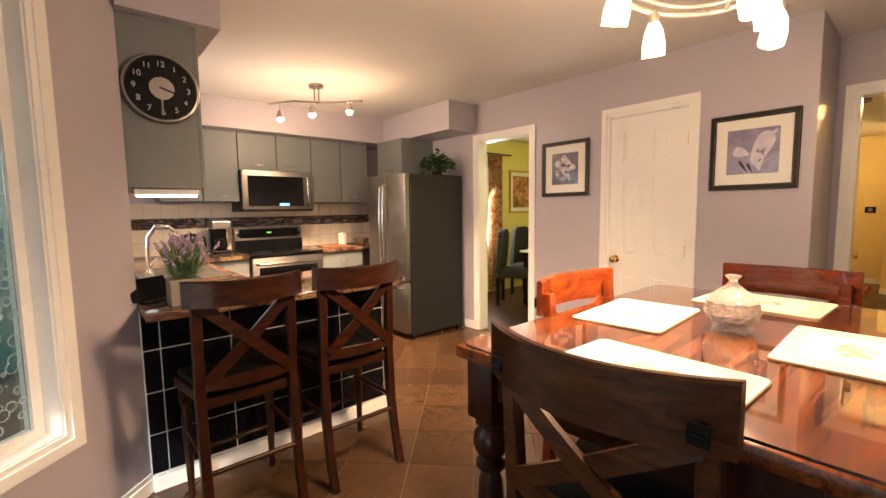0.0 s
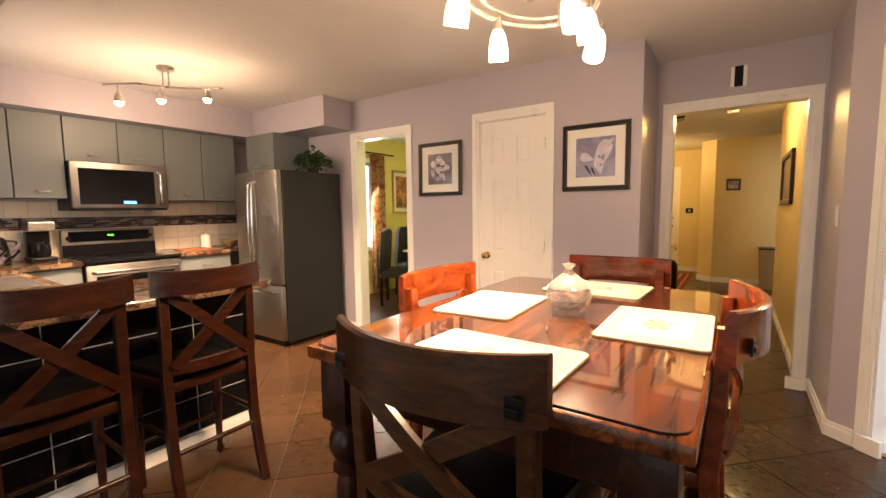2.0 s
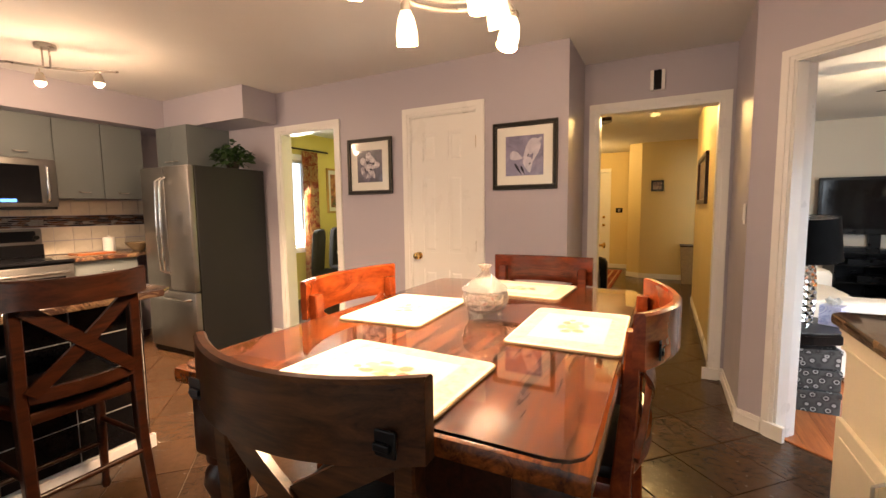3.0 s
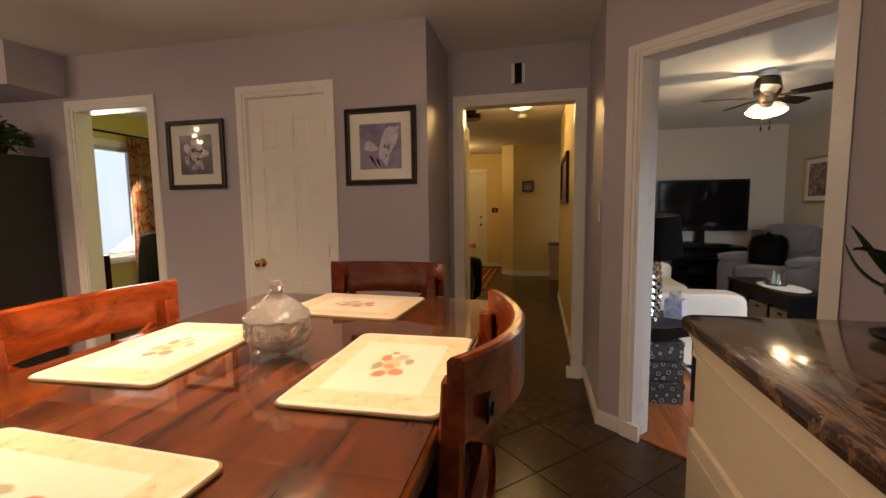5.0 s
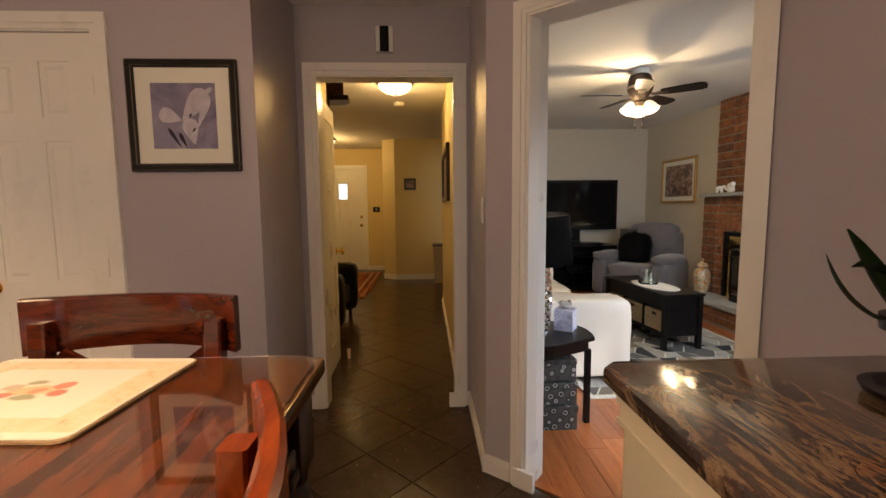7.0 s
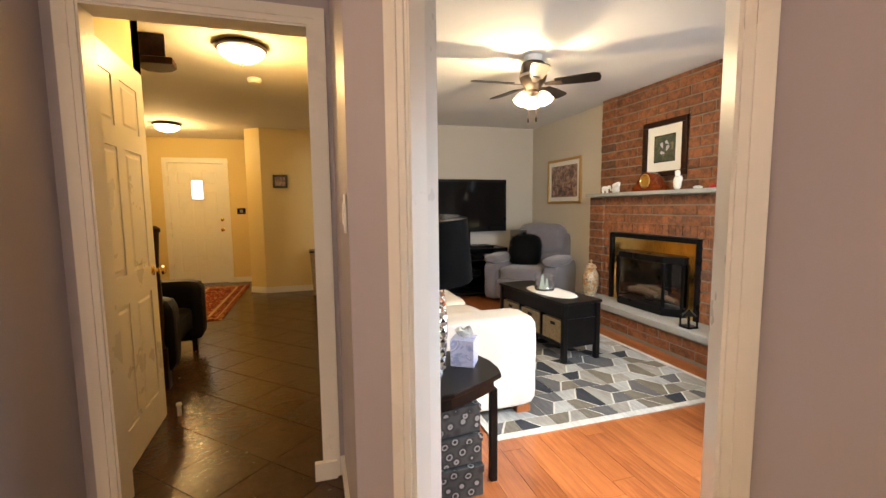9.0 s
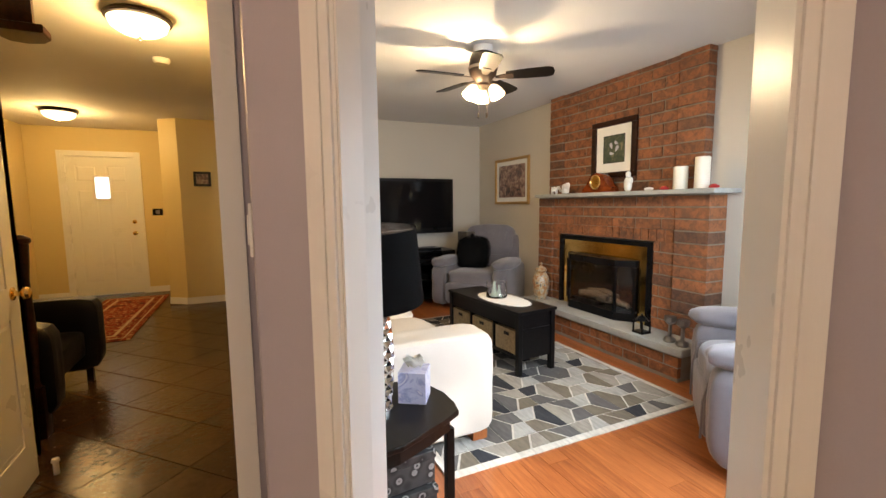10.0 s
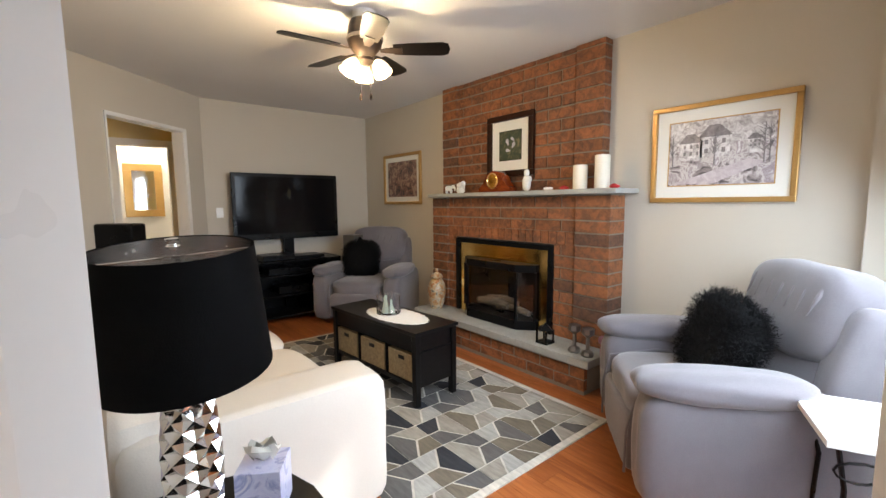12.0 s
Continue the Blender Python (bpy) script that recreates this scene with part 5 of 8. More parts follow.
def table_lamp():
    top = thing("table_lamp", pose(3.868, -0.542, 0.5205), "table lamp with a mirrored diamond-faceted base and a black drum shade", "lamp")
    bm = bmesh.new()
    lathe(bm, [(0.055, 0), (0.055, 0.012), (0.03, 0.02)], 24)
    part("foot", bm, CHROME, top, smooth=True)
    bm = bmesh.new()
    n, rows = 16, 16
    rings = []
    for i in range(rows + 1):
        z = 0.02 + 0.37 * i / rows
        q = i / rows
        r = 0.05 + 0.013 * math.sin(math.pi * min(1, q * 1.05))
        rings.append([bm.verts.new((r * (1.0 if (k + i) % 2 else 0.8) * math.cos(2 * math.pi * k / n), r * (1.0 if (k + i) % 2 else 0.8) * math.sin(2 * math.pi * k / n), z)) for k in range(n)])
    for a, b in zip(rings, rings[1:]):
        for k in range(n):
            q = (a[k], a[(k + 1) % n], b[(k + 1) % n], b[k])
            flip = (k + rings.index(a)) % 2
            bm.faces.new(q[:3] if flip else (q[0], q[1], q[3]))
            bm.faces.new((q[0], q[2], q[3]) if flip else (q[1], q[2], q[3]))
    bm.faces.new(rings[0][::-1])
    bm.faces.new(rings[-1])
    part("base", bm, CHROME, top, "mirrored facets")
    bm = bmesh.new()
    tube(bm, [(0, 0, 0.36), (0, 0, 0.68)], 0.006, 8)
    part("stem", bm, CHROME, top, smooth=True)
    bm = bmesh.new()
    z0, z1, r0, r1 = 0.415, 0.69, 0.175, 0.156
    lathe(bm, [(r0, z0), (r1, z1)], 48, caps=False)
    bmesh.ops.solidify(bm, geom=bm.faces[:], thickness=0.003)
    tilt = Matrix.Translation((0, 0, 0.55)) @ Euler((radians(-3), radians(-5), 0)).to_matrix().to_4x4() @ Matrix.Translation((0, 0, -0.55))
    bm.transform(tilt)
    part("shade", bm, plain("black_fabric", (0.004, 0.004, 0.0045), 0.75, grain=300, relief=0.4), top, "black fabric drum shade, slightly tilted", smooth=True)
    bm = bmesh.new()
    lathe(bm, [(r0 - 0.005, z0 + 0.002), (r1 - 0.005, z1 - 0.002)], 48, caps=False)
    bm.transform(tilt)
    part("shade_lining", bm, plain("silver_lining", (0.6, 0.6, 0.6), 0.2, 1.0, vary=0.2, scale=12), top, "silver foil lining", smooth=True)
    for k in range(3):
        a = 2 * math.pi * k / 3
        bm = bmesh.new()
        tube(bm, [(0, 0, z1 - 0.02), ((r1 - 0.008) * math.cos(a), (r1 - 0.008) * math.sin(a), z1 - 0.004)], 0.002, 6)
        bm.transform(tilt)
        part("spoke", bm, CHROME, top)
    bm = bmesh.new()
    lathe(bm, [(0.006, 0.675), (0.007, 0.684), (0.013, 0.688), (0.014, 0.694), (0.008, 0.697), (0.012, 0.702), (0.012, 0.71), (0.004, 0.712)], 16)
    bm.transform(tilt)
    part("finial", bm, CHROME, top, "chrome finial", smooth=True)


table_lamp()


def television():
    top = thing("television", pose(7.88, -2.17, 0), "large black flat television on a black stand with shelves", "television")
    w = 0.61
    part("back", bm_box(-0.02, 0.04, -w + 0.02, w - 0.02, 0.90, 1.63, 0.01), BLACK, top)
    part("bezel", bm_box(-0.045, -0.0205, -w, w, 0.895, 1.645, 0.006), BLACK, top, "glossy black bezel")
    part("screen", bm_box(-0.049, -0.0455, -w + 0.04, w - 0.04, 0.965, 1.605), BLACKGLASS, top, "dark screen")
    part("column", bm_box(0.0, 0.05, -0.06, 0.06, 0.05, 0.90), BLACK, top)
    for z in (0.05, 0.28, 0.50, 0.66):
        bm = bmesh.new()
        box(bm, -0.38, 0.08, -0.46, 0.46, z, z + 0.018, 0.003)
        part("shelf", bm, BLACK, top)
    part("back_panel", bm_box(0.082, 0.1, -0.48, 0.48, 0.0, 0.68), BLACK, top)
    for s in (-1, 1):
        part("side", bm_box(-0.36, 0.08, s * 0.47 - 0.012, s * 0.47 + 0.012, 0.0, 0.68), BLACK, top)


television()
for y, z, h in ((-1.95, 0.679, 0.06), (-2.3, 0.679, 0.035), (-2.0, 0.519, 0.07), (-2.3, 0.519, 0.05), (-2.1, 0.299, 0.08)):
    b = part("media_box", bm_box(-0.13, 0.13, -0.17, 0.17, 0, h, 0.004), BLACK, None, "black media player on the television stand", category="media player")
    b.location = (7.70, y, z)

# ---- light fixtures ----
def chandelier():
    top = thing("chandelier", pose(1.50, 0.88, 0), "brushed nickel ring chandelier with lit frosted glass shades", "chandelier")
    bm = bmesh.new()
    tube(bm, [(0.25 * math.cos(a), 0.2 * math.sin(a), 1.955 + 0.015 * math.sin(a)) for a in (2 * math.pi * k / 28 for k in range(29))], 0.009, 8)
    tube(bm, [(-0.25, 0, 1.955), (-0.1, 0.06, 1.975), (0.1, -0.06, 1.975), (0.25, 0, 1.955)], 0.008, 8)
    part("ring", bm, NICKEL, top, smooth=True)
    bm = bmesh.new()
    tube(bm, [(0.2 * math.cos(a), 0.155 * math.sin(a), 1.962 + 0.012 * math.sin(a)) for a in (2 * math.pi * k / 28 for k in range(29))], 0.007, 8)
    part("inner_ring", bm, NICKEL, top, smooth=True)
    part("hub", bm_box(-0.05, 0.05, -0.03, 0.03, 1.962, 1.985, 0.004), NICKEL, top)
    bm = bmesh.new()
    lathe(bm, [(0.065, 2.395), (0.065, 2.41), (0.05, 2.419)], 24)
    part("canopy", bm, NICKEL, top, smooth=True)
    for x, y in ((0, 0), (-0.03, 0.02)):
        bm = bmesh.new()
        tube(bm, [(x, y, 1.965), (x, y, 2.4)], 0.005, 8)
        part("rod", bm, NICKEL, top, smooth=True)
    for x, y, z, tx, ty in ((-0.262, 0.10, 1.86, -0.2, 0.3), (0.087, 0.157, 1.87, -0.25, 0.1), (-0.022, -0.136, 1.87, 0.05, -0.2), (0.268, -0.128, 1.865, 0.35, 0.1), (0.12, -0.14, 1.875, -0.4, 0.0)):
        m = Matrix.Translation((x, y, z)) @ Euler((ty, tx, 0)).to_matrix().to_4x4()
        bm = bmesh.new()
        lathe(bm, [(0.034, -0.052), (0.035, -0.02), (0.027, 0.025), (0.015, 0.05)], 20, caps=False)
        bm.transform(m)
        sh = part("shade", bm, SHADEGLOW, top, "lit frosted glass shade", smooth=True)
        sh.visible_shadow = False
        bm = bmesh.new()
        lathe(bm, [(0.016, 0.045), (0.016, 0.07), (0.01, 0.078)], 14)
        bm.transform(m)
        tube(bm, [m @ Vector((0, 0, 0.075)), (x * 0.92, y * 0.95, 1.96)], 0.006, 8)
        part("arm", bm, NICKEL, top, smooth=True)
    return top


chandelier()
for x, y, aim, power, cone in ((1.238, 0.98, (0.95, 2.3, 0), 100, 100), (1.587, 1.037, (2.4, 2.6, 0), 150, 100), (1.478, 0.744, (1.35, 0.6, 0), 32, 150), (1.768, 0.752, (1.9, 0.72, 0), 32, 150)):
    bulb("light_chandelier", (x, y, 1.84), 11)
    data = bpy.data.lights.new("light_chandelier", "SPOT")
    data.energy, data.spot_size, data.spot_blend, data.shadow_soft_size, data.color = power, radians(cone), 0.9, 0.1, (1.0, 0.65, 0.39)
    new("light_chandelier", data).matrix_world = look((x, y, 1.835), aim)


def track_light():
    top = thing("track_light", pose(0, 0, 0), "brushed nickel kitchen track light with three lit spots", "ceiling lamp")
    bm = bmesh.new()
    lathe(bm, [(0.06, 2.395), (0.06, 2.419)], 24, (1.79, 4.0, 0))
    part("canopy", bm, NICKEL, top, smooth=True)
    for dx in (-0.02, 0.02):
        bm = bmesh.new()
        tube(bm, [(1.79 + dx, 4.0, 2.4), (1.79 + dx, 4.0, 2.27)], 0.006, 8)
        part("rod", bm, NICKEL, top, smooth=True)
    bm = bmesh.new()
    tube(bm, [(1.45, 4.22, 2.25), (1.62, 4.09, 2.275), (1.79, 4.0, 2.27), (1.92, 3.86, 2.262), (2.08, 3.72, 2.275)], 0.008, 8)
    part("bar", bm, NICKEL, top, smooth=True)
    for x, y, z in ((1.53, 4.17, 2.14), (1.76, 4.03, 2.18), (1.99, 3.79, 2.195)):
        bm = bmesh.new()
        tube(bm, [(x, y, 2.26), (x, y, z + 0.05)], 0.006, 8)
        lathe(bm, [(0.018, z + 0.055), (0.03, z + 0.02), (0.034, z - 0.01)], 16, (x, y, 0), caps=False)
        part("spot", bm, NICKEL, top, smooth=True)
        bm = bmesh.new()
        lathe(bm, [(0.012, z + 0.02), (0.03, z), (0.03, z - 0.018), (0.014, z - 0.035)], 16, (x, y, 0))
        bl = part("bulb", bm, BULB, top, "lit bulb", smooth=True)
        bl.visible_shadow = False
        data = bpy.data.lights.new("light_track", "SPOT")
        data.energy, data.spot_size, data.spot_blend, data.shadow_soft_size, data.color = 200, radians(120), 0.8, 0.03, (1.0, 0.65, 0.39)
        new("light_track", data).location = (x, y, z - 0.05)
        bulb("light_track", (x, y, z - 0.04), 11)


track_light()


def ceiling_bowl(x, y, power, label):
    top = thing("ceiling_light", pose(x, y, 0), label, "ceiling lamp", "hall ceiling lamps")
    bm = bmesh.new()
    lathe(bm, [(0.15, 2.419), (0.175, 2.40), (0.17, 2.385), (0.15, 2.38)], 32)
    part("ring", bm, BRONZE, top, smooth=True)
    bm = bmesh.new()
    lathe(bm, [(0.155, 2.379), (0.14, 2.345), (0.1, 2.318), (0.05, 2.303), (0.012, 2.30)], 32)
    b = part("bowl", bm, LAMPGLOW, top, "lit frosted bowl", smooth=True)
    b.visible_shadow = False
    bm = bmesh.new()
    lathe(bm, [(0.006, 2.275), (0.012, 2.285), (0.006, 2.30)], 10)
    part("finial", bm, BRONZE, top, smooth=True)
    bulb("light_hall", (x, y, 2.25), power, 0.1, (1.0, 0.62, 0.22))


ceiling_bowl(5.5, 0.40, 34, "dark-rimmed ceiling lamp with a lit frosted bowl in the hall")
ceiling_bowl(8.75, 1.79, 34, "dark-rimmed ceiling lamp with a lit frosted bowl by the front door")


def ceiling_fan():
    top = thing("ceiling_fan", pose(5.15, -1.73, 0), "dark five-blade ceiling fan with lit glass shades and pull chains", "ceiling fan")
    bm = bmesh.new()
    lathe(bm, [(0.07, 2.419), (0.07, 2.375)], 32)
    part("canopy", bm, WHITE, top, "white canopy", smooth=True)
    bm = bmesh.new()
    lathe(bm, [(0.06, 2.374), (0.085, 2.365), (0.095, 2.34), (0.10, 2.30), (0.105, 2.26), (0.095, 2.22), (0.06, 2.18), (0.05, 2.16)], 32)
    part("motor", bm, BRONZE, top, smooth=True)
    bm = bmesh.new()
    lathe(bm, [(0.106, 2.275), (0.109, 2.265), (0.106, 2.255)], 32)
    part("band", bm, NICKEL, top, smooth=True)
    for k in range(5):
        a = radians(14 + 72 * k)
        m = pose(0, 0, 2.205, 0, 0, math.degrees(a)) @ pose(0, 0, 0, -12)
        bm = bmesh.new()
        outline = [(0.17, -0.05), (0.30, -0.062), (0.46, -0.066), (0.495, -0.05), (0.505, 0.0), (0.495, 0.05), (0.46, 0.066), (0.30, 0.062), (0.17, 0.05)]
        prism(bm, outline, -0.003, 0.003)
        bm.transform(m)
        bl = part("blade", bm, BLACKWOOD, top)
        bm = bmesh.new()
        prism(bm, [(0.09, -0.015), (0.16, -0.03), (0.22, -0.03), (0.22, 0.03), (0.16, 0.03), (0.09, 0.015)], -0.008, -0.004)
        bm.transform(m)
        part("blade_iron", bm, BRONZE, top)
    for k in range(3):
        a = radians(95 + 120 * k)
        x, y = 0.09 * math.cos(a), 0.09 * math.sin(a)
        m = Matrix.Translation((x, y, 2.105)) @ Euler((0, 0, a)).to_matrix().to_4x4() @ Euler((0, -0.5, 0)).to_matrix().to_4x4()
        bm = bmesh.new()
        lathe(bm, [(0.056, -0.055), (0.05, -0.015), (0.034, 0.02), (0.02, 0.035)], 20, caps=False)
        bm.transform(m)
        s = part("shade", bm, DIMGLOW if k else SHADEGLOW, top, "dimly lit frosted glass shade" if k else "brightly lit frosted glass shade", smooth=True)
        s.visible_shadow = False
        bulb("light_fan", (5.15 + x * 1.1, -1.73 + y * 1.1, 2.075), 5 if k else 34, 0.02, (1.0, 0.74, 0.42))
    bm = bmesh.new()
    lathe(bm, [(0.045, 2.17), (0.05, 2.14), (0.02, 2.115)], 20)
    part("light_kit", bm, BRONZE, top, smooth=True)
    for x in (-0.02, 0.025):
        bm = bmesh.new()
        tube(bm, [(x, x, 2.12), (x, x, 1.95)], 0.0025, 6)
        lathe(bm, [(0.004, 0), (0.008, 0.01), (0.008, 0.03), (0.003, 0.04)], 8, (x, x, 1.915))
        part("pull_chain", bm, BRONZE, top)


ceiling_fan()


# ---- pictures ----
def picture(m, w, h, rim, depth, frame_mat, mount, image, label, petals=(), group="", petal_mat=None, inner=None):
    """Front towards local -y, centred."""
    top = thing("picture_frame", m, label, "picture", group)
    bm = bmesh.new()
    for a in ((-w / 2, w / 2, h / 2 - rim, h / 2), (-w / 2, w / 2, -h / 2, -h / 2 + rim), (-w / 2, -w / 2 + rim, -h / 2 + rim, h / 2 - rim), (w / 2 - rim, w / 2, -h / 2 + rim, h / 2 - rim)):
        box(bm, a[0], a[1], -depth, -0.001, a[2], a[3], 0.004)
    part("frame", bm, frame_mat, top)
    if frame_mat is BLACKFRAME and w > 0.4:
        for g in (0.004, rim - 0.006):
            a, c = w / 2 - g, h / 2 - g
            bm = bmesh.new()
            tube(bm, [(x, -depth, z) for x, z in ((0, -c), (a, -c), (a, c), (-a, c), (-a, -c), (0, -c))], 0.0028, 6)
            part("bead", bm, OLDBRONZE, top, "thin bronze beading", smooth=True)
    part("mount", bm_box(-w / 2 + rim, w / 2 - rim, -0.008, -0.002, -h / 2 + rim, h / 2 - rim), PAPER, top, "pale mount")
    iw, ih = w / 2 - rim - mount, h / 2 - rim - mount
    pic = part("print", bm_box(-iw, iw, -0.0095, -0.0085, -ih, ih), image, top, "printed picture")
    if inner:
        bm = bmesh.new()
        g = 0.006
        for a in ((-iw - g, iw + g, ih, ih + g), (-iw - g, iw + g, -ih - g, -ih), (-iw - g, -iw, -ih, ih), (iw, iw + g, -ih, ih)):
            box(bm, a[0], a[1], -0.0096, -0.0081, a[2], a[3])
        part("fillet", bm, inner, top)
    for cx, cz, ln, wd, ang in petals:
        bm = bmesh.new()
        pts = [(math.cos(q) * wd * (0.6 + 0.4 * math.sin(q)), math.sin(q) * ln) for q in (2 * math.pi * k / 14 for k in range(14))]
        prism(bm, pts, 0, 0.0012)
        bm.transform(Matrix.Translation((cx, -0.0097 - 0.0004 * len(pic.children), cz)) @ pose(0, 0, 0, 90, 0, 0) @ pose(0, 0, 0, 0, 0, ang))
        part("petal", bm, DARKPETAL if wd < 0.0121 else petal_mat, pic)
    return top


DARKPETAL = plain("dark_print_ink", (0.03, 0.027, 0.04), 0.5)
DEEPLILAC = picture_mat("deep_lilac_print", [(0.3, (0.02, 0.018, 0.03)), (0.6, (0.09, 0.08, 0.13)), (0.8, (0.2, 0.18, 0.25))], 9)
MOTTLED = picture_mat("mottled_petal_print", [(0.38, (0.16, 0.14, 0.2)), (0.5, (0.42, 0.39, 0.46)), (0.66, (0.66, 0.63, 0.68))], 26)
LILAC = picture_mat("lilac_print", [(0.3, (0.12, 0.11, 0.19)), (0.6, (0.27, 0.25, 0.38)), (0.8, (0.45, 0.42, 0.52))], 6)
PETAL = picture_mat("petal_print", [(0.3, (0.38, 0.36, 0.46)), (0.7, (0.62, 0.58, 0.66))], 12)
TOWN = picture_mat("village_print", [(0.34, (0.07, 0.06, 0.06)), (0.45, (0.35, 0.3, 0.3)), (0.52, (0.6, 0.57, 0.55)), (0.62, (0.3, 0.24, 0.26)), (0.7, (0.7, 0.68, 0.68))], 14)
MAROON = picture_mat("dark_print", [(0.35, (0.03, 0.02, 0.02)), (0.5, (0.2, 0.1, 0.07)), (0.62, (0.4, 0.28, 0.2)), (0.72, (0.08, 0.05, 0.04))], 14)
FRUIT = picture_mat("fruit_print", [(0.35, (0.05, 0.07, 0.03)), (0.5, (0.4, 0.1, 0.04)), (0.62, (0.6, 0.35, 0.15)), (0.72, (0.1, 0.05, 0.03))], 9)
LEAFY = picture_mat("leafy_print", [(0.35, (0.02, 0.035, 0.02)), (0.55, (0.06, 0.07, 0.035)), (0.68, (0.2, 0.17, 0.09))], 16)
picture(pose(3.399, 2.55, 1.665, 0, 0, -90), 0.465, 0.475, 0.032, 0.022, BLACKFRAME, 0.07, DEEPLILAC, "black-framed print of pale orchids on a dark ground",
        [(-0.06, 0.03, 0.05, 0.042, 30), (-0.015, 0.075, 0.045, 0.04, -20), (0.035, 0.05, 0.05, 0.04, 60), (0.0, -0.005, 0.05, 0.045, 100), (0.065, 0.0, 0.045, 0.035, -60), (-0.065, -0.05, 0.05, 0.035, 10),
         (0.03, -0.065, 0.05, 0.042, 35), (-0.015, -0.085, 0.04, 0.03, 80), (-0.02, 0.03, 0.016, 0.012, 20), (0.02, -0.03, 0.018, 0.012, 70), (0.045, 0.02, 0.014, 0.011, -40), (-0.045, -0.03, 0.016, 0.012, 0)], "flower prints", MOTTLED)
picture(pose(3.399, 1.185, 1.665, 0, 0, -90), 0.475, 0.48, 0.034, 0.022, BLACKFRAME, 0.065, LILAC, "black-framed print of white calla lilies beside the closet door",
        [(-0.045, -0.095, 0.05, 0.012, 32), (-0.01, -0.105, 0.035, 0.012, 25), (0.045, 0.045, 0.085, 0.062, -38), (0.092, 0.092, 0.045, 0.016, -52), (0.085, 0.02, 0.075, 0.028, -20), (-0.058, -0.003, 0.05, 0.048, 70),
         (0.03, -0.068, 0.058, 0.05, 12), (0.028, 0.0, 0.011, 0.006, -25), (0.04, -0.062, 0.012, 0.006, -35)], "flower prints", PETAL)
picture(pose(7.128, -3.299, 1.583, 0, 0, 180), 0.79, 0.60, 0.035, 0.025, GOLDWOOD, 0.055, MAROON, "gold-framed dark print beside the chimney breast")
picture(pose(3.77, -3.299, 1.585, 0, 0, 180), 0.765, 0.595, 0.03, 0.03, GOLDWOOD, 0.075, TOWN, "gold-framed print of a village street with bare trees", inner=GOLDWOOD)
picture(pose(5.33, -3.216, 1.78, 0, 0, 180), 0.52, 0.52, 0.05, 0.03, DARKWOOD, 0.09, LEAFY, "dark wood frame with a small white flower print on the bricks", [(-0.03, 0.03, 0.03, 0.025, 20), (0.035, 0.0, 0.03, 0.025, -30), (-0.02, -0.04, 0.028, 0.02, 80), (0.03, 0.05, 0.025, 0.02, 50)], "", PETAL, inner=BLACKFRAME)
picture(pose(5.82, 4.998, 1.6), 0.6, 0.7, 0.03, 0.03, GOLDWOOD, 0.06, FRUIT, "gold-framed fruit print in the dining room")
picture(pose(5.65, -0.079, 1.56, 0, 0, 180), 1.05, 0.5, 0.045, 0.03, DARKWOOD, 0.01, MAROON, "long dark-framed panel on the hall wall")
picture(pose(9.598, -0.92, 1.49, 0, 0, -90), 0.42, 0.68, 0.09, 0.03, GOLDWOOD, 0.0, MIRROR, "wide gold-framed mirror in the washroom")
picture(pose(8.838, 0.40, 1.655, 0, 0, -90), 0.2, 0.19, 0.03, 0.03, BLACKFRAME, 0.0, MAROON, "small square black wall plaque in the entrance")

# the village print: sky, two houses, path and trees as flat shapes
town = bpy.data.objects["picture_frame.003"]
town_print = next(o for o in town.children if o.name.startswith("print"))


def flat(name, pts, mat, lift):
    bm = bmesh.new()
    prism(bm, pts, 0, 0.0006)
    bm.transform(Matrix.Translation((0, -0.0097 - lift, 0)) @ pose(0, 0, 0, 90))
    part(name, bm, mat, town_print)


PALE = picture_mat("pale_print", [(0.35, (0.3, 0.27, 0.27)), (0.5, (0.55, 0.52, 0.51)), (0.65, (0.75, 0.73, 0.72))], 30)
GREYP = picture_mat("grey_print", [(0.3, (0.12, 0.11, 0.11)), (0.7, (0.3, 0.27, 0.27))], 30)
ROAD = picture_mat("mauve_print", [(0.3, (0.4, 0.34, 0.36)), (0.7, (0.6, 0.55, 0.56))], 25)
flat("sky", [(-0.27, 0.05), (0.27, 0.05), (0.27, 0.19), (-0.27, 0.19)], PALE, 0.0)
flat("path", [(-0.265, -0.185), (-0.02, -0.185), (0.24, -0.075), (0.16, -0.05)], ROAD, 0.0)
for hx, hz, k in ((-0.02, 0.01, 1.15), (-0.15, 0.0, 0.9), (0.18, 0.02, 0.5)):
    flat("house", [(hx - 0.07 * k, hz - 0.04), (hx + 0.07 * k, hz - 0.04), (hx + 0.07 * k, hz + 0.07 * k), (hx - 0.07 * k, hz + 0.07 * k)], PALE, 0.0008)
    flat("roof", [(hx - 0.08 * k, hz + 0.07 * k), (hx + 0.08 * k, hz + 0.07 * k), (hx + 0.02 * k, hz + 0.13 * k), (hx - 0.03 * k, hz + 0.13 * k)], GREYP, 0.0008)
    for wx in (-0.04, 0.0, 0.04):
        for wz in (0.0, 0.045):
            flat("window", [(hx + (wx - 0.008) * k, hz + (wz - 0.012) * k), (hx + (wx + 0.008) * k, hz + (wz - 0.012) * k), (hx + (wx + 0.008) * k, hz + (wz + 0.012) * k), (hx + (wx - 0.008) * k, hz + (wz + 0.012) * k)], GREYP, 0.0016)
rnd = random.Random(9)
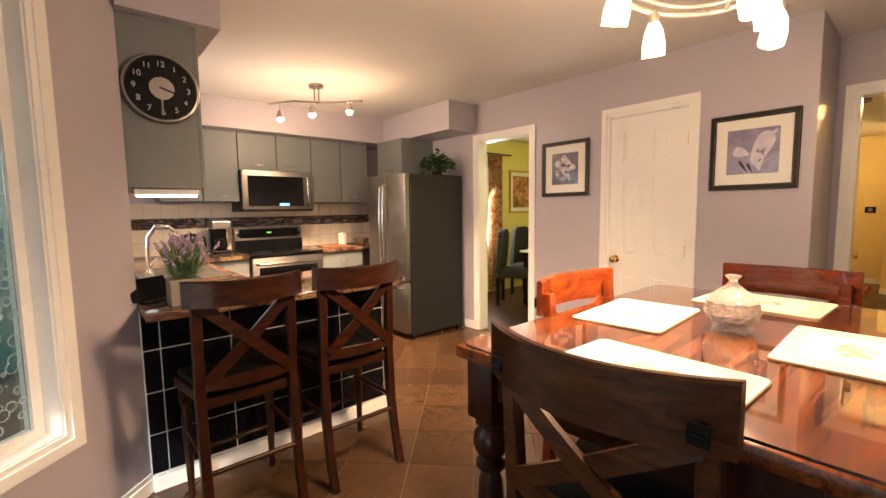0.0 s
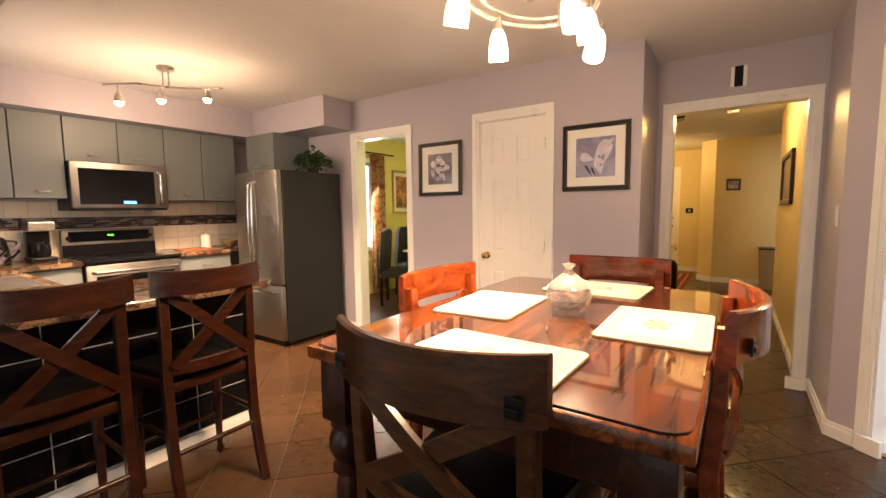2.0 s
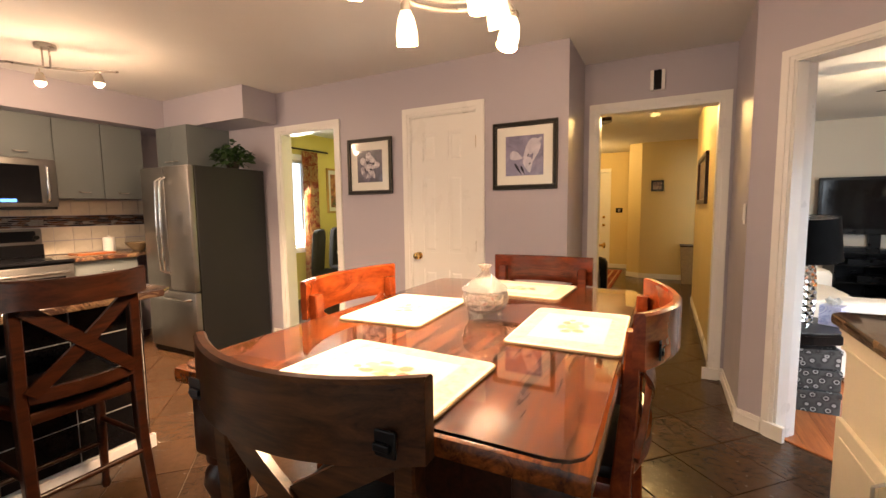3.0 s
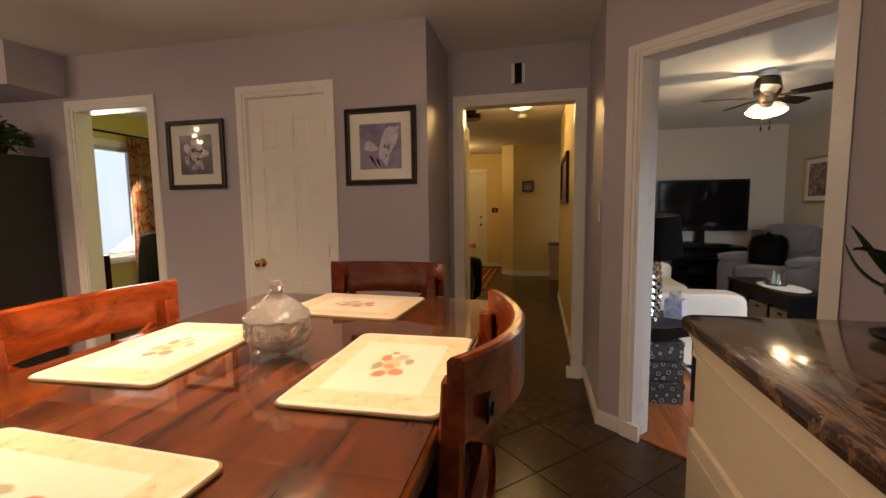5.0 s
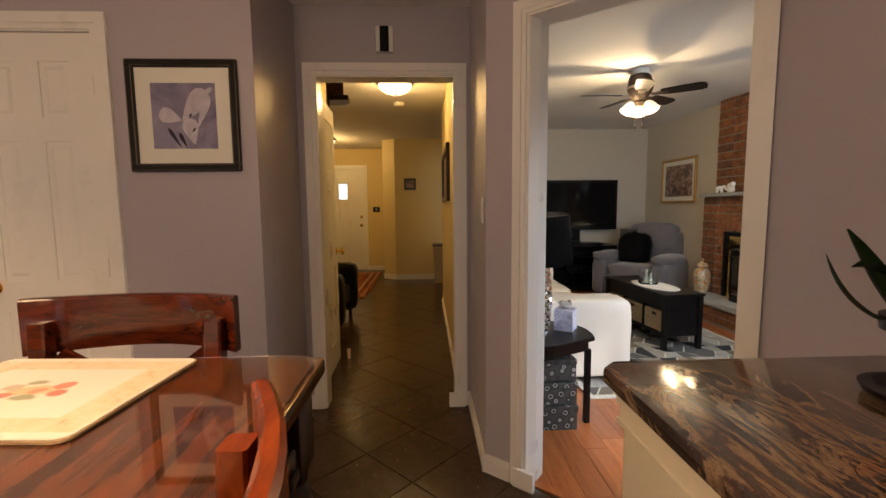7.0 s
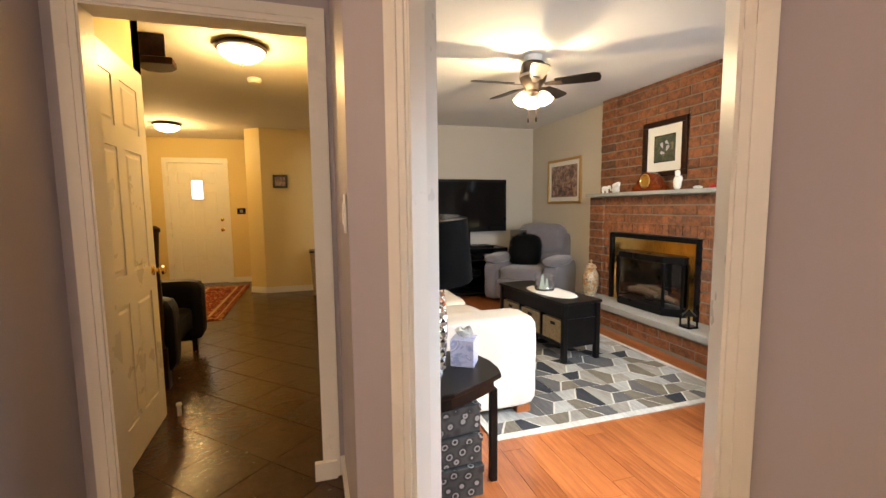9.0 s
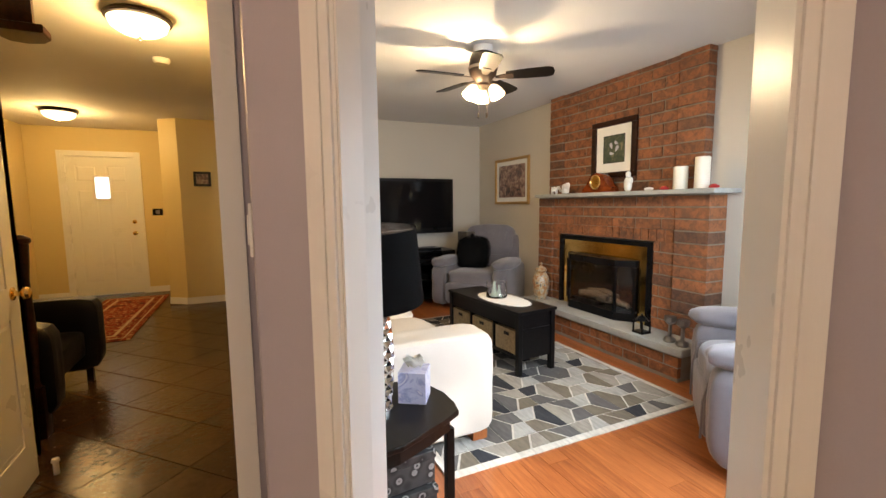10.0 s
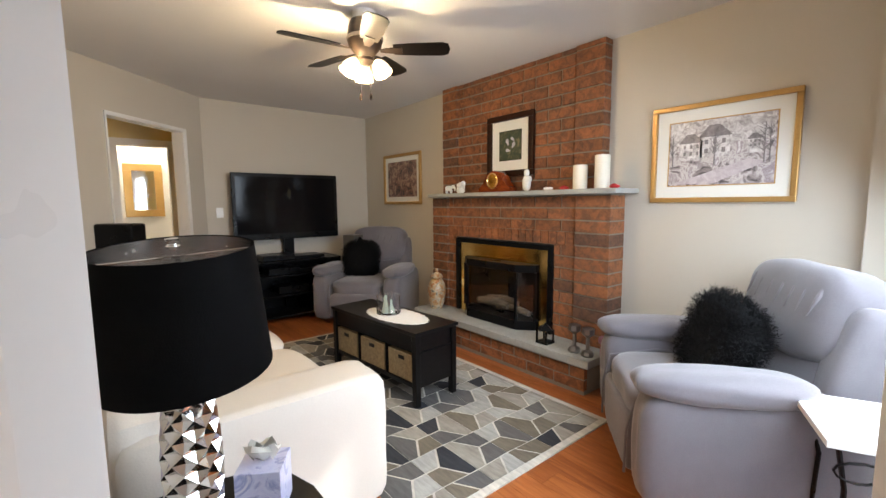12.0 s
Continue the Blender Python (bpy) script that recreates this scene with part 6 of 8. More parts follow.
for tx in (-0.255, -0.02, 0.225, 0.25):
    bm = bmesh.new()
    for k in range(26):
        a = rnd.uniform(0.5, 2.6)
        z0 = rnd.uniform(-0.02, 0.10)
        ln = rnd.uniform(0.02, 0.07)
        x1, z1 = max(-0.268, min(0.268, tx + ln * math.cos(a))), min(0.186, z0 + ln * math.sin(a))
        tube(bm, [(tx, -0.012, z0), (x1, -0.012, z1)], [0.0018, 0.0006], 4)
    tube(bm, [(tx, -0.012, -0.08), (tx, -0.012, 0.14)], [0.004, 0.0015], 5)
    part("tree", bm, GREYP, town_print)

# ---- wall clock ----
def wall_clock():
    top = thing("wall_clock", pose(0.462, 2.795, 1.90), "round silver-rimmed wall clock with a black face", "clock")
    rot = pose(0, 0, 0, 90)
    bm = bmesh.new()
    lathe(bm, [(0.155, 0), (0.158, 0.012), (0.152, 0.026), (0.143, 0.028), (0.138, 0.018)], 48)
    bm.transform(rot)
    part("rim", bm, STEEL, top, smooth=True)
    bm = bmesh.new()
    lathe(bm, [(0.1385, 0.019), (0.1385, 0.021)], 48)
    bm.transform(rot)
    face = part("face", bm, BLACK, top)
    bm = bmesh.new()
    lathe(bm, [(0.05, 0.0212), (0.05, 0.024), (0.01, 0.025)], 32)
    bm.transform(rot)
    part("centre_disc", bm, STEEL, top, "brushed metal disc", smooth=True)
    grey = plain("grey_numerals", (0.45, 0.43, 0.42), 0.5, vary=0.02)
    for k in range(1, 13):
        a = radians(90 - 30 * k)
        c = bpy.data.curves.new("numeral", "FONT")
        c.body, c.size, c.extrude, c.align_x, c.align_y = str(k), 0.036, 0.0006, "CENTER", "CENTER"
        t = new("numeral", c)
        me = bpy.data.meshes.new_from_object(t)
        bpy.data.objects.remove(t)
        t = new("numeral", me)
        me.materials.append(grey)
        t.parent = face
        t.matrix_basis = Matrix.Translation((0.108 * math.cos(a), -0.0222, 0.108 * math.sin(a))) @ rot
    for name, ln, w, ang in (("hour_hand", 0.075, 0.004, -18), ("minute_hand", 0.1, 0.003, -92)):
        bm = bm_box(-0.01, ln, -w, w, 0.0255, 0.0265)
        bm.transform(rot @ pose(0, 0, 0, 0, 0, ang))
        part(name, bm, STEEL if w < 0.0035 else BLACK, top)


wall_clock()


def plate(m, w, h, label, material=None, dark=None, name="wall_switch"):
    top = thing(name, m, label, "switch")
    part("plate", bm_box(-w / 2, w / 2, -0.008, -0.001, -h / 2, h / 2, 0.002), material or WHITE, top)
    part("rocker", bm_box(-w * 0.2, w * 0.2, -0.012, -0.0081, -h * 0.28, h * 0.28, 0.001), dark or WHITE, top)


plate(pose(3.41, -0.139, 1.24, 0, 0, 180), 0.04, 0.12, "small switch plate with a white dial")
plate(pose(7.999, -1.47, 1.21, 0, 0, -90), 0.07, 0.11, "white light switch on the beige wall")
plate(pose(10.048, 1.12, 1.22, 0, 0, -90), 0.13, 0.1, "dark keypad beside the front door", BLACK, STEEL)
plate(pose(3.399, 4.0, 1.2, 0, 0, -90), 0.07, 0.11, "white outlet beside the refrigerator")
chime = thing("door_chime", pose(4.029, 0.357, 2.226, 0, 0, -90), "white and black door chime over the hall doorway", "door chime")
part("cover", bm_box(-0.05, 0.05, -0.03, -0.001, -0.072, 0.072, 0.004), WHITE, chime)
part("grille", bm_box(-0.026, 0.026, -0.034, -0.0301, -0.071, 0.071, 0.002), BLACK, chime)
bm = bmesh.new()
lathe(bm, [(0.06, 2.419), (0.06, 2.40), (0.045, 2.38)], 24, (6.33, 0.415, 0))
part("smoke_detector", bm, WHITE, None, "white round smoke detector on the hall ceiling", category="smoke detector", smooth=True)

# front door glass, deadbolt
fd = bpy.data.objects["door_3"]
part("lite_frame", bm_box(0.30, 0.52, -0.012, -0.0005, 1.40, 1.76, 0.004), WHITE, fd)
part("lite", bm_box(0.33, 0.49, -0.014, -0.0125, 1.43, 1.73), DAYGLOW, fd, "bright glass lite")
bm = bmesh.new()
lathe(bm, [(0.03, 0), (0.026, 0.02), (0.01, 0.03)], 16)
bm.transform(Matrix.Translation((0.76, -0.0005, 1.08)) @ pose(0, 0, 0, 90))
part("deadbolt", bm, BRASS, fd, "brass deadbolt", smooth=True)

# ---- kitchen things ----
def faucet():
    top = thing("faucet", pose(0.46, 3.72, 0.91), "tall chrome gooseneck kitchen faucet", "faucet")
    bm = bmesh.new()
    tube(bm, [(0, 0, 0.0), (0, 0, 0.18), (0.005, 0, 0.26), (0.05, 0, 0.33), (0.12, 0, 0.33), (0.165, 0, 0.28), (0.17, 0, 0.22)], 0.013, 12)
    part("spout", bm, CHROME, top, smooth=True)
    bm = bmesh.new()
    lathe(bm, [(0.03, 0.0), (0.03, 0.01), (0.02, 0.05)], 16)
    part("base", bm, CHROME, top, smooth=True)
    bm = bmesh.new()
    tube(bm, [(0.01, -0.01, 0.08), (0.04, -0.05, 0.13)], 0.007, 8)
    part("lever", bm, CHROME, top, smooth=True)


faucet()
sink = thing("sink", pose(0.40, 3.45, 0.91), "stainless steel sink set in the granite counter", "sink")
bm = bmesh.new()
for a in ((0.0, 0.48, -0.02, 0.0), (0.0, 0.48, 0.6, 0.62), (0.0, 0.02, 0.0, 0.6), (0.46, 0.48, 0.0, 0.6)):
    box(bm, a[0], a[1], a[2], a[3], 0.0005, 0.006, 0.001)
part("rim", bm, STEEL, sink)
part("bowl", bm_box(0.02, 0.46, 0.0, 0.6, 0.0004, 0.002), STEEL, sink)


def coffee_maker():
    top = thing("coffee_maker", pose(1.13, 5.02, 0.911), "steel and black drip coffee maker on the counter", "coffee maker")
    part("base", bm_box(0, 0.17, 0, 0.22, 0, 0.035, 0.006), BLACK, top)
    part("column", bm_box(0.01, 0.16, 0.14, 0.22, 0.036, 0.25, 0.006), BLACK, top)
    part("head", bm_box(0, 0.17, 0.0, 0.22, 0.251, 0.33, 0.01), STEEL, top, "steel top")
    bm = bmesh.new()
    lathe(bm, [(0.05, 0.037), (0.062, 0.07), (0.06, 0.13), (0.045, 0.16)], 20, (0.085, 0.075, 0))
    part("carafe", bm, BLACKGLASS, top, smooth=True)
    bm = bmesh.new()
    tube(bm, [(0.085, 0.015, 0.15), (0.085, -0.02, 0.13), (0.085, -0.015, 0.07)], 0.007, 8)
    part("handle", bm, BLACK, top, smooth=True)


coffee_maker()


def backsplash():
    wallp = bpy.data.objects["wall_kitchen_back"]
    bms, mes = {}, {}

    def piece(w, h, mat):
        key = (round(w, 4), round(h, 4), mat.name)
        if key not in mes:
            b = bm_box(-w / 2, w / 2, -0.006, 0, -h / 2, h / 2, 0.001)
            me = bpy.data.meshes.new("tile")
            b.to_mesh(me)
            b.free()
            me.materials.append(mat)
            mes[key] = me
        return mes[key]

    for x in range(21):
        for z0, z1 in ((0.912, 1.035), (1.04, 1.165), (1.275, 1.42)):
            x0 = 0.32 + x * 0.1475
            if x0 + 0.14 > 3.39:
                continue
            o = new("tile", piece(0.1435, z1 - z0 - 0.003, SPLASH))
            o.location, o.parent = (x0 + 0.072, 5.3495, (z0 + z1) / 2), wallp
    mos = [plain("mosaic_dark", (0.03, 0.03, 0.035), 0.15, vary=0.3, per_thing=0.5), plain("mosaic_grey", (0.2, 0.19, 0.18), 0.15, vary=0.3), plain("mosaic_brown", (0.1, 0.05, 0.03), 0.15, vary=0.3)]
    rnd = random.Random(3)
    groups = {m.name: bmesh.new() for m in mos}
    for r in range(6):
        x = 0.31
        while x < 3.38:
            w = rnd.choice((0.03, 0.045, 0.06, 0.075))
            box(groups[rnd.choice(mos).name], x, min(x + w - 0.002, 3.385), 5.3435, 5.3495, 1.169 + r * 0.0172, 1.169 + r * 0.0172 + 0.0155)
            x += w
    for m in mos:
        part("mosaic_strip", groups[m.name], m, wallp, kind="stuff")


backsplash()


def leaf_mesh(bm, m, ln, w, curl=0.3, n=4):
    """A folded leaf along +x."""
    prev = None
    for i in range(n + 1):
        q = i / n
        ww = w * math.sin(math.pi * (0.08 + 0.9 * q)) * 0.5
        z = -curl * ln * q * q
        row = [bm.verts.new(m @ Vector((ln * q, s * ww, z + abs(s) * w * 0.12))) for s in (-1, 0, 1)]
        if prev:
            bm.faces.new((prev[0], row[0], row[1], prev[1]))
            bm.faces.new((prev[1], row[1], row[2], prev[2]))
        prev = row


def pot(top, r0, r1, h, mat, label="", z=0.0):
    bm = bmesh.new()
    lathe(bm, [(r0, z), (r0 + (r1 - r0) * 0.6, z + h * 0.6), (r1, z + h), (r1 + 0.005, z + h), (r1 + 0.005, z + h + 0.012), (r1 - 0.006, z + h + 0.012), (r1 - 0.01, z + h - 0.02), (0.005, z + h - 0.02)], 24)
    part("pot", bm, mat, top, label, smooth=True)


lav = thing("lavender_plant", pose(0.475, 2.64, 0.911), "lavender in a square beige pot on the breakfast bar", "plant")
part("pot", bm_box(-0.065, 0.065, -0.065, 0.065, 0, 0.12, 0.006), plain("stone_pot", (0.18, 0.155, 0.12), 0.8, vary=0.2, grain=60, relief=0.6), lav, "beige textured pot")
rnd = random.Random(11)
stems, blooms = bmesh.new(), bmesh.new()
for k in range(130):
    a, lean, ln = rnd.uniform(0, 6.28), rnd.uniform(0.05, 0.95), rnd.uniform(0.09, 0.19)
    base = Vector((rnd.uniform(-0.04, 0.04), rnd.uniform(-0.04, 0.04), 0.11))
    d = Vector((math.cos(a) * lean, math.sin(a) * lean, 1)).normalized()
    tip = base + d * ln
    tube(stems, [base, tip], 0.0015, 4)
    for _ in range(5):
        leaf_mesh(stems, Matrix.Translation(base + d * ln * rnd.uniform(0.1, 0.8)) @ Euler((0, -rnd.uniform(0.2, 1.1), rnd.uniform(0, 6.28))).to_matrix().to_4x4(), 0.05, 0.008, 0.2, 2)
    if k % 2:
        for j in range(6):
            p = tip + d * (j * 0.007) + Vector([rnd.uniform(-0.003, 0.003) for _ in range(3)])
            lathe(blooms, [(0.002, -0.005), (0.0075, 0.0), (0.002, 0.006)], 5, p)
part("foliage", stems, plain("lavender_leaf", (0.14, 0.22, 0.09), 0.6, vary=0.3), lav)
part("blooms", blooms, plain("lavender_bloom", (0.38, 0.28, 0.4), 0.7, vary=0.4, scale=30), lav, "pale purple blooms", kind="stuff")

ivy = thing("potted_plant", pose(3.12, 3.96, 1.691), "small leafy green plant on top of the refrigerator", "plant")
pot(ivy, 0.05, 0.065, 0.06, BRONZE)
bm = bmesh.new()
for k in range(230):
    a = rnd.uniform(0, 6.28)
    r = rnd.uniform(0.0, 0.16)
    z = 0.06 + rnd.uniform(0.0, 0.19) * (1 - r * 3.2) + rnd.uniform(-0.03, 0.03)
    leaf_mesh(bm, Matrix.Translation((r * math.cos(a), r * math.sin(a), max(z, 0.01))) @ Euler((rnd.uniform(-0.5, 0.5), rnd.uniform(-0.9, 0.5), a)).to_matrix().to_4x4(), rnd.uniform(0.045, 0.075), 0.045, 0.3, 3)
part("foliage", bm, LEAF, ivy)

orchid = thing("potted_plant", pose(2.10, -0.745, 0.913), "potted plant with long fleshy dark leaves on the granite top", "plant")
bm = bmesh.new()
lathe(bm, [(0.07, 0.0), (0.092, 0.006), (0.096, 0.016), (0.086, 0.016), (0.07, 0.008)], 28)
part("saucer", bm, BLACK, orchid, "dark saucer", smooth=True)
bm = bmesh.new()
lathe(bm, [(0.048, 0.017), (0.056, 0.06), (0.064, 0.118), (0.074, 0.12), (0.076, 0.146), (0.068, 0.146), (0.062, 0.122), (0.01, 0.12)], 28)
part("pot", bm, plain("dark_pot", (0.02, 0.018, 0.016), 0.3, vary=0.2), orchid, "dark rimmed pot", smooth=True)
DEEPLEAF = plain("fleshy_dark_leaf", (0.02, 0.05, 0.014), 0.38, vary=0.3, scale=8)
for p1, p2, w in (((0.07, 0.11, 0.13), (0.085, 0.13, 0.25), 0.042), ((0.0, 0.085, 0.14), (0.025, 0.155, 0.30), 0.075), ((-0.03, 0.12, 0.25), (0.015, 0.15, 0.235), 0.1),
                  ((-0.09, 0.05, 0.24), (-0.15, 0.12, 0.22), 0.06), ((0.08, -0.02, 0.22), (0.16, -0.04, 0.2), 0.05), ((-0.06, -0.06, 0.22), (-0.12, -0.11, 0.2), 0.05)):
    bm = bmesh.new()
    p0, p1, p2 = Vector((p1[0] * 0.15, p1[1] * 0.15, 0.118)), Vector(p1), Vector(p2)
    prev = None
    for i in range(13):
        q = i / 12
        c = p0 * (1 - q) ** 2 + p1 * 2 * q * (1 - q) + p2 * q * q
        d = ((p1 - p0) * (1 - q) + (p2 - p1) * q).normalized()
        side = d.cross(Vector((0, 0, 1)))
        side = side.normalized() if side.length > 0.15 else Vector((0.6, -0.6, 0)).normalized()
        up = side.cross(d).normalized()
        ww = w * (0.35 + 0.65 * math.sin(math.pi * min(1.0, 0.12 + 0.85 * q))) * (1.0 if q < 0.9 else max(0.3, (1 - q) * 7 + 0.3)) * 0.5
        row = [bm.verts.new(c + side * ww * a + up * abs(a) * ww * 0.35) for a in (-1, -0.5, 0, 0.5, 1)]
        if prev:
            for a in range(4):
                bm.faces.new((prev[a], prev[a + 1], row[a + 1], row[a]))
        prev = row
    bmesh.ops.solidify(bm, geom=bm.faces[:], thickness=0.004)
    part("leaf", bm, DEEPLEAF, orchid, smooth=True)

tablet = thing("tablet", pose(0.37, 2.80, 0.911, 0, 0, 35), "black tablet propped on the breakfast bar", "tablet")
part("screen", bm_box(-0.10, 0.10, -0.006, 0.006, 0.0, 0.11, 0.003, m=pose(0, 0, 0.01, -25)), BLACKGLASS, tablet)
part("stand", bm_box(-0.06, 0.06, -0.04, 0.06, 0.0, 0.008, 0.002), BLACK, tablet)
bowl = bmesh.new()
lathe(bowl, [(0.04, 0), (0.09, 0.05), (0.11, 0.08), (0.105, 0.08), (0.08, 0.05), (0.01, 0.01)], 28)
part("bowl", bowl, WICKER, None, "round tan bowl on the counter beside the refrigerator", category="bowl", smooth=True).location = (2.82, 5.1, 0.911)
part("cutting_board", bm_box(2.25, 2.55, 4.95, 5.15, 0.911, 0.925, 0.004), LAMINATE, None, "wooden cutting board on the granite counter", category="cutting board")
# white shelf strip; the glow on its underside is added
ucl = thing("under_cabinet_light", pose(0.33, 2.83, 1.40), "white shelf strip with a glowing underside under the wall cabinet", "lamp")
part("housing", bm_box(0, 0.27, 0, 0.05, 0.015, 0.044, 0.004), WHITE, ucl)
part("tube", bm_box(0.01, 0.26, 0.005, 0.045, 0.004, 0.0149, 0.003), glow("strip_glow", (1, 0.85, 0.6), 5), ucl, "glowing underside")

kettle = thing("kettle", pose(0.93, 5.0, 0.911), "black electric kettle on the kitchen counter", "kettle")
bm = bmesh.new()
lathe(bm, [(0.08, 0), (0.085, 0.02), (0.078, 0.12), (0.06, 0.20), (0.05, 0.215), (0.015, 0.225), (0.012, 0.24)], 24)
part("body", bm, BLACK, kettle, smooth=True)
bm = bmesh.new()
tube(bm, [(0.06, 0, 0.19), (0.12, 0, 0.18), (0.13, 0, 0.10), (0.085, 0, 0.05)], 0.01, 8)
part("handle", bm, BLACK, kettle, smooth=True)
canister = bmesh.new()
lathe(canister, [(0.05, 0), (0.052, 0.01), (0.052, 0.13), (0.045, 0.14), (0.012, 0.145), (0.012, 0.16)], 24)
part("canister", canister, WHITE, None, "white lidded canister on the granite counter", category="canister", smooth=True).location = (2.62, 5.22, 0.911)

# ---- dining room ----
rod = thing("curtain_rod", pose(0, 0, 0), "dark curtain rod over the dining room window", "curtain rod")
bm = bmesh.new()
tube(bm, [(3.9, 4.93, 2.17), (5.5, 4.93, 2.17)], 0.012, 10)
part("rod", bm, BRONZE, rod, smooth=True)
CURT = picture_mat("curtain_print", [(0.35, (0.3, 0.04, 0.03)), (0.47, (0.5, 0.2, 0.08)), (0.55, (0.6, 0.45, 0.2)), (0.65, (0.25, 0.03, 0.03))], 9)


def curtain(x0, x1, label):
    bm = bmesh.new()
    n = 48
    rows = []
    for z in (0.05, 1.0, 2.15):
        rows.append([bm.verts.new((x0 + (x1 - x0) * i / n, 4.93 + 0.03 * math.sin(i * 0.95) * (1.2 if z < 1 else 0.8), z)) for i in range(n + 1)])
    for a, b in zip(rows, rows[1:]):
        for i in range(n):
            bm.faces.new((a[i], a[i + 1], b[i + 1], b[i]))
    bmesh.ops.solidify(bm, geom=bm.faces[:], thickness=0.003)
    tagged(part("curtain", bm, CURT, None, label, category="curtain", smooth=True), group="dining room curtains")


curtain(4.98, 5.28, "red and gold patterned curtain gathered beside the window")
curtain(3.85, 4.05, "red and gold patterned curtain gathered beside the window")


def parsons_chair(m, label):
    top = thing("dining_chair", m, label, "chair", "dining room chairs")
    f = plain("charcoal_fabric", (0.03, 0.028, 0.027), 0.85, vary=0.2, grain=200, relief=0.4)
    bm = bmesh.new()
    soft(bm, -0.23, 0.23, -0.22, 0.24, 0.38, 0.50, 0.2, 5, 7.0)
    part("seat", bm, f, top, smooth=True)
    bm = bmesh.new()
    soft(bm, -0.23, 0.23, 0.2, 0.29, 0.40, 1.03, 0.2, 5, 6.0, m=pose(0, 0, 0, 4))
    part("backrest", bm, f, top, smooth=True)
    for x in (-0.19, 0.19):
        for y in (-0.18, 0.22):
            part("leg", bm_box(x - 0.02, x + 0.02, y - 0.02, y + 0.02, 0, 0.385, 0.003), BLACKWOOD, top)
    return top


pc = parsons_chair(pose(4.72, 4.18, 0, 0, 0, 30), "charcoal upholstered dining room chair")
copy_thing(pc, pose(5.4, 4.45, 0, 0, 0, 10))
copy_thing(pc, pose(5.0, 3.1, 0, 0, 0, 200))
side = thing("sideboard", pose(3.95, 4.45, 0), "dark wooden sideboard in the dining room", "cabinet")
part("body", bm_box(0, 0.32, 0, 0.4, 0.12, 0.84, 0.006), DARKWOOD, side)
for x in (0.03, 0.29):
    for y in (0.03, 0.37):
        part("leg", bm_box(x - 0.02, x + 0.02, y - 0.02, y + 0.02, 0, 0.12), DARKWOOD, side)
dt = thing("dining_room_table", pose(5.2, 3.75, 0), "white-topped dining room table", "table")
bm = bmesh.new()
box(bm, -0.45, 0.75, -0.4, 0.4, 0.72, 0.75, 0.006)
part("tabletop", bm, PAPER, dt)
for x in (-0.38, 0.68):
    for y in (-0.33, 0.33):
        part("leg", bm_box(x - 0.03, x + 0.03, y - 0.03, y + 0.03, 0, 0.72), DARKWOOD, dt)

# ---- hall ----
bench = thing("armchair", pose(5.45, 0.98, 0), "black leather armchair in the hall behind the open door", "armchair")
for nm, a in (("seat_cushion", (0.12, 0.76, 0.0, 0.6, 0.22, 0.42)), ("arm", (-0.06, 0.12, -0.06, 0.7, 0.1, 0.64)), ("arm", (0.75, 0.93, -0.06, 0.7, 0.1, 0.64)), ("backrest", (0.1, 0.78, 0.52, 0.72, 0.2, 0.78))):
    bm = bmesh.new()
    soft(bm, *a, 0.15, 6, 8.0)
    part(nm, bm, LEATHER, bench, smooth=True)
for x in (0.05, 0.82):
    for y in (0.03, 0.65):
        part("leg", bm_box(x - 0.02, x + 0.02, y - 0.02, y + 0.02, 0, 0.11), BLACKWOOD, bench)
stair = thing("staircase", pose(5.45, 1.75, 0), "wooden staircase with a turned newel post and handrail", "staircase")
for k in range(9):
    part("step", bm_box(0.0 + 0.25 * k, 0.27 + 0.25 * k, 0.15, 0.84, 0.0 if k < 1 else 0.18 * k, 0.18 * (k + 1), 0.006), DARKWOOD, stair)
newel = thing("newel_post", pose(5.40, 0.965, 0), "turned dark wooden newel post with a cap", "newel post")
bm = bmesh.new()
box(bm, -0.04, 0.04, -0.0, 0.08, 0, 0.3, 0.004)
lathe(bm, [(0.03, 0.3), (0.022, 0.34), (0.032, 0.5), (0.022, 0.9), (0.03, 1.0), (0.035, 1.1), (0.045, 1.11), (0.045, 1.13), (0.02, 1.15)], 20, (0, 0.04, 0))
part("post", bm, DARKWOOD, newel, smooth=True)
bm = bmesh.new()
prism(bm, [(0.0, 0.12), (0.14, 0.13), (0.21, 0.18), (0.24, 0.26), (0.22, 0.34), (0.0, 0.40)], 2.23, 2.275, 0.008)
prism(bm, [(0.0, 0.16), (0.06, 0.17), (0.1, 0.25), (0.1, 0.40), (0.0, 0.40)], 2.276, 2.418, 0.003)
stringer = part("stair_trim", bm, DARKWOOD, None, "dark curved wooden edge of the stair opening", category="stair trim")
stringer.location = (5.42, 0.70, 0)


